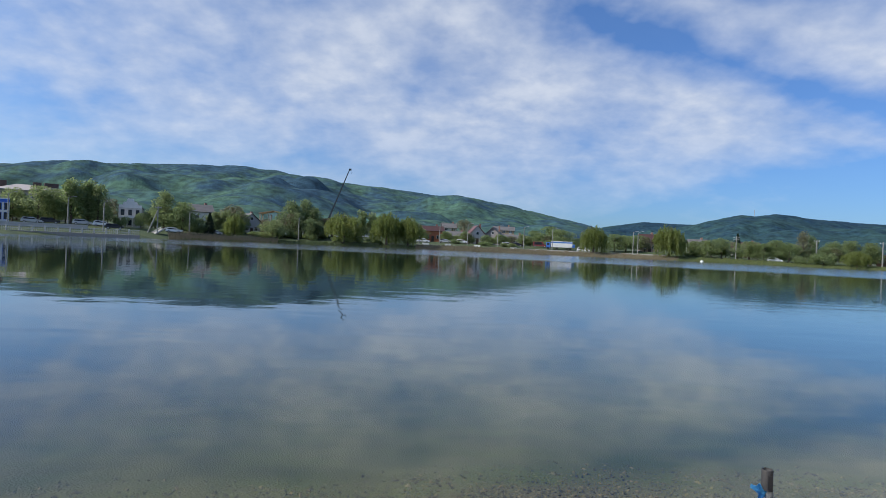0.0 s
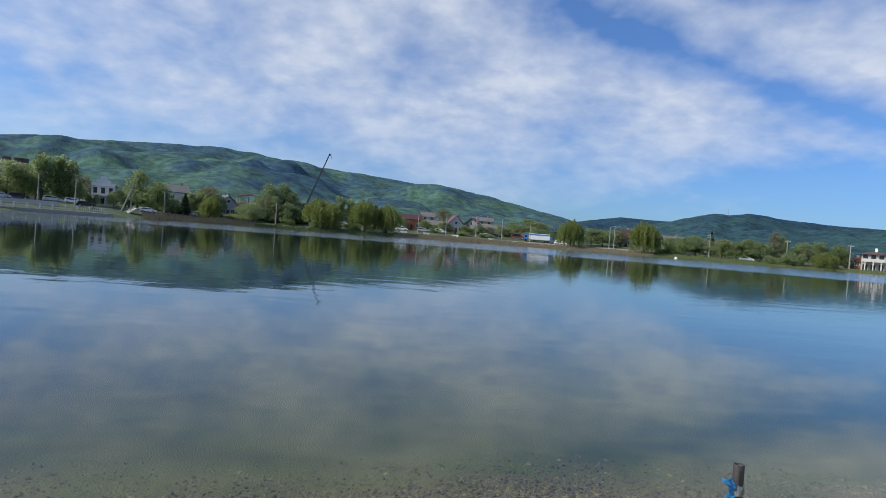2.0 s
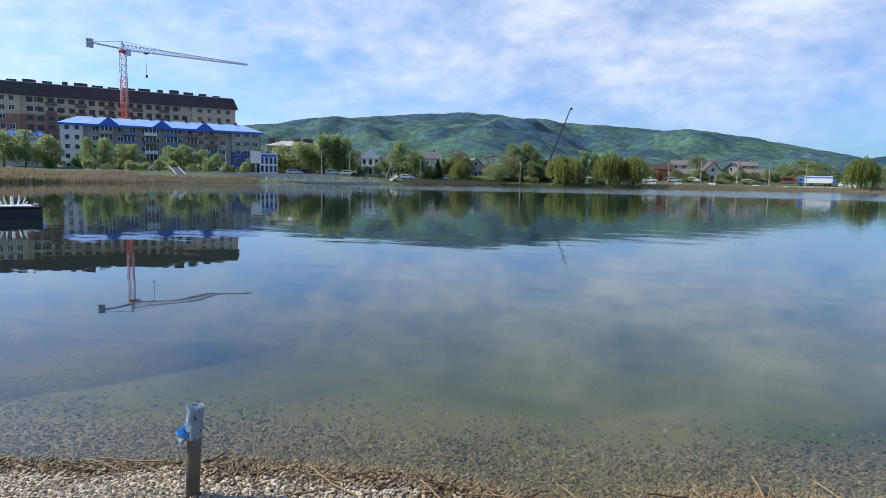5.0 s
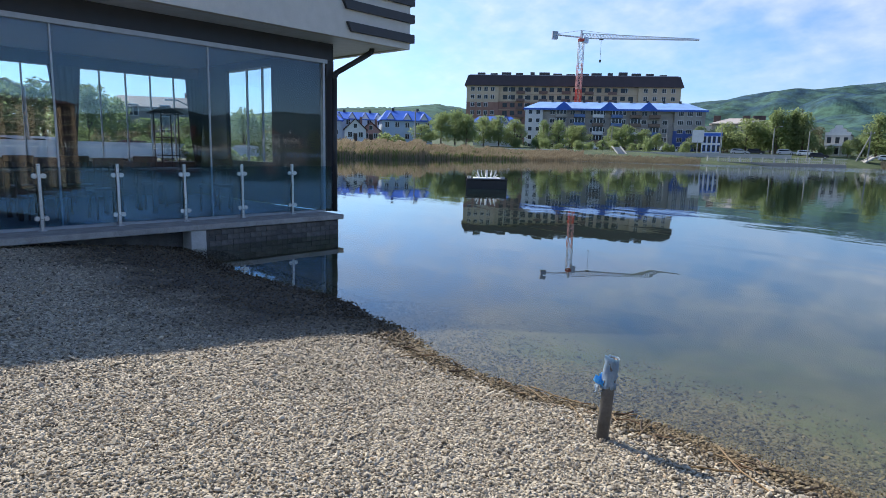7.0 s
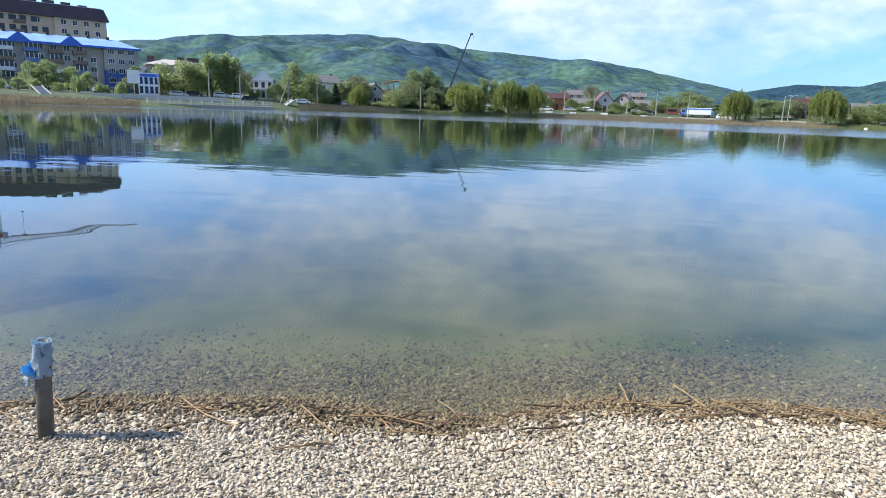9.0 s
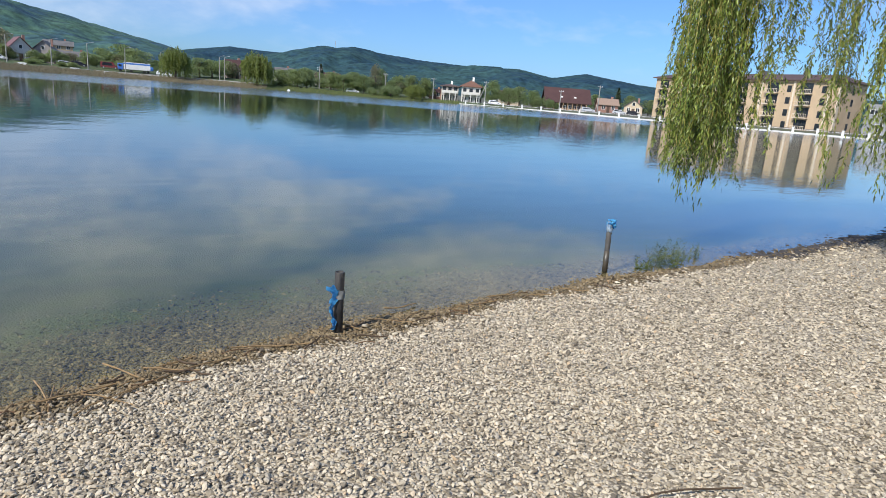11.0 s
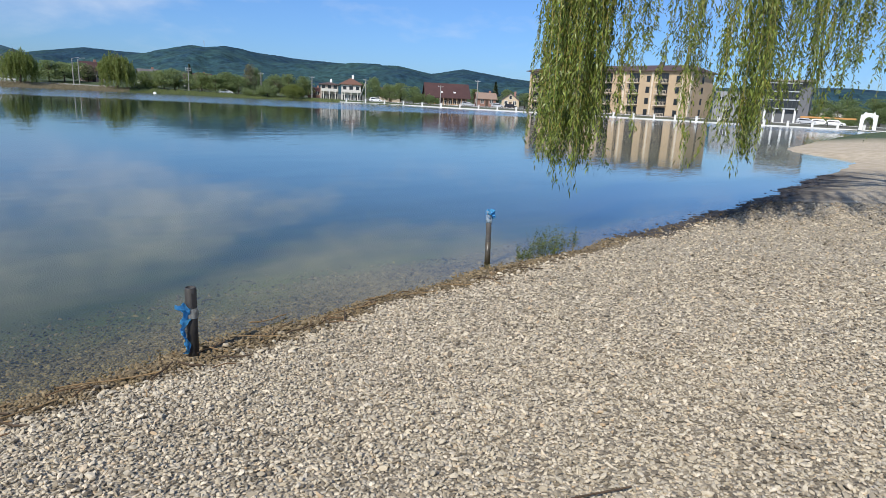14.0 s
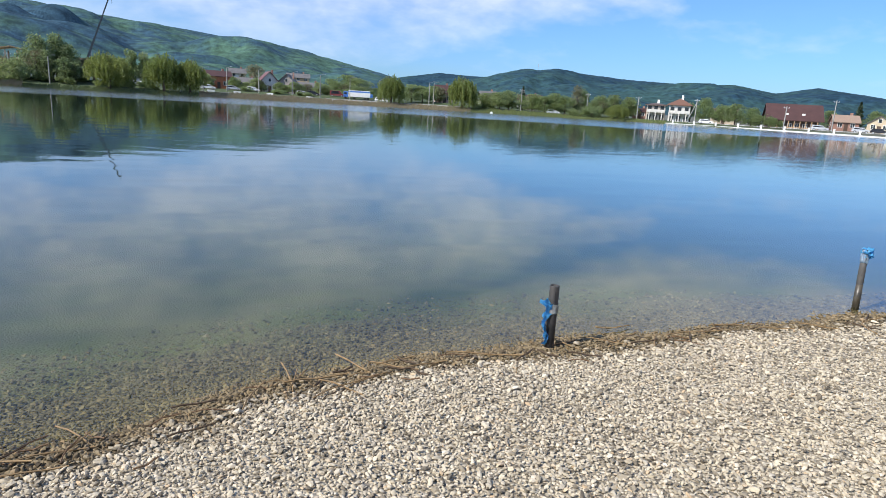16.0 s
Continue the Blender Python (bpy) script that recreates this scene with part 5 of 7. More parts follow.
def tower_crane():
    t = thing("tower_crane", "red and white lattice tower crane with a long jib", "crane", facing(47.3, 232, 2.5, 15.6))
    red, white = paint("crane_red", (0.55, 0.07, 0.045), 0.5, vary=0.1), paint("crane_white", (0.62, 0.63, 0.66), 0.5)

    def lattice(z0, z1, w, mat, name):
        bm = B()
        for x in (-w, w):
            for y in (-w, w):
                beam(bm, (x, y, z0), (x, y, z1), 0.22)
        n = max(1, round((z1 - z0) / (2 * w)))
        for i in range(n):
            a, b = z0 + (z1 - z0) * i / n, z0 + (z1 - z0) * (i + 1) / n
            for s in (-w, w):
                beam(bm, (-w, s, a), (w, s, b), 0.12)
                beam(bm, (s, w, a), (s, -w, b), 0.12)
                beam(bm, (-w, s, b), (w, s, b), 0.12)
        return part(name, bm, mat, t)

    lattice(0, 22, 0.85, red, "mast")
    lattice(22, 31, 0.85, paint("crane_faded", (0.60, 0.30, 0.27), 0.5), "mast_section")
    lattice(31, 38.6, 0.85, white, "mast_section")
    part("slewing_ring", bar(B(), (0, 0, 38.6), (0, 0, 39.4), 1.2, sides=16), red, t)
    part("cab", box(B(), 0.9, 2.4, -0.8, 0.8, 38.0, 40.0, 0.1), paint("cab_panel", (0.55, 0.60, 0.70), 0.4), t, "pale blue operator's cab")
    part("apex", bar(B(), (0, 0, 39.4), (0, 0, 42.4), 0.7, 0.25, 4), white, t)
    bm = B()
    L = 43.0
    for a, b in (((0, -0.6, 39.6), (L, -0.6, 40.5)), ((0, 0.6, 39.6), (L, 0.6, 40.5)), ((0, 0, 41.3), (L, 0, 40.9))):
        beam(bm, a, b, 0.2)
    for i in range(36):
        u, v = i / 36, (i + 1) / 36
        lo = lambda q, s: (L * q, s, 39.6 + 0.9 * q)
        hi = lambda q: (L * q, 0, 41.3 - 0.4 * q)
        for s in (-0.6, 0.6):
            beam(bm, lo(u, s), hi((u + v) / 2), 0.1)
            beam(bm, hi((u + v) / 2), lo(v, s), 0.1)
    part("jib", bm, white, t, "pale lattice jib")
    bm = B()
    for s in (-0.6, 0.6):
        beam(bm, (0, s, 39.9), (-10.5, s, 40.6), 0.25)
    for i in range(7):
        beam(bm, (-1.5 * i, -0.6, 39.9 + 0.1 * i), (-1.5 * i - 1.5, 0.6, 40.0 + 0.1 * i), 0.12)
    beam(bm, (0, 0, 42.3), (-9, 0, 40.8), 0.12)
    beam(bm, (0, 0, 42.3), (14, 0, 41.2), 0.1)
    part("counter_jib", bm, white, t)
    part("counterweight", box(B(), -10.6, -8.6, -0.7, 0.7, 39.0, 41.6), paint("crane_ballast", (0.35, 0.38, 0.45), 0.8), t)
    part("trolley", box(B(), 6.6, 7.8, -0.6, 0.6, 39.3, 39.7), DARK, t)
    h = part("hoist_rope", bar(B(), (7.2, 0, 32.4), (7.2, 0, 39.3), 0.05, sides=5), DARK, t)
    part("hook_block", box(B(), 6.9, 7.5, -0.2, 0.2, 31.6, 32.5), DARK, h)


def blue_house(az, d, w, h, roof_h, label, turn=0.0, dormers=3, wall=None):
    p = polar(az, d)
    t, _ = block("house", label, "house", facing(az, d, float(ground_z(p.x, p.y)), turn), w, 9, h, wall or BLUE_WALL)
    roof = part("roof", hip(B(), -w / 2, w / 2, 0, 9, h, roof_h, 0.6, 2.2), BLUE_ROOF, t, "bright blue sheet metal roof")
    for x in spread(-w / 2, w / 2, dormers):
        dm = part("dormer", gable_end(B(), x - 1.0, x + 1.0, -0.35, 3.5, h + 0.3, 1.6, "y"), FRAME_WHITE, roof, "white gabled dormer")
        gb = part("dormer_roof", gable(B(), x - 1.0, x + 1.0, -0.4, 3.5, h + 0.35, 1.7, 0.2, 0.12, "y"), BLUE_ROOF, dm)
    n = max(2, int(w / 2.6))
    for z in ([1.2, 4.2] if h > 5 else [1.2]):
        windows(t, spread(-w / 2, w / 2, n), [z], 1.2, 1.5, 0, 1)
    for x in (-w / 4, w / 4):
        part("chimney", box(B(), x - 0.35, x + 0.35, 4, 4.7, h + roof_h * 0.6, h + roof_h + 0.6), DARK, t)


big_block()
five_storey()
tower_crane()
blue_house(62.6, 168, 13.5, 6.0, 2.9, "pale blue two-storey house with a bright blue dormered roof", 8)
blue_house(67.0, 182, 15.0, 5.6, 2.4, "long low house under a bright blue metal roof", 6, 4)
blue_house(54.6, 184, 12.6, 6.6, 2.2, "white end house with a blue roof behind trees", 0, 2, WHITE)
blue_house(70.5, 175, 12.0, 5.0, 2.2, "blue roofed house behind the reeds", 0, 3)


def gable_house(az, d, w, depth, h, roof_h, wall, roof_mat, label, turn=0.0, along="x", floors=1, chim=True, z=None):
    p = polar(az, d)
    z = float(ground_z(p.x, p.y)) if z is None else z
    t = thing("house", label, "house", facing(az, d, z, turn))
    bm = box(B(), -w / 2, w / 2, 0, depth, -1.5, h)
    part("wall", bm, wall, t)
    part("gable", gable_end(B(), -w / 2, w / 2, 0.02, depth - 0.02, h + 0.002, roof_h, along), wall, t)
    part("roof", gable(B(), -w / 2, w / 2, 0, depth, h + 0.05, roof_h, 0.45, 0.18, along), roof_mat, t)
    n = max(2, int(w / 2.8))
    for k in range(floors):
        windows(t, spread(-w / 2, w / 2, n), [1.0 + 2.9 * k], 1.2, 1.4, 0, 1)
    if along == "y":
        windows(t, (0,), [h + 0.35], 1.0, 1.2, 0, 0)
    side = pose(-w / 2, depth / 2, 0, 0, 0, -90)
    windows(t, (-depth / 4, depth / 4), [1.0], 1.1, 1.4, 0, 0, turn=side)
    part("door", box(B(), -0.5, 0.5, -0.05, 0.02, 0, 2.05), DARK_WOOD, t)
    if chim:
        part("chimney", box(B(), w * 0.2, w * 0.2 + 0.7, depth / 2 + 0.4, depth / 2 + 1.1, h + roof_h * 0.4, h + roof_h + 0.9), BRICK_BROWN, t)
    return t


gable_house(67.3, 164, 5.5, 7, 3.0, 2.6, WHITE, RED_ROOF, "white house with a steep dark red gable roof", 0, "y")
gable_house(65.9, 166, 5.0, 7, 2.8, 2.4, paint("rosy_render", (0.5, 0.28, 0.24), 0.8), RED_ROOF, "rosy house with a red gable behind the reeds", 0, "y")


# promenade walls and steps under the blocks
def long_wall(name, label, pts, z0, h, thick, mat, kind="structure"):
    bm = B()
    for (a0, d0), (a1, d1) in zip(pts, pts[1:]):
        p, q = polar(a0, d0, z0 + h / 2), polar(a1, d1, z0 + h / 2)
        m = Matrix.Translation((p + q) / 2) @ (q - p).to_track_quat("X", "Z").to_matrix().to_4x4() @ Matrix.Diagonal(((q - p).length, thick, h, 1))
        bmesh.ops.create_cube(bm, size=1, matrix=m)
    return tagged(part(name, bm, mat), label, "wall", kind=kind)


long_wall("wall_garden", "pale plastered garden wall behind the reeds", [(62, 140), (57, 148), (52, 156), (47, 162)], 1.2, 1.4, 0.3, WHITE)
long_wall("wall_retaining", "low pale concrete retaining wall of the promenade", [(45, 170), (41, 166), (38, 163), (33, 168), (30, 170)], 1.0, 1.6, 0.4, paint("pale_concrete", (0.45, 0.43, 0.40), 0.85, vary=0.12))


def stairs(az, d, w, n, turn=0.0):
    p = polar(az, d)
    t = thing("steps", "pale concrete steps down the bank", "steps", facing(az, d, float(ground_z(p.x, p.y)) - 0.2, turn), "bank steps")
    me = mesh_of("step", box(B(), -w / 2, w / 2, 0, 0.32, 0, 0.17), [paint("pale_concrete", (0.45, 0.43, 0.40), 0.85, vary=0.12)])
    for i in range(n):
        put("step", me, t, Matrix.Translation((0, i * 0.3, i * 0.17)))
    for s in (-1, 1):
        part("cheek", beam(B(), (s * (w / 2 + 0.15), 0, 0.2), (s * (w / 2 + 0.15), n * 0.3, n * 0.17 + 0.2), 0.2, 0.25), paint("pale_concrete", (0.45, 0.43, 0.40), 0.85, vary=0.12), t)


stairs(62.0, 126, 2.5, 12, 25)
stairs(43.2, 158, 2.0, 11, 30)
stairs(25.2, 180, 2.2, 9, -62)


def promenade_deck():
    t = thing("promenade_deck", "concrete lake promenade with a white railing", "promenade")
    a0, a1 = 36.2, 26.2
    pts = [polar(a0 + (a1 - a0) * i / 12, 157 + 3 * i / 12) for i in range(13)]
    white = OFF_WHITE
    for i, (p, q) in enumerate(zip(pts, pts[1:])):
        d = (q - p).normalized()
        back = Vector((-d.y, d.x, 0)) * 7 * (1 if (Vector((-d.y, d.x, 0)).dot(p) > 0) else -1)
        bm = B()
        lo = [bm.verts.new(v + Vector((0, 0, -1))) for v in (p, q, q + back, p + back)]
        hi = [bm.verts.new(v + Vector((0, 0, 0.75))) for v in (p, q, q + back, p + back)]
        bm.faces.new(hi)
        for k in range(4):
            bm.faces.new((lo[k], lo[(k + 1) % 4], hi[(k + 1) % 4], hi[k]))
        bmesh.ops.recalc_face_normals(bm, faces=bm.faces)
        part("deck", bm, CONCRETE, t)
        bm = B()
        for z in (1.25, 1.85):
            beam(bm, p + Vector((0, 0, z)), q + Vector((0, 0, z)), 0.09)
        part("rail", bm, white, t)
        part("post", box(B(), p.x - 0.12, p.x + 0.12, p.y - 0.12, p.y + 0.12, 0.75, 2.0), white, t)
        for k in range(1, 6):
            b = p + (q - p) * k / 6
            part("baluster", bar(B(), b + Vector((0, 0, 0.75)), b + Vector((0, 0, 1.85)), 0.035, sides=5), GREY_METAL, t)


promenade_deck()


def billboard(az, d):
    p = polar(az, d)
    t = thing("billboard", "blank white billboard on a single pole", "billboard", facing(az, d, float(ground_z(p.x, p.y))))
    part("pole", bar(B(), (0, 0, 0), (0, 0, 3.4), 0.14), GREY_METAL, t)
    bd = part("board", box(B(), -1.35, 1.35, -0.12, 0.12, 3.0, 6.0), WHITE, t)
    part("frame", box(B(), -1.42, 1.42, -0.1, 0.14, 2.92, 2.998), GREY_METAL, bd)


billboard(37.1, 168)


def shop():
    p = polar(36.0, 182)
    t, w = block("shop", "white and blue two-storey shop with tall windows", "building", facing(36.0, 182, float(ground_z(p.x, p.y))), 5.0, 7, 5.6, WHITE)
    part("fascia", box(B(), -2.55, 2.55, -0.1, 0, 4.6, 5.3), BLUE_ROOF, t)
    windows(t, spread(-2.4, 2.4, 4), [0.4, 2.7], 0.8, 1.8, 0, 0, BLUE_ROOF)


def cream_house():
    p = polar(33.7, 228)
    m = facing(33.7, 228, float(ground_z(p.x, p.y)), 3)
    t, w = block("house", "three-storey cream house with a hipped roof and wide chimneys", "house", m, 19, 12, 8.6, paint("cream_render", (0.52, 0.46, 0.36), 0.75, vary=0.08))
    part("roof", hip(B(), -9.5, 9.5, 0, 12, 8.6, 2.2, 0.8, 6), paint("pale_roof_tile", (0.45, 0.40, 0.36), 0.7, vary=0.15), t)
    for x in (-8.0, 1.0, 4.0, 5.6):
        part("chimney", box(B(), x - 1.1, x + 1.1, 4, 6, 9.2, 11.6), TILE_ROOF, t)
    windows(t, spread(-9, 9, 7), [0.8, 3.6, 6.4], 1.3, 1.5, 0, 1)
    part("wing", box(B(), -12.0, -9.52, 1, 10, -1, 8.0), WHITE, t)


def ornate_house():
    p = polar(27.0, 193)
    t, w = block("villa", "white villa with a stepped ornamental gable and arched porch", "house", facing(27.0, 193, float(ground_z(p.x, p.y)), -4), 8.0, 9, 5.4, OFF_WHITE)
    bm = B()
    prof = [(-4, 5.4), (-4, 6.2), (-2.6, 6.2), (-2.4, 7.0), (-1.4, 7.1), (-1.0, 8.0), (1.0, 8.0), (1.4, 7.1), (2.4, 7.0), (2.6, 6.2), (4, 6.2), (4, 5.4)]
    a, b = [bm.verts.new((x, -0.02, z)) for x, z in prof], [bm.verts.new((x, 0.4, z)) for x, z in prof]
    bm.faces.new(a)
    bm.faces.new(b[::-1])
    for i in range(len(prof)):
        j = (i + 1) % len(prof)
        bm.faces.new((a[i], b[i], b[j], a[j]))
    bmesh.ops.recalc_face_normals(bm, faces=bm.faces)
    part("gable", bm, WHITE, t)
    part("roof", hip(B(), -4, 4, 0.6, 9, 5.4, 2.0, 0.3, 3), GREY_ROOF, t)
    for x in (-3.0, -1.0, 1.0, 3.0):
        part("porch_column", bar(B(), (x, -1.6, 0), (x, -1.6, 2.6), 0.16), WHITE, t)
    part("porch_roof", box(B(), -3.6, 3.6, -2.0, -0.03, 2.6, 2.9), WHITE, t)
    windows(t, (-2.6, 0, 2.6), [0.5, 3.3], 1.3, 1.6, 0, 0, DARK)
    t.scale = (0.72, 1, 1)


shop()
cream_house()
ornate_house()
gable_house(21.4, 212, 6.5, 8, 6.4, 2.2, WHITE, GREY_ROOF, "tall white house behind dark trees", 10, "x", 2)
gable_house(17.3, 212, 6.0, 8, 4.0, 2.6, paint("grey_render", (0.42, 0.42, 0.42), 0.8), GREY_ROOF, "grey house with a steep pale roof", 20, "y", 1)
gable_house(13.4, 224, 11, 8, 5.0, 2.2, WHITE, GREY_ROOF, "white house half hidden by tall trees", -8, "x", 2)
gable_house(10.2, 226, 9, 8, 4.2, 2.0, WHITE, TILE_ROOF, "white low house behind the willows", 0, "x")


def brick_frame():
    p = polar(15.5, 232)
    t = thing("unfinished_house", "unfinished brick house with open storeys under a flat canopy", "building", facing(15.5, 232, float(ground_z(p.x, p.y)), -6))
    part("wall", box(B(), -4.8, 4.8, 0.5, 9, -1, 4.4), BRICK_RED, t)
    for x in (-4.6, -1.5, 1.5, 4.6):
        part("pillar", box(B(), x - 0.2, x + 0.2, 0, 0.4, 4.4, 7.0), BRICK_YELLOW, t)
        part("rear_pillar", box(B(), x - 0.2, x + 0.2, 8, 8.4, 4.4, 7.0), BRICK_YELLOW, t)
    part("slab", box(B(), -5, 5, -0.2, 9, 4.401, 4.65), CONCRETE, t)
    part("roof", gable(B(), -4.9, 4.9, 0, 8.4, 7.05, 0.9, 0.3, 0.25, "y"), paint("pale_timber", (0.42, 0.28, 0.16), 0.7), t)


brick_frame()


# ---- centre bank ----
def mobile_crane():
    p = polar(10.7, 258)
    t = thing("mobile_crane", "mobile crane with its long dark boom raised", "crane", facing(10.7, 258, float(ground_z(p.x, p.y)) - 0.9))
    yellow = paint("crane_carrier", (0.16, 0.17, 0.18), 0.5)
    part("carrier", box(box(B(), -5, 5, -1.3, 1.3, 0.8, 2.0, 0.1), 2.6, 5, -1.25, 1.25, 2.0, 3.2, 0.15), yellow, t)
    for x in (-3.8, -2.2, 2.0, 3.6):
        for y in (-1.2, 1.2):
            part("wheel", bar(B(), (x, y - 0.2, 0.6), (x, y + 0.2, 0.6), 0.6, sides=14), RUBBER, t)
    part("turret", box(B(), -2.2, 1.2, -1.2, 1.2, 2.0, 3.8, 0.15), yellow, t)
    dark = paint("boom_green_grey", (0.055, 0.065, 0.07), 0.45)
    a, b = Vector((-1.0, 0, 3.4)), Vector((8.2, 0, 28.2))
    boom = part("boom", beam(B(), a, a.lerp(b, 0.45), 0.86, 0.7), dark, t, "telescopic boom")
    part("boom_section", beam(B(), a.lerp(b, 0.44), a.lerp(b, 0.75), 0.68, 0.55), dark, boom)
    part("boom_tip", beam(B(), a.lerp(b, 0.74), b, 0.5, 0.42), dark, boom)
    part("boom_head", box(B(), b.x - 0.3, b.x + 0.7, -0.3, 0.3, b.z - 0.45, b.z + 0.3), dark, boom)
    part("luffing_ram", bar(B(), (1.0, 0, 2.6), a.lerp(b, 0.3), 0.22), GREY_METAL, t)
    part("hook_rope", bar(B(), (b.x + 0.9, 0, b.z - 1.8), (b.x + 0.9, 0, b.z - 0.4), 0.06, sides=5), DARK, boom)


mobile_crane()
gable_house(0.95, 226, 8.2, 8, 3.9, 1.7, BRICK_RED, RED_ROOF, "red brick house with a low brown-red roof", 8, "x")
gable_house(-1.3, 232, 7, 7, 2.4, 1.6, GREY_WALL, GREY_ROOF, "low grey house with a grey roof", 0, "x")
gable_house(-3.2, 226, 6.5, 8, 3.0, 3.6, OFF_WHITE, paint("maroon_roof", (0.13, 0.06, 0.06), 0.6), "white house with a steep maroon gable roof", 10, "y", 1)
gable_house(-4.6, 232, 6, 8, 3.4, 3.0, paint("grey_stone", (0.30, 0.27, 0.25), 0.8), GREY_ROOF, "grey stone house with a steep gable", -10, "y", 1)
gable_house(-6.6, 240, 8.5, 7, 2.4, 1.5, paint("tan_render", (0.42, 0.35, 0.26), 0.8), GREY_ROOF, "long low tan house behind the road", 0, "x")
gable_house(-0.6, 262, 6, 7, 5.2, 1.8, OFF_WHITE, GREY_ROOF, "white house higher up the slope", 5, "x", 2)
gable_house(-5.6, 275, 9, 7, 5.2, 1.6, BEIGE, GREY_ROOF, "beige long house on the slope", 0, "x", 2)
gable_house(-18.6, 228, 5.5, 7, 3.4, 2.6, paint("pink_render", (0.52, 0.36, 0.28), 0.8), RED_ROOF, "pinkish house with a red hipped roof", 12, "x", 1)
gable_house(-22.6, 236, 6, 7, 3.2, 2.2, OFF_WHITE, GREY_ROOF, "small white house behind orchard trees", 10, "x", 1)
gable_house(-26.2, 246, 9, 7, 3.2, 2.2, GREY_WALL, RED_ROOF, "low house with a brown-red roof among trees", 0, "x", 1)
gable_house(8.2, 232, 10, 7, 3.0, 1.8, OFF_WHITE, GREY_ROOF, "white house behind the willows", 0, "x", 1)
for az in (0.3, -2.3, -5.1, -7.5, -10.1, -12.7, -17.2, -17.6):
    street_lamp(az, 212, 7.2, False)
for az, d in ((35.3, 168), (31.4, 172), (39.6, 176), (28.9, 170), (44.2, 178), (13.2, 196), (2.2, 205), (22.4, 186)):
    street_lamp(az, d, 7.0, False)
utility_pole(24.9, 180, 7.5, True)
utility_pole(15.7, 192, 7.4)
utility_pole(-25.5, 214, 7.4, False, 2)
utility_pole(-31.3, 214, 7.6)
utility_pole(-21.4, 214, 4.5)
utility_pole(-35.6, 216, 7.5)
utility_pole(-40.3, 214, 7.5, True)
utility_pole(-47.0, 204, 6.5)
utility_pole(-50.3, 212, 8.5)
utility_pole(61.9, 140, 8.0)


def lorry(az, d):
    p = polar(az, d)
    t = thing("lorry", "white lorry with a blue cab and blue tail panel", "lorry", facing(az, d, float(ground_z(p.x, p.y)), 0))
    t.scale = (0.82, 0.82, 0.82)
    blue = paint("lorry_blue", (0.06, 0.18, 0.52), 0.4)
    part("trailer", box(B(), -4.2, 4.6, -1.2, 1.2, 1.0, 3.5, 0.04), WHITE, t)
    part("top_band", box(B(), -4.21, 4.61, -1.21, 1.21, 2.75, 3.3), blue, t)
    part("tail_panel", box(B(), 4.62, 5.6, -1.2, 1.2, 1.0, 2.4, 0.04), blue, t)
    c = part("cab", box(B(), -6.2, -4.4, -1.15, 1.15, 0.7, 3.0, 0.12), blue, t)
    part("windscreen", box(B(), -6.24, -6.2, -1.0, 1.0, 1.8, 2.7), WINDOW_GLASS, c)
    part("side_glass", box(B(), -5.9, -4.9, -1.18, -1.14, 1.8, 2.6), WINDOW_GLASS, c)
    for x in (-5.4, -1.8, 2.6, 3.8):
        for y in (-1.0, 1.0):
            part("wheel", bar(B(), (x, y - 0.15, 0.48), (x, y + 0.15, 0.48), 0.48, sides=14), RUBBER, t)


lorry(-10.9, 216)
for az, d, c, van in ((-0.2, 216, "silver", False), (-1.8, 216, "white", False), (-6.0, 216, "silver", False), (-9.0, 220, "red", True), (-12.9, 214, "white", False), (-28.4, 214, "white", False), (-6.9, 218, "black", False), (3.0, 212, "silver", False), (7.0, 206, "white", False), (1.8, 214, "white", False)):
    car(az, d, c, random.uniform(-6, 6), van)
for i, (az, d, c, v) in enumerate(((33.8, 176, "silver", False), (32.6, 178, "black", False), (30.4, 180, "silver", False), (29.0, 180, "white", False), (28.1, 176, "black", False), (39.4, 176, "white", False), (46.0, 178, "white", True), (23.6, 188, "white", False), (20.3, 196, "white", False))):
    car(az, d, c, random.uniform(-8, 8), v)
long_wall("hedge_wall", "low dark clipped hedge along the road", [(24, 200), (18, 203), (11, 206), (9, 206)], 1.6, 1.2, 1.2, paint("hedge_leaves", (0.03, 0.055, 0.02), 0.8, vary=0.5, scale=2.0))
long_wall("kerb", "pale kerb of the shore road", [(22, 198), (12, 202), (3, 207), (-8, 211), (-20, 212)], 1.15, 0.45, 0.4, paint("pale_concrete", (0.45, 0.43, 0.40), 0.85, vary=0.12))
for az in (-0.5, -3.2, -6.6, -8.6, -11.4, 1.6):
    p = polar(az, 207)
    o = part("concrete_block", box(B(), -1.1, 1.1, -0.25, 0.25, 0, 0.65, 0.05), WHITE)
    o.matrix_world = facing(az, 207, float(ground_z(p.x, p.y)) - 0.05, random.uniform(-6, 6))
    tagged(o, "short white concrete barrier on the bank", "barrier", "bank barriers")


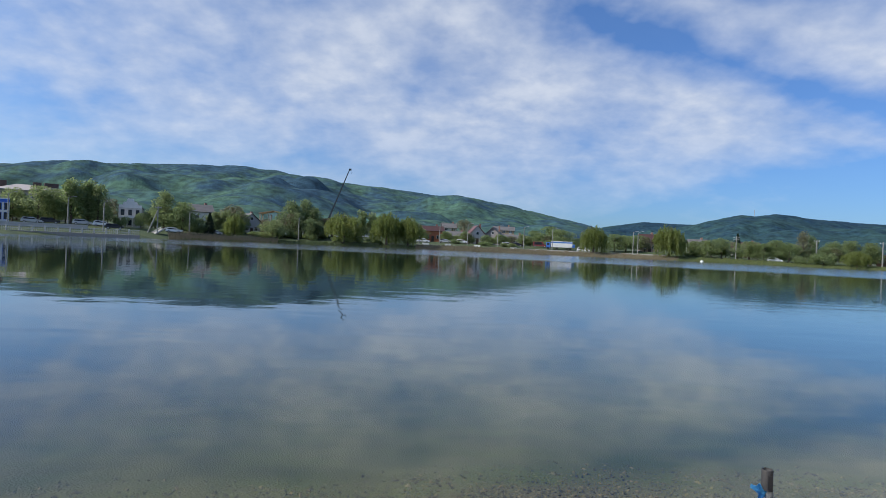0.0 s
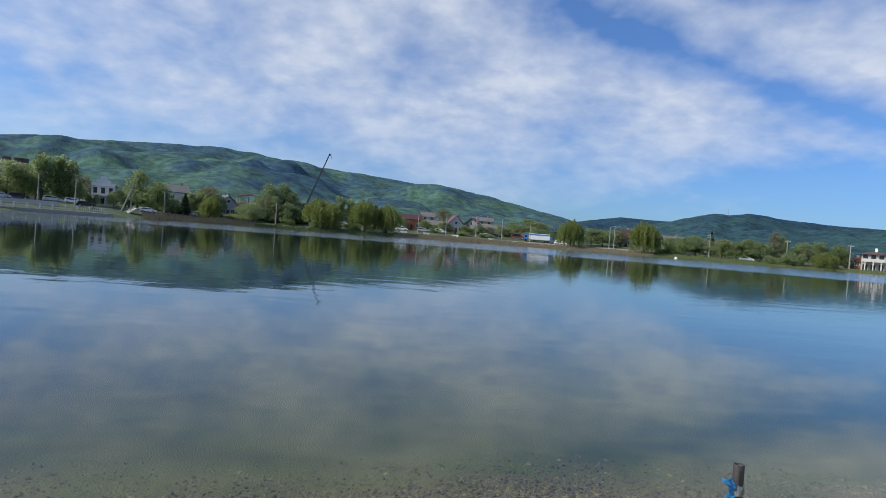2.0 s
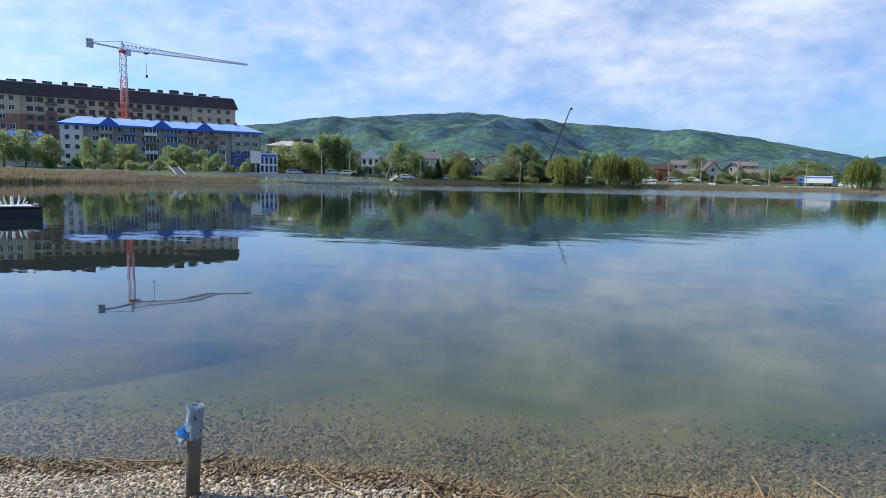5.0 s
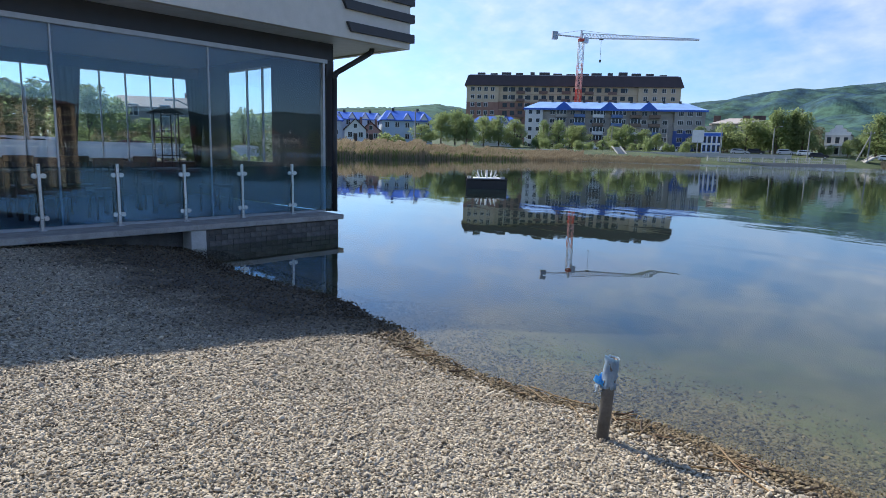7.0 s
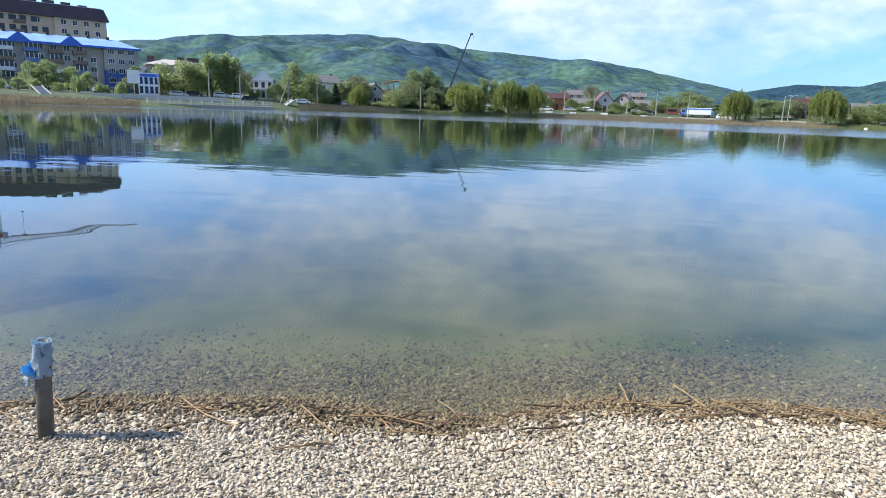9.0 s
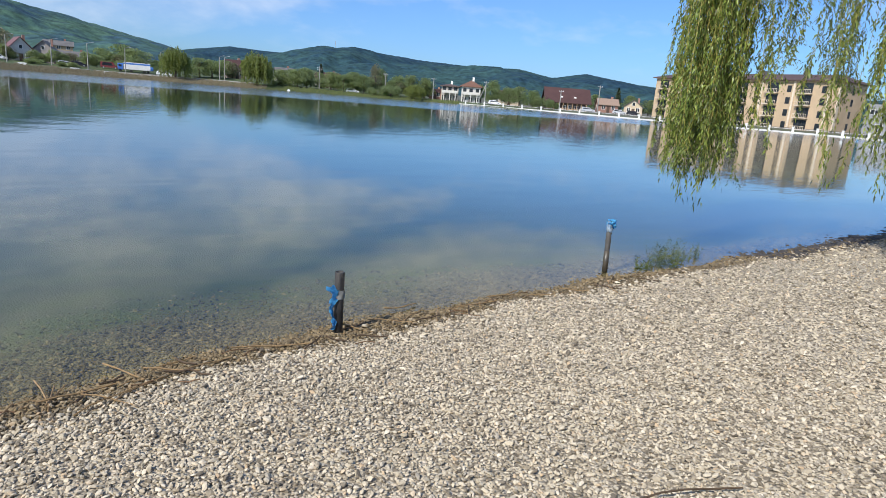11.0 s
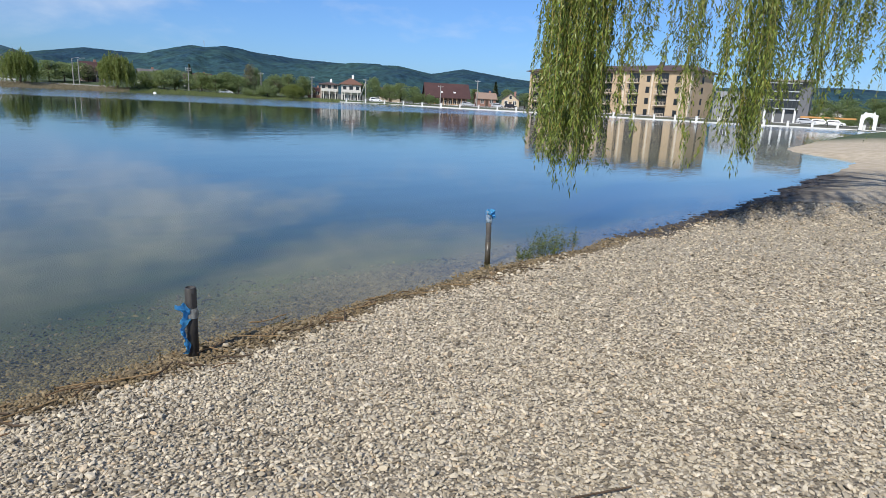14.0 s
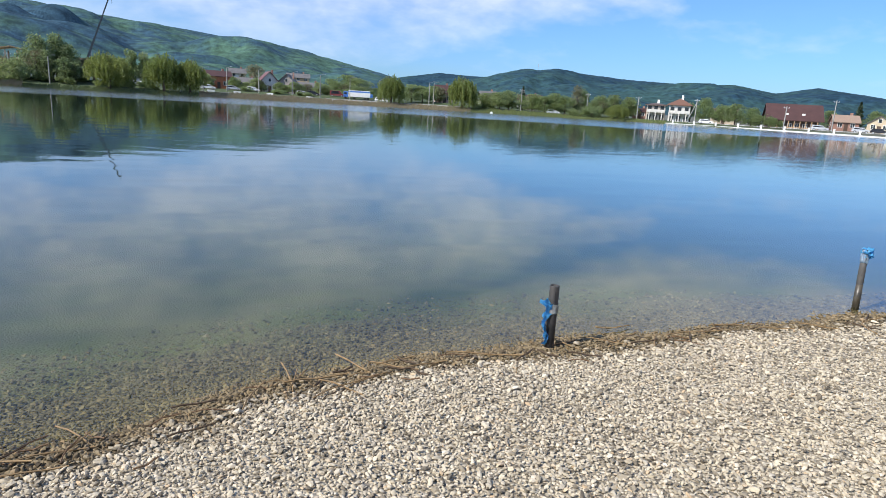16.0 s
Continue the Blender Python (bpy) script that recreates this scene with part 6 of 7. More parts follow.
# ---- right bank ----
def villa(az, d, w, label, wall, roof_mat, h=5.6, roof_h=1.8, porch=True, turn=0):
    p = polar(az, d)
    t, _ = block("villa", label, "house", facing(az, d, float(ground_z(p.x, p.y)) - 0.3, turn), w, 8, h, wall)
    part("roof", hip(B(), -w / 2, w / 2, 0, 8, h, roof_h, 0.7), roof_mat, t)
    part("chimney", box(B(), 0.2, 0.9, 3.4, 4.1, h + roof_h * 0.5, h + roof_h + 1.0), WHITE, t)
    n = max(3, int(w / 2))
    windows(t, spread(-w / 2, w / 2, n), [0.3, 3.2], 1.2, 1.7, 0, 0, DARK)
    if porch:
        part("balcony", box(B(), -w / 2 + 0.3, w / 2 - 0.3, -1.6, -0.01, 2.75, 3.0), OFF_WHITE, t)
        part("parapet", box(B(), -w / 2 + 0.3, w / 2 - 0.3, -1.62, -1.5, 3.0, 3.7), OFF_WHITE, t)
        for x in spread(-w / 2, w / 2, 3):
            part("porch_column", box(B(), x - 0.15, x + 0.15, -1.6, -1.3, 0, 2.75), OFF_WHITE, t)


villa(-37.1, 224, 6.0, "pinkish white villa with a balcony", paint("rosy_white", (0.42, 0.37, 0.32), 0.75), TILE_ROOF, 5.0, 1.0)
villa(-39.0, 222, 6.6, "white villa under a brown hipped roof", OFF_WHITE, paint("rusty_tile", (0.15, 0.075, 0.05), 0.8, vary=0.2), 5.4, 2.4)
gable_house(-35.8, 228, 4.5, 6, 2.4, 1.0, BRICK_BROWN, RED_ROOF, "low brick house beside the villas", 0, "x")


def barn():
    p = polar(-47.7, 212)
    t = thing("lakeside_lodge", "lodge with a vast brown-red roof over a timber gallery", "house", facing(-47.7, 212, float(ground_z(p.x, p.y)) - 0.5, 8))
    part("wall", box(B(), -6.6, 6.6, 1.0, 12, -1, 3.0), DARK_WOOD, t)
    part("gable", gable_end(B(), -7.2, 7.2, 0.5, 12, 3.0, 4.4, "x"), DARK_WOOD, t)
    roof = part("roof", gable(B(), -7.2, 7.2, 0.2, 12.4, 3.05, 4.5, 0.5, 0.2, "x"), RED_ROOF, t)
    for x in (-2.0, 2.4):
        part("skylight", box(B(), x - 0.4, x + 0.4, 1.8, 2.5, 4.5, 5.0), WHITE, roof)
    for x in spread(-6.8, 6.8, 9):
        part("gallery_post", box(B(), x - 0.1, x + 0.1, -0.2, 0.0, 0, 2.75), paint("pale_timber", (0.42, 0.28, 0.16), 0.7), t)
    part("gallery_rail", box(B(), -6.8, 6.8, -0.25, -0.12, 0.8, 1.0), paint("pale_timber", (0.42, 0.28, 0.16), 0.7), t)
    windows(t, spread(-6, 6, 6), [0.6], 1.2, 1.5, 1.0, 1)


barn()
gable_house(-51.2, 222, 6.5, 7, 2.6, 1.9, BRICK_BROWN, paint("tan_roof_tile", (0.27, 0.19, 0.14), 0.7), "small brick house with a tan roof", 10, "x")
gable_house(-53.3, 224, 6, 7, 2.6, 2.2, BRICK_YELLOW, GREY_ROOF, "yellowish brick house with a grey steep roof", 0, "y")
gable_house(-42.5, 236, 8, 7, 2.8, 2.2, paint("tan_render", (0.42, 0.35, 0.26), 0.8), TILE_ROOF, "tan house among garden trees", 0, "x")
for az, d, c in ((-49.5, 204, "silver"), (-52.2, 204, "silver"), (-53.4, 203, "black"), (-41.2, 214, "white"), (-78.2, 178, "white"), (-77.2, 176, "silver"), (-79.2, 180, "white")):
    car(az, d, c, random.uniform(-10, 10))


def quay():
    pts = [(-38.0, 206), (-42, 203), (-46, 196), (-50, 187), (-54, 179), (-60, 166), (-66, 157), (-70, 153), (-75, 156), (-81, 160), (-88, 156)]
    wallmat = paint("white_quay", (0.56, 0.56, 0.54), 0.8, vary=0.12, scale=0.5)
    t = thing("quay_wall", "white quay wall with square posts and low rails", "quay")
    w = long_wall("wall", "", pts, -0.6, 0.90, 1.4, wallmat)
    w.parent = t
    for k in ("category", "kind"):
        del w[k]
    azs = np.arange(-38.6, -88, -1.7)
    prev = None
    for az in azs:
        d = float(np.interp(-az, [-a for a, _ in pts], [q for _, q in pts]))
        p = polar(float(az), d)
        b = part("post", box(box(B(), -0.24, 0.24, -0.24, 0.24, 0.29, 1.28), -0.30, 0.30, -0.30, 0.30, 1.281, 1.40), wallmat, t)
        b.matrix_basis = pose(p.x, p.y, 0, 0, 0, float(az))
        if prev is not None:
            part("rail", beam(B(), prev + Vector((0, 0, 0.9)), p + Vector((0, 0, 0.9)), 0.05), WHITE, t)
        prev = p


quay()


def hotel():
    W, H = 52.0, 11.6
    t = thing("hotel", "beige four-storey hotel with balconies and a dark hipped roof", "building", facing(-61.07, 185, 0.6, -34.0))
    part("wall", box(B(), -W / 2, W / 2, 0, 13, -1, H), BEIGE, t)
    part("roof", hip(B(), -W / 2, W / 2, 0, 13, H, 2.0, 0.9, 4), paint("dark_hotel_roof", (0.09, 0.055, 0.045), 0.6, vary=0.2), t)
    part("base_course", box(B(), -W / 2 - 0.05, W / 2 + 0.05, -0.05, 13.05, -1, 0.5), paint("stone_base", (0.25, 0.21, 0.17), 0.8), t)
    cream = paint("cream_pilaster", (0.56, 0.47, 0.36), 0.75)
    xs = spread(-W / 2 + 1, W / 2 - 1, 12)
    for i, x in enumerate(xs):
        if i % 2 == 0:
            for z in (0.2, 3.1, 6.0, 8.8):
                # dark windows, widened to put in the shade of the balcony recesses
                put_window(t, Matrix.Translation((x, 0, z + 0.05)), 3.0, 2.25, 2, DARK)
                b = part("balcony", box(B(), x - 1.7, x + 1.7, -1.2, -0.01, z - 0.25, z - 0.08), cream, t)
                part("handrail", box(B(), x - 1.7, x + 1.7, -1.2, -1.12, z + 0.75, z + 0.83), cream, b)
                for k in range(9):
                    part("baluster", box(B(), x - 1.66 + 0.41 * k, x - 1.6 + 0.41 * k, -1.19, -1.13, z - 0.08, z + 0.75), cream, b)
        else:
            windows(t, (x,), (0.3, 3.2, 6.1, 8.9), 1.1, 1.6, 0, 0, DARK)
            part("pilaster", box(B(), x + 1.0, x + 1.5, -0.25, -0.01, 0.5, H), cream, t)
    side = pose(W / 2, 6.5, 0, 0, 0, 90)
    windows(t, (0.5,), (0.8, 3.6, 6.4, 9.0), 1.0, 1.6, 0, 0, DARK, turn=side)
    part("end_pilaster", box(B(), W / 2 + 0.01, W / 2 + 0.3, 0.2, 1.2, 0.5, H), cream, t)
    part("end_band", box(B(), W / 2 + 0.01, W / 2 + 0.15, 1.3, 12.8, H - 0.8, H - 0.3), cream, t)
    for x in (-10, 3, 14):
        part("chimney", box(B(), x, x + 1.0, 5.6, 6.6, H + 1.4, H + 2.8), GREY_ROOF, t)


def modern_building():
    t = thing("office_building", "grey modern building with a glazed rounded corner and columns", "building", facing(-73.7, 186, 0.8, -6))
    part("wall", box(B(), -11.5, 1.0, 2, 13, -1, 7.5), paint("pale_grey_cladding", (0.25, 0.26, 0.275), 0.6, vary=0.06), t)
    part("tower", box(B(), 1.0, 11.5, 1.5, 13, -1, 10.4), paint("mid_grey_cladding", (0.11, 0.115, 0.125), 0.6, vary=0.06), t)
    part("glass_front", box(B(), 1.4, 9.0, 0.4, 1.49, 3.6, 9.8), WINDOW_GLASS, t)
    for z in (3.4, 5.6, 7.7, 9.8):
        part("floor_band", box(B(), 1.2, 9.2, 0.2, 1.49, z, z + 0.28), GREY_METAL, t)
    for x in spread(1.3, 9.1, 8):
        part("mullion", box(B(), x - 0.05, x + 0.05, 0.36, 0.399, 3.75, 9.8), DARK, t)
    for x in (1.6, 3.8, 6.0, 8.6):
        part("column", bar(B(), (x, 0.6, -0.5), (x, 0.6, 3.4), 0.28, sides=10), WHITE, t)
    part("flat_roof", box(B(), 0.6, 11.9, 0.0, 13.3, 10.41, 10.8), GREY_WALL, t)
    windows(t, (-9.5, -6.4, -3.4), (5.0,), 2.0, 1.2, 2.0, 1)
    windows(t, (-8.0, -4.0), (0.3,), 1.6, 2.4, 2.0, 1)


def low_hall(az, d, w, h, label):
    p = polar(az, d)
    t, _ = block("hall", label, "building", facing(az, d, float(ground_z(p.x, p.y))), w, 9, h, GREY_WALL)
    part("roof", hip(B(), -w / 2, w / 2, 0, 9, h, 1.2, 0.4, 4), GREY_ROOF, t)
    windows(t, spread(-w / 2, w / 2, 5), [1.0], 1.4, 1.4, 0, 1)


def arch():
    p = polar(-81.3, 158)
    t = thing("gate_arch", "white plastered garden arch with scrolled shoulders", "arch", facing(-81.3, 158, 0.29, 0))
    t.scale = (0.72, 0.72, 0.85)
    bm = B()
    W, H, r = 2.1, 4.3, 1.15
    outer = [(-W, 0), (-W, 3.6), (-1.5, 3.7), (-1.2, 4.3), (-0.5, 4.1), (0.5, 4.1), (1.2, 4.3), (1.5, 3.7), (W, 3.6), (W, 0), (r, 0), (r, 2.0)]
    arcp = [(r * math.cos(math.pi * i / 10), 2.0 + r * math.sin(math.pi * i / 10)) for i in range(1, 10)]
    prof = outer + arcp + [(-r, 2.0), (-r, 0)]
    a, b = [bm.verts.new((x, 0, z)) for x, z in prof], [bm.verts.new((x, 0.6, z)) for x, z in prof]
    bm.faces.new(a)
    bm.faces.new(b[::-1])
    for i in range(len(prof)):
        j = (i + 1) % len(prof)
        bm.faces.new((a[i], b[i], b[j], a[j]))
    bmesh.ops.recalc_face_normals(bm, faces=bm.faces)
    part("arch", bm, WHITE, t)


hotel()
modern_building()
low_hall(-78.6, 226, 14, 3.6, "low grey hall behind parked cars")
arch()
long_wall("kiosk_awning", "long yellow-red low roof edge behind the quay", [(-76.8, 186), (-80.5, 186)], 2.3, 0.4, 3.0, paint("awning", (0.5, 0.25, 0.08), 0.7))


# ---- things on the water ----
def fountain():
    t = thing("floating_fountain", "black floating fountain pontoon with a ring of nozzles", "fountain", pose(-22.3, 15.3, -0.07, 0, 0, 56))
    black = paint("black_pontoon", (0.015, 0.016, 0.018), 0.5)
    part("pontoon", box(B(), -0.88, 0.88, -0.70, 0.70, -0.15, 0.44, 0.04), black, t)
    part("rim", box(box(B(), -0.92, 0.92, -0.74, -0.66, 0.441, 0.49), -0.92, 0.92, 0.66, 0.74, 0.441, 0.49), black, t)
    part("nozzle_plate", box(B(), -0.6, 0.6, -0.5, 0.5, 0.441, 0.52, 0.03), WHITE, t)
    for i in range(12):
        a = 2 * math.pi * i / 12
        part("nozzle", bar(B(), (0.34 * math.cos(a), 0.30 * math.sin(a), 0.52), (0.48 * math.cos(a), 0.42 * math.sin(a), 0.64 + 0.1 * (i % 3)), 0.024, 0.016), WHITE, t)
    part("centre_jet", bar(B(), (0, 0, 0.52), (0, 0, 0.84), 0.05, 0.04), WHITE, t)
    for x in (-0.75, 0.7):
        part("lamp", bar(B(), (x, -0.2, 0.44), (x, -0.2, 0.58), 0.09), GREY_METAL, t)


fountain()
buoy = part("buoy", bar(bar(B(), (0, 0, -0.2), (0, 0, 0.3), 0.5, 0.4), (0, 0, 0.3), (0, 0, 0.55), 0.4, 0.1), WHITE)
buoy.matrix_world = facing(-22.9, 194)
tagged(buoy, "small white buoy floating near the bank", "buoy")
mast = thing("radio_mast", "slim lattice mast on the hilltop", "mast", facing(-26.7, 1690, 100))
part("mast", beam(B(), (0, 0, 0), (0, 0, 22), 1.2), GREY_METAL, mast)

# ---- beyond the pavilion ----
long_wall("wall_barrier", "white concrete road barrier beyond the pavilion", [(100, 43.5), (92, 44), (84, 46), (76, 58)], 0.6, 1.0, 0.3, WHITE)
for az, d, c in ((93.6, 50, "silver"), (91.4, 50, "white"), (85.0, 50, "black"), (81.6, 52, "white"), (96.0, 50, "black")):
    car(az, d, c, random.uniform(-4, 4))
street_lamp(93.2, 47, 4.6, True)
street_lamp(81.4, 50, 4.2, True)
gable_house(83.3, 84, 10.5, 9, 5.0, 1.3, GREY_WALL, paint("brown_sheet", (0.20, 0.13, 0.11), 0.6), "long building with a brown-red roof beyond the road", -4, "x", 2)


# ---- the posts on the waterline ----
def lathe(bm, prof, n=20):
    """Turn a closed outline of (radius, z) round the z axis."""
    rings = [[bm.verts.new((r * math.cos(2 * math.pi * i / n), r * math.sin(2 * math.pi * i / n), z)) for i in range(n)] for r, z in prof]
    for a, b in zip(rings, rings[1:] + rings[:1]):
        for i in range(n):
            bm.faces.new((a[i], a[(i + 1) % n], b[(i + 1) % n], b[i]))
    bmesh.ops.recalc_face_normals(bm, faces=bm.faces)
    return bm


def film_material(name, colour, trans=0.3, colour2=None):
    if name in MATS:
        return MATS[name]
    m = paint(name, colour, 0.35, vary=0.2, scale=14.0, bump=0.6, bump_scale=60, colour2=colour2)
    t = m.node_tree
    b = t.nodes["Principled BSDF"]
    tr = t.nodes.new("ShaderNodeBsdfTranslucent")
    tr.inputs[0].default_value = (*colour, 1)
    mx = node(t, "ShaderNodeMixShader")
    mx.inputs[0].default_value = trans
    t.links.new(b.outputs[0], mx.inputs[1])
    t.links.new(tr.outputs[0], mx.inputs[2])
    t.links.new(mx.outputs[0], t.nodes["Material Output"].inputs[0])
    return m


def crumple(bm, seed, amount, scale=18.0):
    for v in bm.verts:
        d = noise.noise_vector(v.co * scale + Vector((seed, 0, seed)))
        v.co += d * amount + noise.noise_vector(v.co * scale * 3.1 + Vector((0, seed, 0))) * amount * 0.5
    return bm


BLUE_FILM, PALE_FILM, CLEAR_FILM = film_material("blue_film", (0.13, 0.50, 0.92), 0.5), film_material("pale_blue_film", (0.26, 0.50, 0.74), colour2=(0.84, 0.89, 0.92)), film_material("clear_tape", (0.45, 0.47, 0.46))
IRON = paint("dark_pipe", (0.03, 0.03, 0.031), 0.6, 0.0, vary=0.35, scale=9.0, bump=0.25, bump_scale=70, colour2=(0.055, 0.05, 0.046))
GREY_PIPE = paint("grey_pipe", (0.085, 0.08, 0.074), 0.6, 0.1, vary=0.35, scale=9.0, bump=0.25, bump_scale=70)


def sleeve(r, z0, z1, seed, amount, mat, parent, name, label):
    bm = B()
    n, k = 26, 12
    rows = [[bm.verts.new((math.cos(2 * math.pi * i / n) * r, math.sin(2 * math.pi * i / n) * r, z0 + (z1 - z0) * j / (k - 1))) for i in range(n)] for j in range(k)]
    for a, b in zip(rows, rows[1:]):
        for i in range(n):
            bm.faces.new((a[i], a[(i + 1) % n], b[(i + 1) % n], b[i]))
    crumple(bm, seed, amount, 30.0)
    bmesh.ops.solidify(bm, geom=bm.faces[:], thickness=-0.0015)
    return part(name, bm, mat, parent, label, True)


def pipe_post(x, y, top, r, mat, label, lean=(0, 0), low=-0.25):
    t = thing("pipe_post", label, "post", pose(x, y, 0, lean[0], lean[1], 0), "waterline posts")
    part("pipe", lathe(B(), [(r, low), (r, top - 0.004), (r - 0.002, top), (r - 0.007, top), (r - 0.007, low)], 24), mat, t, "", True)
    return t


p1 = pipe_post(-2.11, 2.04, 0.525, 0.032, GREY_PIPE, "grey metal pipe post topped with crumpled blue plastic film", (-2.1, 2.1))
sleeve(0.036, 0.365, 0.532, 2.0, 0.014, PALE_FILM, p1, "plastic_wrap", "crumpled pale blue plastic wrapped round the top")
bm = B()
bmesh.ops.create_icosphere(bm, subdivisions=4, radius=0.027, matrix=Matrix.Translation((-0.040, -0.026, 0.40)) @ Matrix.Diagonal((1.1, 0.8, 1.0, 1)))
part("plastic_knot", crumple(bm, 5.0, 0.026, 34.0), BLUE_FILM, p1, "knot of bright blue plastic film", True)
bm = B()
bmesh.ops.create_icosphere(bm, subdivisions=3, radius=0.020, matrix=Matrix.Translation((-0.052, -0.030, 0.35)) @ Matrix.Diagonal((0.8, 0.5, 1.2, 1)))
part("plastic_tail", crumple(bm, 8.0, 0.018, 40.0), PALE_FILM, p1, "pale tail of the film", True)

p2 = pipe_post(2.10, 3.365, 0.428, 0.031, IRON, "black metal pipe post with a hanging blue plastic strip")
part("notch", box(B(), -0.012, 0.012, -0.034, -0.029, 0.33, 0.40), DARK, p2)
sleeve(0.035, 0.25, 0.315, 4.0, 0.006, CLEAR_FILM, p2, "tape_band", "band of clear tape")
bm = B()
rows = []
for j in range(26):
    f = j / 25
    w = 0.030 + 0.016 * math.sin(f * 7) + (0.026 if f < 0.15 else 0)
    z = 0.345 - 0.29 * f
    cx = -0.050 + 0.012 * math.sin(f * 9) - (0.018 if f < 0.12 else 0)
    rows.append([bm.verts.new((cx - w / 2 + w * i / 4, -0.022 + 0.010 * math.sin(i * 2.1 + j), z)) for i in range(5)])
for a, b in zip(rows, rows[1:]):
    for i in range(4):
        bm.faces.new((a[i], a[i + 1], b[i + 1], b[i]))
crumple(bm, 3.0, 0.012, 40.0)
bmesh.ops.solidify(bm, geom=bm.faces[:], thickness=0.004)
part("plastic_strip", bm, BLUE_FILM, p2, "torn bright blue plastic strip", True)

p3 = pipe_post(5.24, 3.745, 0.50, 0.026, GREY_PIPE, "grey pipe post in the shallows capped with blue plastic", (-1.1, -1.0))
part("wet_foot", lathe(B(), [(0.027, -0.05), (0.027, 0.20), (0.0262, 0.2), (0.0262, -0.05)], 20), paint("slimy_foot", (0.06, 0.05, 0.035), 0.4, vary=0.4, scale=12), p3, "dark wet lower end", True)
sleeve(0.030, 0.39, 0.505, 6.0, 0.008, PALE_FILM, p3, "plastic_wrap", "pale blue film round the top")
bm = B()
bmesh.ops.create_icosphere(bm, subdivisions=4, radius=0.040, matrix=Matrix.Translation((0.008, -0.01, 0.48)) @ Matrix.Diagonal((1.0, 0.9, 1.1, 1)))
part("plastic_cap", crumple(bm, 11.0, 0.028, 30.0), BLUE_FILM, p3, "crumpled bright blue plastic cap", True)


# ---- weeds, straw and driftwood ----
def weeds():
    rng = np.random.default_rng(3)
    mat = leaf_paint("waterside_weed", (0.06, 0.085, 0.02), (0.17, 0.20, 0.05), 0.3)
    for cx, cy, r, h, n in ((6.05, 3.62, 0.16, 0.30, 60), (5.72, 3.66, 0.07, 0.15, 22), (6.55, 3.72, 0.10, 0.24, 16), (6.8, 3.76, 0.08, 0.20, 10)):
        t = thing("water_weed", "tuft of green weeds at the edge of the water", "plant", pose(cx, cy, float(ground_z(cx, cy)) - 0.02), "shore weeds")
        for i in range(n):
            a, d = rng.random() * 6.28, r * math.sqrt(rng.random())
            x, y = math.cos(a) * d, math.sin(a) * d
            hh = h * (0.5 + 0.6 * rng.random())
            lx, ly = rng.normal() * 0.05, rng.normal() * 0.05
            v, f = [], []
            top = (x + lx, y + ly, hh)
            for k in range(3):
                b = 2.1 * k
                v.append((x + 0.0025 * math.cos(b), y + 0.0025 * math.sin(b), 0))
            v.append(top)
            f += [(0, 1, 3), (1, 2, 3), (2, 0, 3)]
            for k in range(9):
                q = 0.25 + 0.75 * k / 8
                px, py, pz = x + lx * q, y + ly * q, hh * q
                b = rng.random() * 6.28
                L = 0.035 * (1.2 - 0.5 * q)
                dx, dy = math.cos(b) * L, math.sin(b) * L
                s = len(v)
                v += [(px, py, pz), (px + dx * 0.5 - dy * 0.15, py + dy * 0.5 + dx * 0.15, pz + 0.012), (px + dx, py + dy, pz + 0.016), (px + dx * 0.5 + dy * 0.15, py + dy * 0.5 - dx * 0.15, pz + 0.006)]
                f.append((s, s + 1, s + 2, s + 3))
            raw_part("stalk", v, f, mat, t)


weeds()


def shore_y(x):
    return float(np.interp(x, SX, SY)) + 0.035 * math.sin(x * 2.1) + 0.018 * math.sin(x * 5.3 + 1)


def stalk_mesh(rng, length, r):
    bm = B()
    pts, p = [], Vector((-length / 2, 0, 0))
    bend = rng.normal() * 0.05
    for i in range(5):
        f = i / 4 - 0.5
        pts.append(Vector((f * length, bend * length * (f * f * 4 - 0.5), 0.004 * math.sin(i * 2 + bend * 20))))
    for a, b in zip(pts, pts[1:]):
        bar(bm, a, b, r, r * 0.9, 5)
    return bm


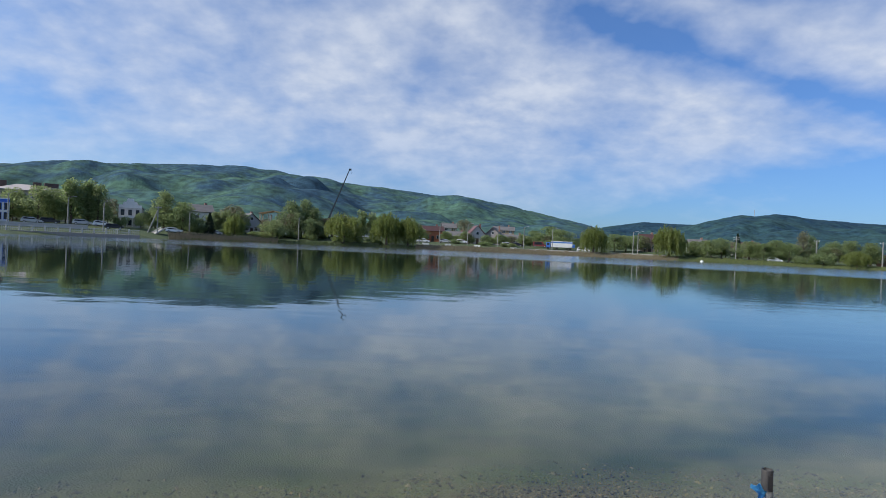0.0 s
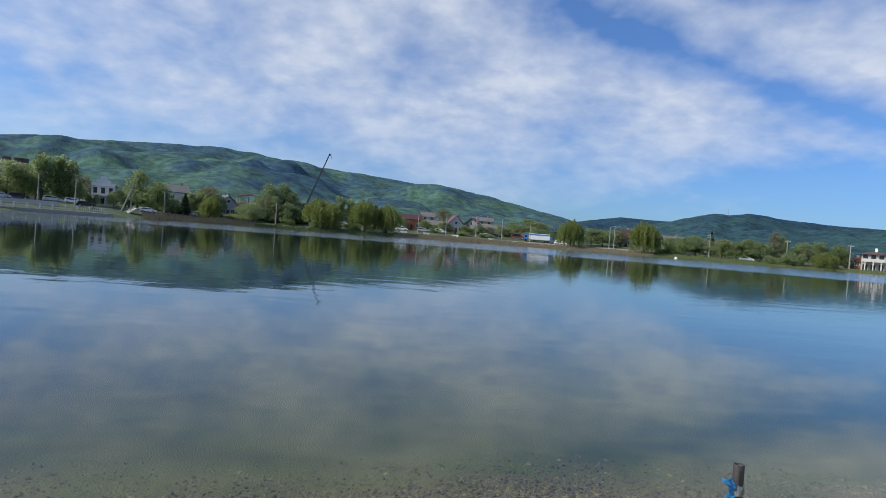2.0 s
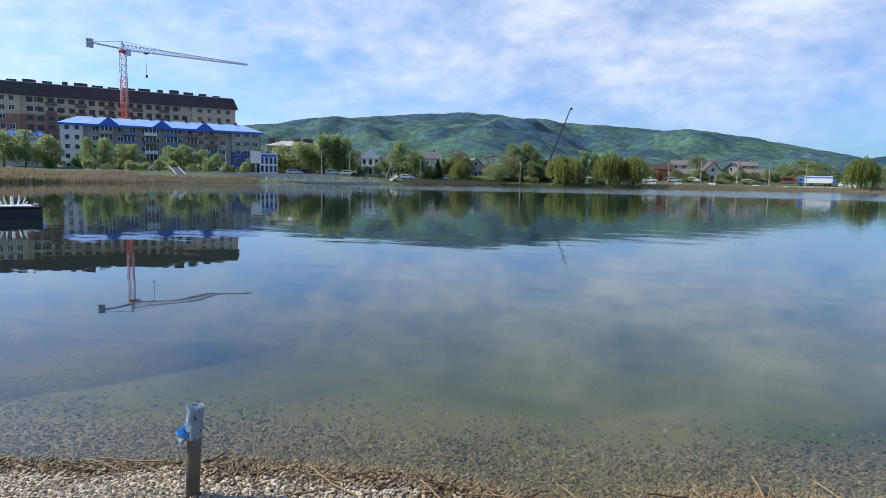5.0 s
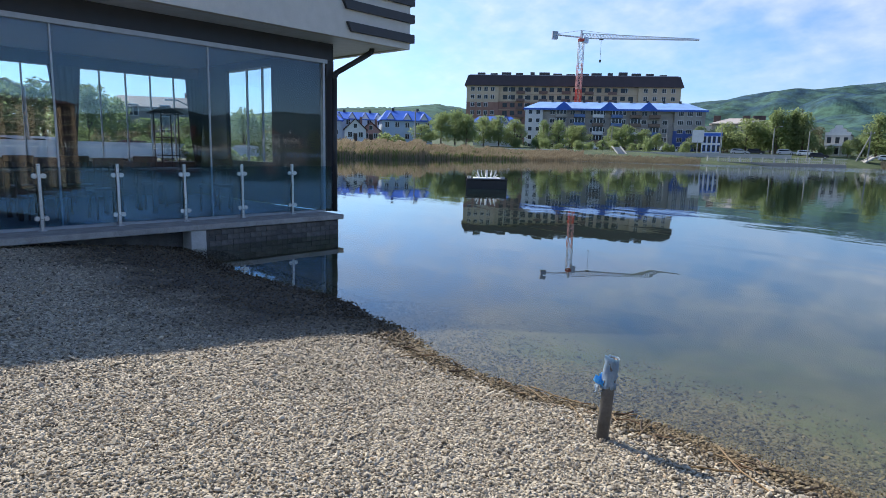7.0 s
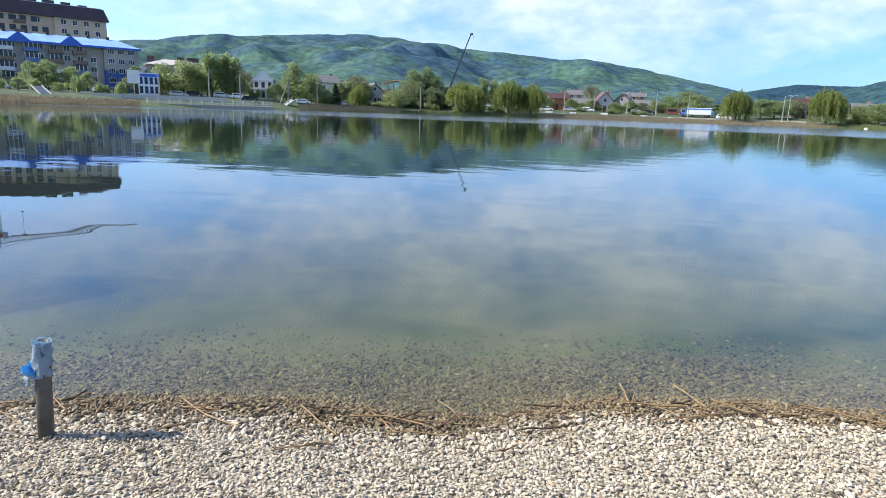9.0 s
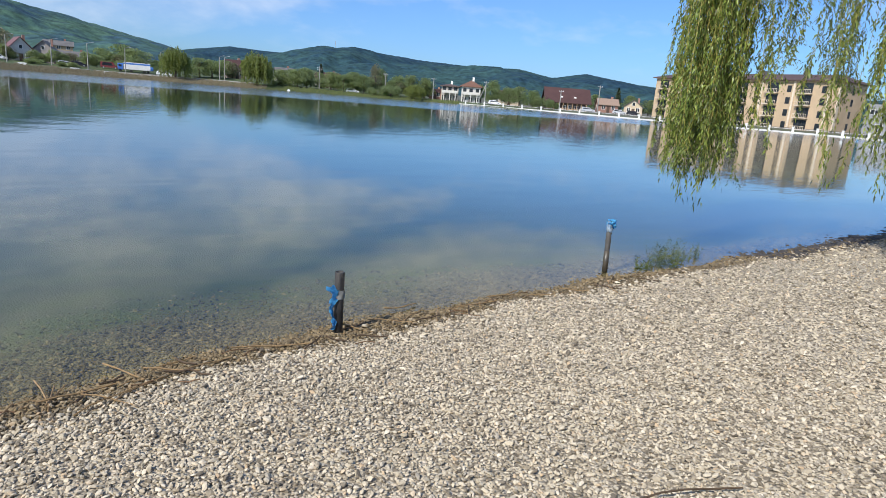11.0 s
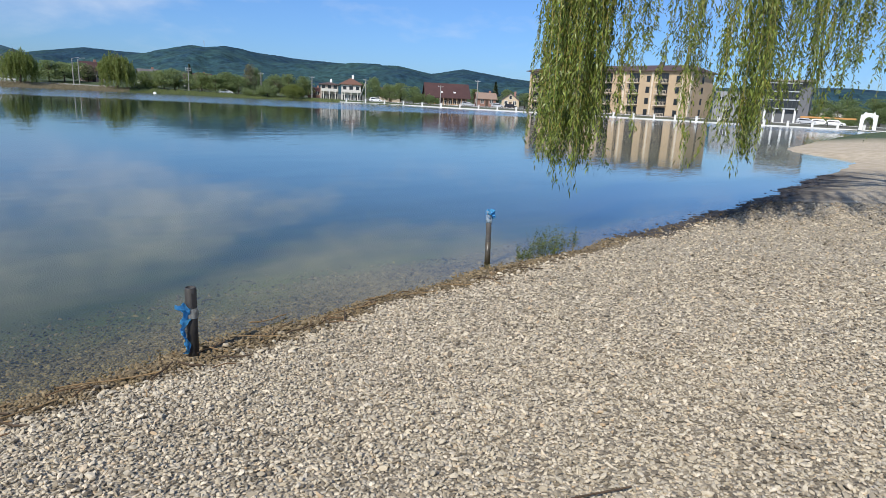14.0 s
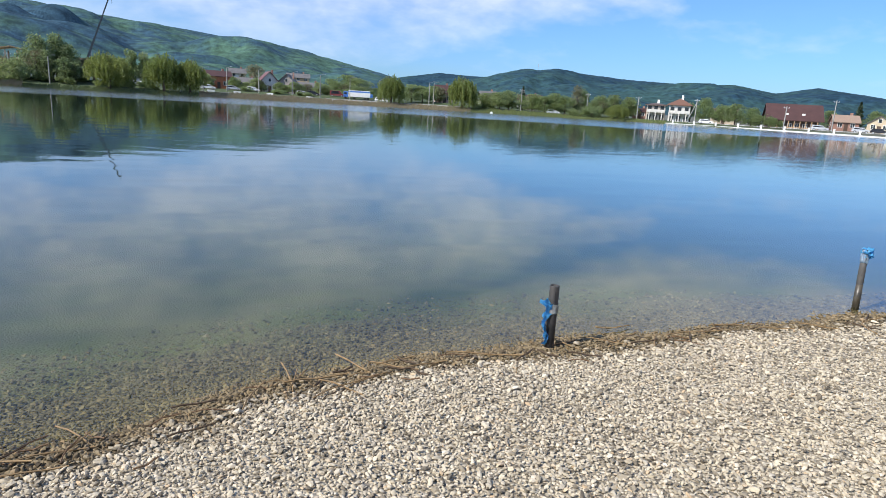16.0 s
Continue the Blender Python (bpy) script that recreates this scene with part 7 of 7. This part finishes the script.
def straw():
    rng = np.random.default_rng(8)
    mats = [paint("dry_straw", (0.24, 0.155, 0.07), 0.7, vary=0.35, scale=8), paint("brown_stalk", (0.15, 0.085, 0.04), 0.7, vary=0.3, scale=8), paint("dark_stalk", (0.07, 0.045, 0.025), 0.8, vary=0.3, scale=8)]
    protos = [mesh_of("reed_stalk", stalk_mesh(rng, L, r), [mats[k % 3 if k < 9 else 0]]) for k, (L, r) in enumerate([(0.12, 0.003), (0.18, 0.0035), (0.09, 0.003), (0.25, 0.004), (0.15, 0.004), (0.2, 0.005), (0.3, 0.004), (0.1, 0.004), (0.14, 0.006), (0.32, 0.0045), (0.4, 0.005)])]
    for i in range(130):
        x = float(rng.uniform(-4.6, 5.6)) if i % 4 else float(rng.uniform(-2.6, 1.2))
        k = int(rng.integers(0, 9)) if rng.random() < 0.95 else int(rng.integers(9, 11))
        y = shore_y(x) - 0.03 - abs(float(rng.normal())) * 0.20 + 0.04 * float(rng.normal())
        slope = (shore_y(x + 0.1) - shore_y(x - 0.1)) / 0.2
        o = put("reed_stalk", protos[k], None, pose(x, y, float(ground_z(x, y)) + 0.018 + 0.010 * float(rng.random()), float(rng.normal()) * 2, float(rng.normal()) * 2.2, math.degrees(math.atan(slope)) + float(rng.normal()) * 38))
        tagged(o, "dry broken reed stalk washed up along the waterline", "reed stalk", "washed-up reeds")
    for x, y, L, r, rot in ((-1.02, 2.50, 0.34, 0.0045, -38), (-1.55, 2.42, 0.42, 0.0045, -22), (-0.72, 2.62, 0.40, 0.0045, 6), (-2.75, 2.28, 0.36, 0.005, 20), (0.62, 3.12, 0.34, 0.005, 10), (1.62, 3.26, 0.46, 0.0045, -14), (3.2, 3.34, 0.5, 0.0045, 4), (1.05, 3.18, 0.28, 0.0045, -30), (2.75, 3.62, 0.3, 0.005, 5)):
        o = part("reed_stalk", stalk_mesh(rng, L, r), mats[0])
        o.matrix_world = pose(x, y, float(ground_z(x, y)) + 0.035, 0, 2, rot)
        tagged(o, "long pale reed stalk lying on the pebbles", "reed stalk", "washed-up reeds")
    o = part("stick", stalk_mesh(rng, 0.42, 0.004), mats[2])
    o.matrix_world = pose(2.2, 0.96, float(ground_z(2.2, 0.96)) + 0.03, 0, 0, -22)
    tagged(o, "thin dark stick lying on the pebbles", "stick")


straw()


# ---- pebbles ----
def pebble_material():
    m = bpy.data.materials.new("beach_pebble")
    m.use_nodes = True
    t = m.node_tree
    b = t.nodes["Principled BSDF"]
    geo = t.nodes.new("ShaderNodeNewGeometry")
    info = t.nodes.new("ShaderNodeObjectInfo").outputs["Random"]
    rnd = math_node(t, "FRACT", math_node(t, "ADD", geo.outputs["Random Per Island"], info))
    col = ramp_node(t, rnd, [(0.0, (0.12, 0.10, 0.075)), (0.20, (0.32, 0.27, 0.195)), (0.40, (0.49, 0.42, 0.305)), (0.62, (0.58, 0.50, 0.37)), (0.78, (0.36, 0.318, 0.25)), (0.92, (0.70, 0.61, 0.465)), (1.0, (0.48, 0.35, 0.215))])
    grain = noise_node(t, geo.outputs["Position"], 90, 4)
    col = mix_colour(t, 1.0, col, ramp_node(t, grain, [(0.3, 0.82), (0.7, 1.0)]), "MULTIPLY")
    sep = t.nodes.new("ShaderNodeSeparateXYZ")
    t.links.new(geo.outputs["Position"], sep.inputs[0])
    algae = math_node(t, "MULTIPLY", math_node(t, "MULTIPLY_ADD", sep.outputs[2], -9.0, -0.4, True), ramp_node(t, noise_node(t, geo.outputs["Position"], 1.1, 4), [(0.45, 0.0), (0.65, 0.75)]))
    col = mix_colour(t, algae, col, mix_colour(t, 1.0, col, (0.75, 0.95, 0.32), "MULTIPLY"))
    wet = wet_edge(t, geo.outputs["Position"], sep)
    col = mix_colour(t, wet, col, mix_colour(t, 1.0, col, WET, "MULTIPLY"))
    under = math_node(t, "MULTIPLY_ADD", sep.outputs[2], -60.0, -0.5, True)
    col = mix_colour(t, under, col, mix_colour(t, 1.0, col, ramp_node(t, rnd, [(0.0, 0.45), (0.7, 0.75), (0.85, 1.0), (0.92, 1.0)]), "MULTIPLY"))
    litter = math_node(t, "MULTIPLY", debris_and_shade(t, geo.outputs["Position"], sep), 0.9)
    col = mix_colour(t, litter, col, mix_colour(t, 1.0, col, (0.2, 0.17, 0.14), "MULTIPLY"))
    b.inputs["Specular IOR Level"].default_value = 0.25
    t.links.new(col, b.inputs["Base Color"])
    t.links.new(math_node(t, "MULTIPLY_ADD", wet, -0.2, 0.85), b.inputs["Roughness"])
    return m


def unit_ball(sub):
    bm = B()
    bmesh.ops.create_icosphere(bm, subdivisions=sub, radius=1.0)
    v = np.array([p.co[:] for p in bm.verts])
    f = np.array([[q.index for q in p.verts] for p in bm.faces])
    bm.free()
    return v, f


def pebbles():
    rng = np.random.default_rng(21)
    mat = pebble_material()
    step = 0.0180
    gx, gy = np.meshgrid(np.arange(-9, 9.5, step), np.arange(-4.5, 6.2, step * 0.9))
    gx = gx + (np.arange(gx.shape[0]) % 2)[:, None] * step / 2
    x = (gx + rng.normal(size=gx.shape) * step * 0.28).ravel()
    y = (gy + rng.normal(size=gy.shape) * step * 0.28).ravel()
    az = np.degrees(np.arctan2(-(x - 0.2), y + 0.1))
    r = np.hypot(x - 0.2, y + 0.1)
    z = ground_z(x, y)
    keep = (np.abs(az) < 100) & (r > 1.75) & (r < 6.8) & (z > -0.34) & ~((x < -9.4) & (y > -1))
    keep &= ~((r > 3.6) & (rng.random(len(r)) < np.interp(r, [3.6, 4.6, 6.8], [0.0, 0.45, 0.72])))
    keep &= ~((z < -0.03) & (rng.random(len(r)) < np.interp(z, [-0.32, -0.14, -0.03], [0.96, 0.78, 0.25])))
    # a looser spread further along the beach
    hx, hy = np.meshgrid(np.arange(2.5, 13.5, 0.048), np.arange(-4.5, 6.2, 0.044))
    hx, hy = (hx + rng.normal(size=hx.shape) * 0.014).ravel(), (hy + rng.normal(size=hy.shape) * 0.014).ravel()
    hr, hz = np.hypot(hx - 0.2, hy + 0.1), ground_z(hx, hy)
    more = (hr >= 6.8) & (hr < 13) & (hz > -0.1) & (np.degrees(np.arctan2(hx - 0.2, hy + 0.1)) < 98) & (rng.random(len(hr)) < np.interp(hr, [6.8, 13], [1.0, 0.55]))
    # and in the shade beside the pavilion
    wx, wy = np.meshgrid(np.arange(-11.5, -4.0, 0.044), np.arange(-5.0, 2.6, 0.040))
    wx, wy = (wx + rng.normal(size=wx.shape) * 0.013).ravel(), (wy + rng.normal(size=wy.shape) * 0.013).ravel()
    wr, wz = np.hypot(wx - 0.2, wy + 0.1), ground_z(wx, wy)
    also = (wr >= 6.6) & (wr < 11.6) & (wz > -0.07)
    hx, hy, hr, hz, more = np.concatenate([hx, wx]), np.concatenate([hy, wy]), np.concatenate([hr, wr]), np.concatenate([hz, wz]), np.concatenate([more, also])
    x, y, z, r = (np.concatenate([a[keep], b[more]]) for a, b in ((x, hx), (y, hy), (z, hz), (r, hr)))
    n = len(x)
    rad = np.clip(rng.lognormal(math.log(0.0078), 0.26, n), 0.0048, 0.017)
    rad *= np.interp(z, [-0.03, 0.0, 0.05, 0.10], [1.0, 1.25, 1.2, 1.0]) * np.interp(z, [-0.06, -0.02], [1.25, 1.0]) * np.interp(r, [3.6, 4.6, 6.8, 13], [1.0, 1.06, 1.25, 1.7])
    dims = np.stack([rad * rng.uniform(1.05, 1.75, n), rad * rng.uniform(0.8, 1.1, n), rad * rng.uniform(0.45, 0.85, n)], -1)
    yaw, tip, roll = rng.uniform(0, 2 * math.pi, n), rng.normal(size=n) * 0.38, rng.normal(size=n) * 0.38
    cy, sy, cp, sp, cr, sr = np.cos(yaw), np.sin(yaw), np.cos(tip), np.sin(tip), np.cos(roll), np.sin(roll)
    rot = np.stack([np.stack([cy * cp, cy * sp * sr - sy * cr, cy * sp * cr + sy * sr], -1), np.stack([sy * cp, sy * sp * sr + cy * cr, sy * sp * cr - cy * sr], -1), np.stack([-sp, cp * sr, cp * cr], -1)], 1)
    place = np.stack([x, y, z + 0.001 + dims[:, 2] * rng.uniform(-0.2, 1.5, n) * np.where(z < 0.012, 0.3, 1.0)], -1)
    balls = []
    for sub in (1, 0):
        v, f = unit_ball(sub) if sub else (np.array([(1.0, 0.1, 0), (-0.1, 1, 0), (-1, -0.1, 0), (0.1, -1, 0), (0, 0, 0.9), (0, 0, -0.9)]), np.array([(0, 1, 4), (1, 2, 4), (2, 3, 4), (3, 0, 4), (1, 0, 5), (2, 1, 5), (3, 2, 5), (0, 3, 5)]))
        variants = []
        for k in range(6):
            q = v * (1.0 if sub else 1.15) + (0 if sub else rng.normal(size=v.shape) * 0.14)
            for axis in rng.normal(size=(6 if sub else 2, 3)):
                axis /= np.linalg.norm(axis)
                d = q @ axis
                q -= np.outer(np.maximum(d - rng.uniform(0.4, 0.75), 0), axis)
            variants.append(q)
        balls.append((variants, f))
    # a stretch of the beach right of the camera's feet as single stones
    single = np.where((r < 3.1) & (x > 0.5) & (x < 0.85) & (y > 1.85) & (y < 2.2))[0][:300]
    is_single = np.zeros(n, bool)
    is_single[single] = True
    me_single = []
    for q in balls[0][0]:
        me = bpy.data.meshes.new("pebble")
        me.from_pydata(q.tolist(), [], balls[0][1].tolist())
        me.polygons.foreach_set("use_smooth", [True] * len(me.polygons))
        me.materials.append(mat)
        me_single.append(me)
    kinds = rng.integers(0, 6, n)
    for name, label, level, pick in (("pebble_bed", "loose rounded pale pebbles of the beach", 0, (r < 4.2) & ~is_single), ("pebble_bed", "rounded pale pebbles further along the beach", 1, (r >= 4.2) & ~is_single)):
        vs, fs, base = [], [], 0
        variants, f = balls[level]
        for k in range(6):
            ids = np.where(pick & (kinds == k))[0]
            if not len(ids):
                continue
            q = variants[k][None] * dims[ids][:, None]
            q = np.einsum("nij,nkj->nki", rot[ids], q) + place[ids][:, None]
            vs.append(q.reshape(-1, 3))
            off = base + np.arange(len(ids)) * len(variants[k])
            fs.append((f[None] + off[:, None, None]).reshape(-1, 3))
            base += q.shape[0] * q.shape[1]
        vs, fs = np.concatenate(vs), np.concatenate(fs)
        me = bpy.data.meshes.new(name)
        me.vertices.add(len(vs))
        me.vertices.foreach_set("co", vs.ravel())
        me.loops.add(fs.size)
        me.loops.foreach_set("vertex_index", fs.ravel().astype(np.int32))
        me.polygons.add(len(fs))
        me.polygons.foreach_set("loop_start", np.arange(0, fs.size, 3, dtype=np.int32))
        me.polygons.foreach_set("use_smooth", np.zeros(len(fs), bool))
        me.update(calc_edges=True)
        me.materials.append(mat)
        tagged(new(name, me), label, "pebbles", kind="stuff")
    for i in single:
        o = new("pebble", me_single[kinds[i]])
        o.parent = ground
        m = Matrix(rot[i].tolist()).to_4x4()
        o.matrix_basis = Matrix.Translation(place[i].tolist()) @ m @ Matrix.Diagonal((*dims[i].tolist(), 1))


pebbles()


def bay_stones():
    """Dark wet stones and lumps of litter lying in and along the edge of the bay."""
    rng = np.random.default_rng(33)
    v, f = unit_ball(1)
    x, y = rng.uniform(7.5, 21, 60000), rng.uniform(0.5, 7.5, 60000)
    z = ground_z(x, y)
    near = np.where((np.abs(z) < 0.04) & (rng.random(len(x)) < np.interp(z, [-0.04, 0.0, 0.04], [0.10, 0.8, 0.5])))[0][:2400]
    vs, fs = [], []
    for k, i in enumerate(near):
        s = rng.uniform(0.012, 0.042) * np.array([rng.uniform(0.9, 1.6), rng.uniform(0.8, 1.3), rng.uniform(0.35, 0.6)])
        a = rng.uniform(0, 6.28)
        q = v * (1 + rng.normal(size=(len(v), 1)) * 0.13) * s
        q = np.stack([q[:, 0] * math.cos(a) - q[:, 1] * math.sin(a), q[:, 0] * math.sin(a) + q[:, 1] * math.cos(a), q[:, 2]], -1)
        vs += (q + (x[i], y[i], max(z[i], -0.02) + s[2] * 0.3)).tolist()
        fs += (f + k * len(v)).tolist()
    o = raw_part("wet_stones", vs, fs, paint("wet_stone", (0.05, 0.042, 0.034), 0.55, vary=0.4, scale=5.0, random_tint=0.0))
    tagged(o, "dark wet stones and litter along the water's edge", "stones", kind="stuff")


bay_stones()


# ---- the weeping willow over the beach ----
def willow_strand(rng, length, leaves):
    """A hanging twig with narrow leaves, from z = 0 down."""
    v, f, mats = [], [], []
    n = 14
    sway = rng.normal(size=2) * 0.16
    path = [(sway[0] * math.sin(2.2 * k / n + 1) * k / n, sway[1] * math.sin(1.7 * k / n) * k / n, -length * k / n) for k in range(n + 1)]
    for k, p in enumerate(path):
        r = 0.0032 * (1 - 0.6 * k / n)
        for j in range(3):
            a = 2.1 * j
            v.append((p[0] + r * math.cos(a), p[1] + r * math.sin(a), p[2]))
        if k:
            for j in range(3):
                a, b = (k - 1) * 3 + j, (k - 1) * 3 + (j + 1) % 3
                f.append((a, b, b + 3, a + 3))
                mats.append(1)
    def at(q):
        k = min(n - 1, int(q * n))
        u = q * n - k
        return np.array(path[k]) * (1 - u) + np.array(path[k + 1]) * u

    def leaf(p, a):
        L, out = rng.uniform(0.030, 0.060), rng.uniform(0.35, 0.92)
        d = np.array([math.cos(a) * out, math.sin(a) * out, -math.sqrt(1 - out * out)])
        w = np.cross(d, rng.normal(size=3))
        w *= 0.0130 * L / 0.08 / np.linalg.norm(w)
        mid = p + d * L * 0.45 + np.array([0, 0, 0.006])
        s = len(v)
        v.extend([tuple(p), tuple(mid - w), tuple(p + d * L - np.array([0, 0, 0.006])), tuple(mid + w)])
        f.append((s, s + 1, s + 2, s + 3))
        mats.append(0)

    q = 0.05
    while q < 1:
        a = rng.random() * 6.28
        p = at(q)
        if rng.random() < 0.55:
            T = rng.uniform(0.08, 0.24)
            e = p + np.array([math.cos(a) * T * 0.45, math.sin(a) * T * 0.45, -T * 0.9])
            s = len(v)
            v.extend([tuple(p), tuple(p + np.array([0.003, 0.002, 0])), tuple(e)])
            f.append((s, s + 1, s + 2))
            mats.append(1)
            for k in range(int(T * leaves)):
                leaf(p + (e - p) * (k + 1) / (T * leaves), rng.random() * 6.28)
        leaf(p, a)
        q += 1.1 / (leaves * length)
    for k in range(6):
        leaf(at(1 - 0.01 * k), rng.random() * 6.28)
    me = bpy.data.meshes.new("hanging_twig")
    me.from_pydata(v, [], f)
    me.materials.append(leaf_paint("near_willow_leaves", (0.032, 0.058, 0.010), (0.34, 0.41, 0.075), 0.34, 0.4))
    me.materials.append(paint("willow_twig", (0.33, 0.26, 0.06), 0.6, vary=0.2))
    me.polygons.foreach_set("material_index", mats)
    return me


def near_willow():
    rng = np.random.default_rng(17)
    t = thing("weeping_willow", "large weeping willow with long leafy twigs over the beach", "tree", pose(12.8, -0.6, 0.3))
    base = Vector((12.8, -0.6, 0.3))
    eye = Vector((0.57, 0.11, 1.5))
    strands = [(L, willow_strand(rng, L, k)) for L, k in ((2.2, 46), (2.6, 40), (3.0, 44), (3.4, 38), (3.8, 42), (2.9, 24), (3.3, 20), (3.6, 48))]
    tips = []
    for a0, a1, e0, e1, count, d0, d1 in ((-55.0, -57.0, -3.4, 1.0, 12, 7.6, 8.8), (-56.5, -60.8, -4.9, 0.0, 78, 7.4, 9.0), (-60.5, -62.0, -1.0, 2.0, 12, 7.6, 8.6), (-62.0, -66.0, 3.6, 7.0, 9, 7.8, 9.2),
                                          (-66.0, -68.9, 0.8, 4.5, 13, 7.8, 9.4), (-67.9, -68.4, -2.5, -1.5, 2, 8, 8.5), (-69.1, -71.2, 2.2, 6.0, 9, 8, 9.5), (-71.8, -73.8, -2.7, 1.0, 30, 7.6, 9.0), (-73.6, -74.6, 0.5, 3.0, 8, 7.6, 9.2), (-74.4, -77.0, 1.3, 4.0, 11, 7.8, 9.6),
                                          (-77.0, -79.1, 1.6, 4.5, 12, 7.8, 9.8), (-74.5, -79.2, 4.0, 8.0, 14, 7.8, 9.6), (-79.6, -83.0, 3.4, 8.0, 12, 7.8, 10.0), (-83, -92, 2.4, 7.0, 26, 7.8, 10.0), (-92, -112, 1.0, 7, 18, 8.5, 11)):
        for _ in range(count):
            az, el, d = rng.uniform(a1, a0), rng.uniform(e0, e1), rng.uniform(d0, d1)
            p = eye + polar(float(az), float(d))
            p.z = 1.5 + float(d) * math.tan(radians(float(el)))
            tips.append(p)
    for _ in range(40):
        a, r = rng.uniform(-1.6, 1.2), rng.uniform(3.5, 6.8)
        tips.append(Vector((base.x + r * math.cos(a), base.y + r * math.sin(a), rng.uniform(1.0, 2.6))))
    limbs = {}
    bm = B()
    trunk = [(0, 0, -0.4), (0.1, 0.05, 1.2), (-0.1, 0.1, 2.4), (-0.3, 0.2, 3.6), (-0.4, 0.3, 4.6)]
    for k, (a, b) in enumerate(zip(trunk, trunk[1:])):
        bar(bm, a, b, 0.42 - 0.06 * k, 0.36 - 0.06 * k, 12)
    part("trunk", bm, BARK, t, "thick furrowed trunk", True)
    for i in range(13):
        a = 2 * math.pi * i / 13 + 0.2
        s = Vector(trunk[3 + i % 2])
        m1 = Vector((math.cos(a) * 2.2, math.sin(a) * 2.2, 5.2 + 0.3 * (i % 3)))
        m2 = Vector((math.cos(a) * 4.4, math.sin(a) * 4.4, 5.9 + 0.3 * (i % 2)))
        e = Vector((math.cos(a) * 6.6, math.sin(a) * 6.6, 5.4))
        bm = B()
        for p, q, r0, r1 in ((s, m1, 0.14, 0.10), (m1, m2, 0.10, 0.06), (m2, e, 0.06, 0.02)):
            bar(bm, p, q, r0, r1, 8)
        part("limb", bm, BARK, t)
        limbs[i] = (m1, m2, e)
    for tip in tips:
        L, me = strands[int(rng.integers(0, len(strands)))]
        long = float(np.clip(rng.uniform(4.7, 6.0) - tip.z, 2.0, 5.2))
        o = put("hanging_twig", me, t, Matrix.Translation((tip.x - base.x, tip.y - base.y, tip.z - base.z + long)) @ pose(0, 0, 0, float(rng.normal()) * 1.5, float(rng.normal()) * 1.5, float(rng.uniform(0, 360))) @ Matrix.Diagonal((1.12, 1.12, long / L, 1)))
    # a loose canopy over the limbs
    pts = []
    for m1, m2, e in limbs.values():
        for _ in range(110):
            q = rng.random() * 2
            p = m1.lerp(m2, q) if q < 1 else m2.lerp(e, q - 1)
            pts.append((p.x + rng.normal() * 0.5, p.y + rng.normal() * 0.5, p.z + 0.3 + rng.normal() * 0.3))
    v, f = leaf_cloud(pts, 0.09, rng, 1.6, 0.6)
    raw_part("crown", v, f, WILLOW, t)


near_willow()
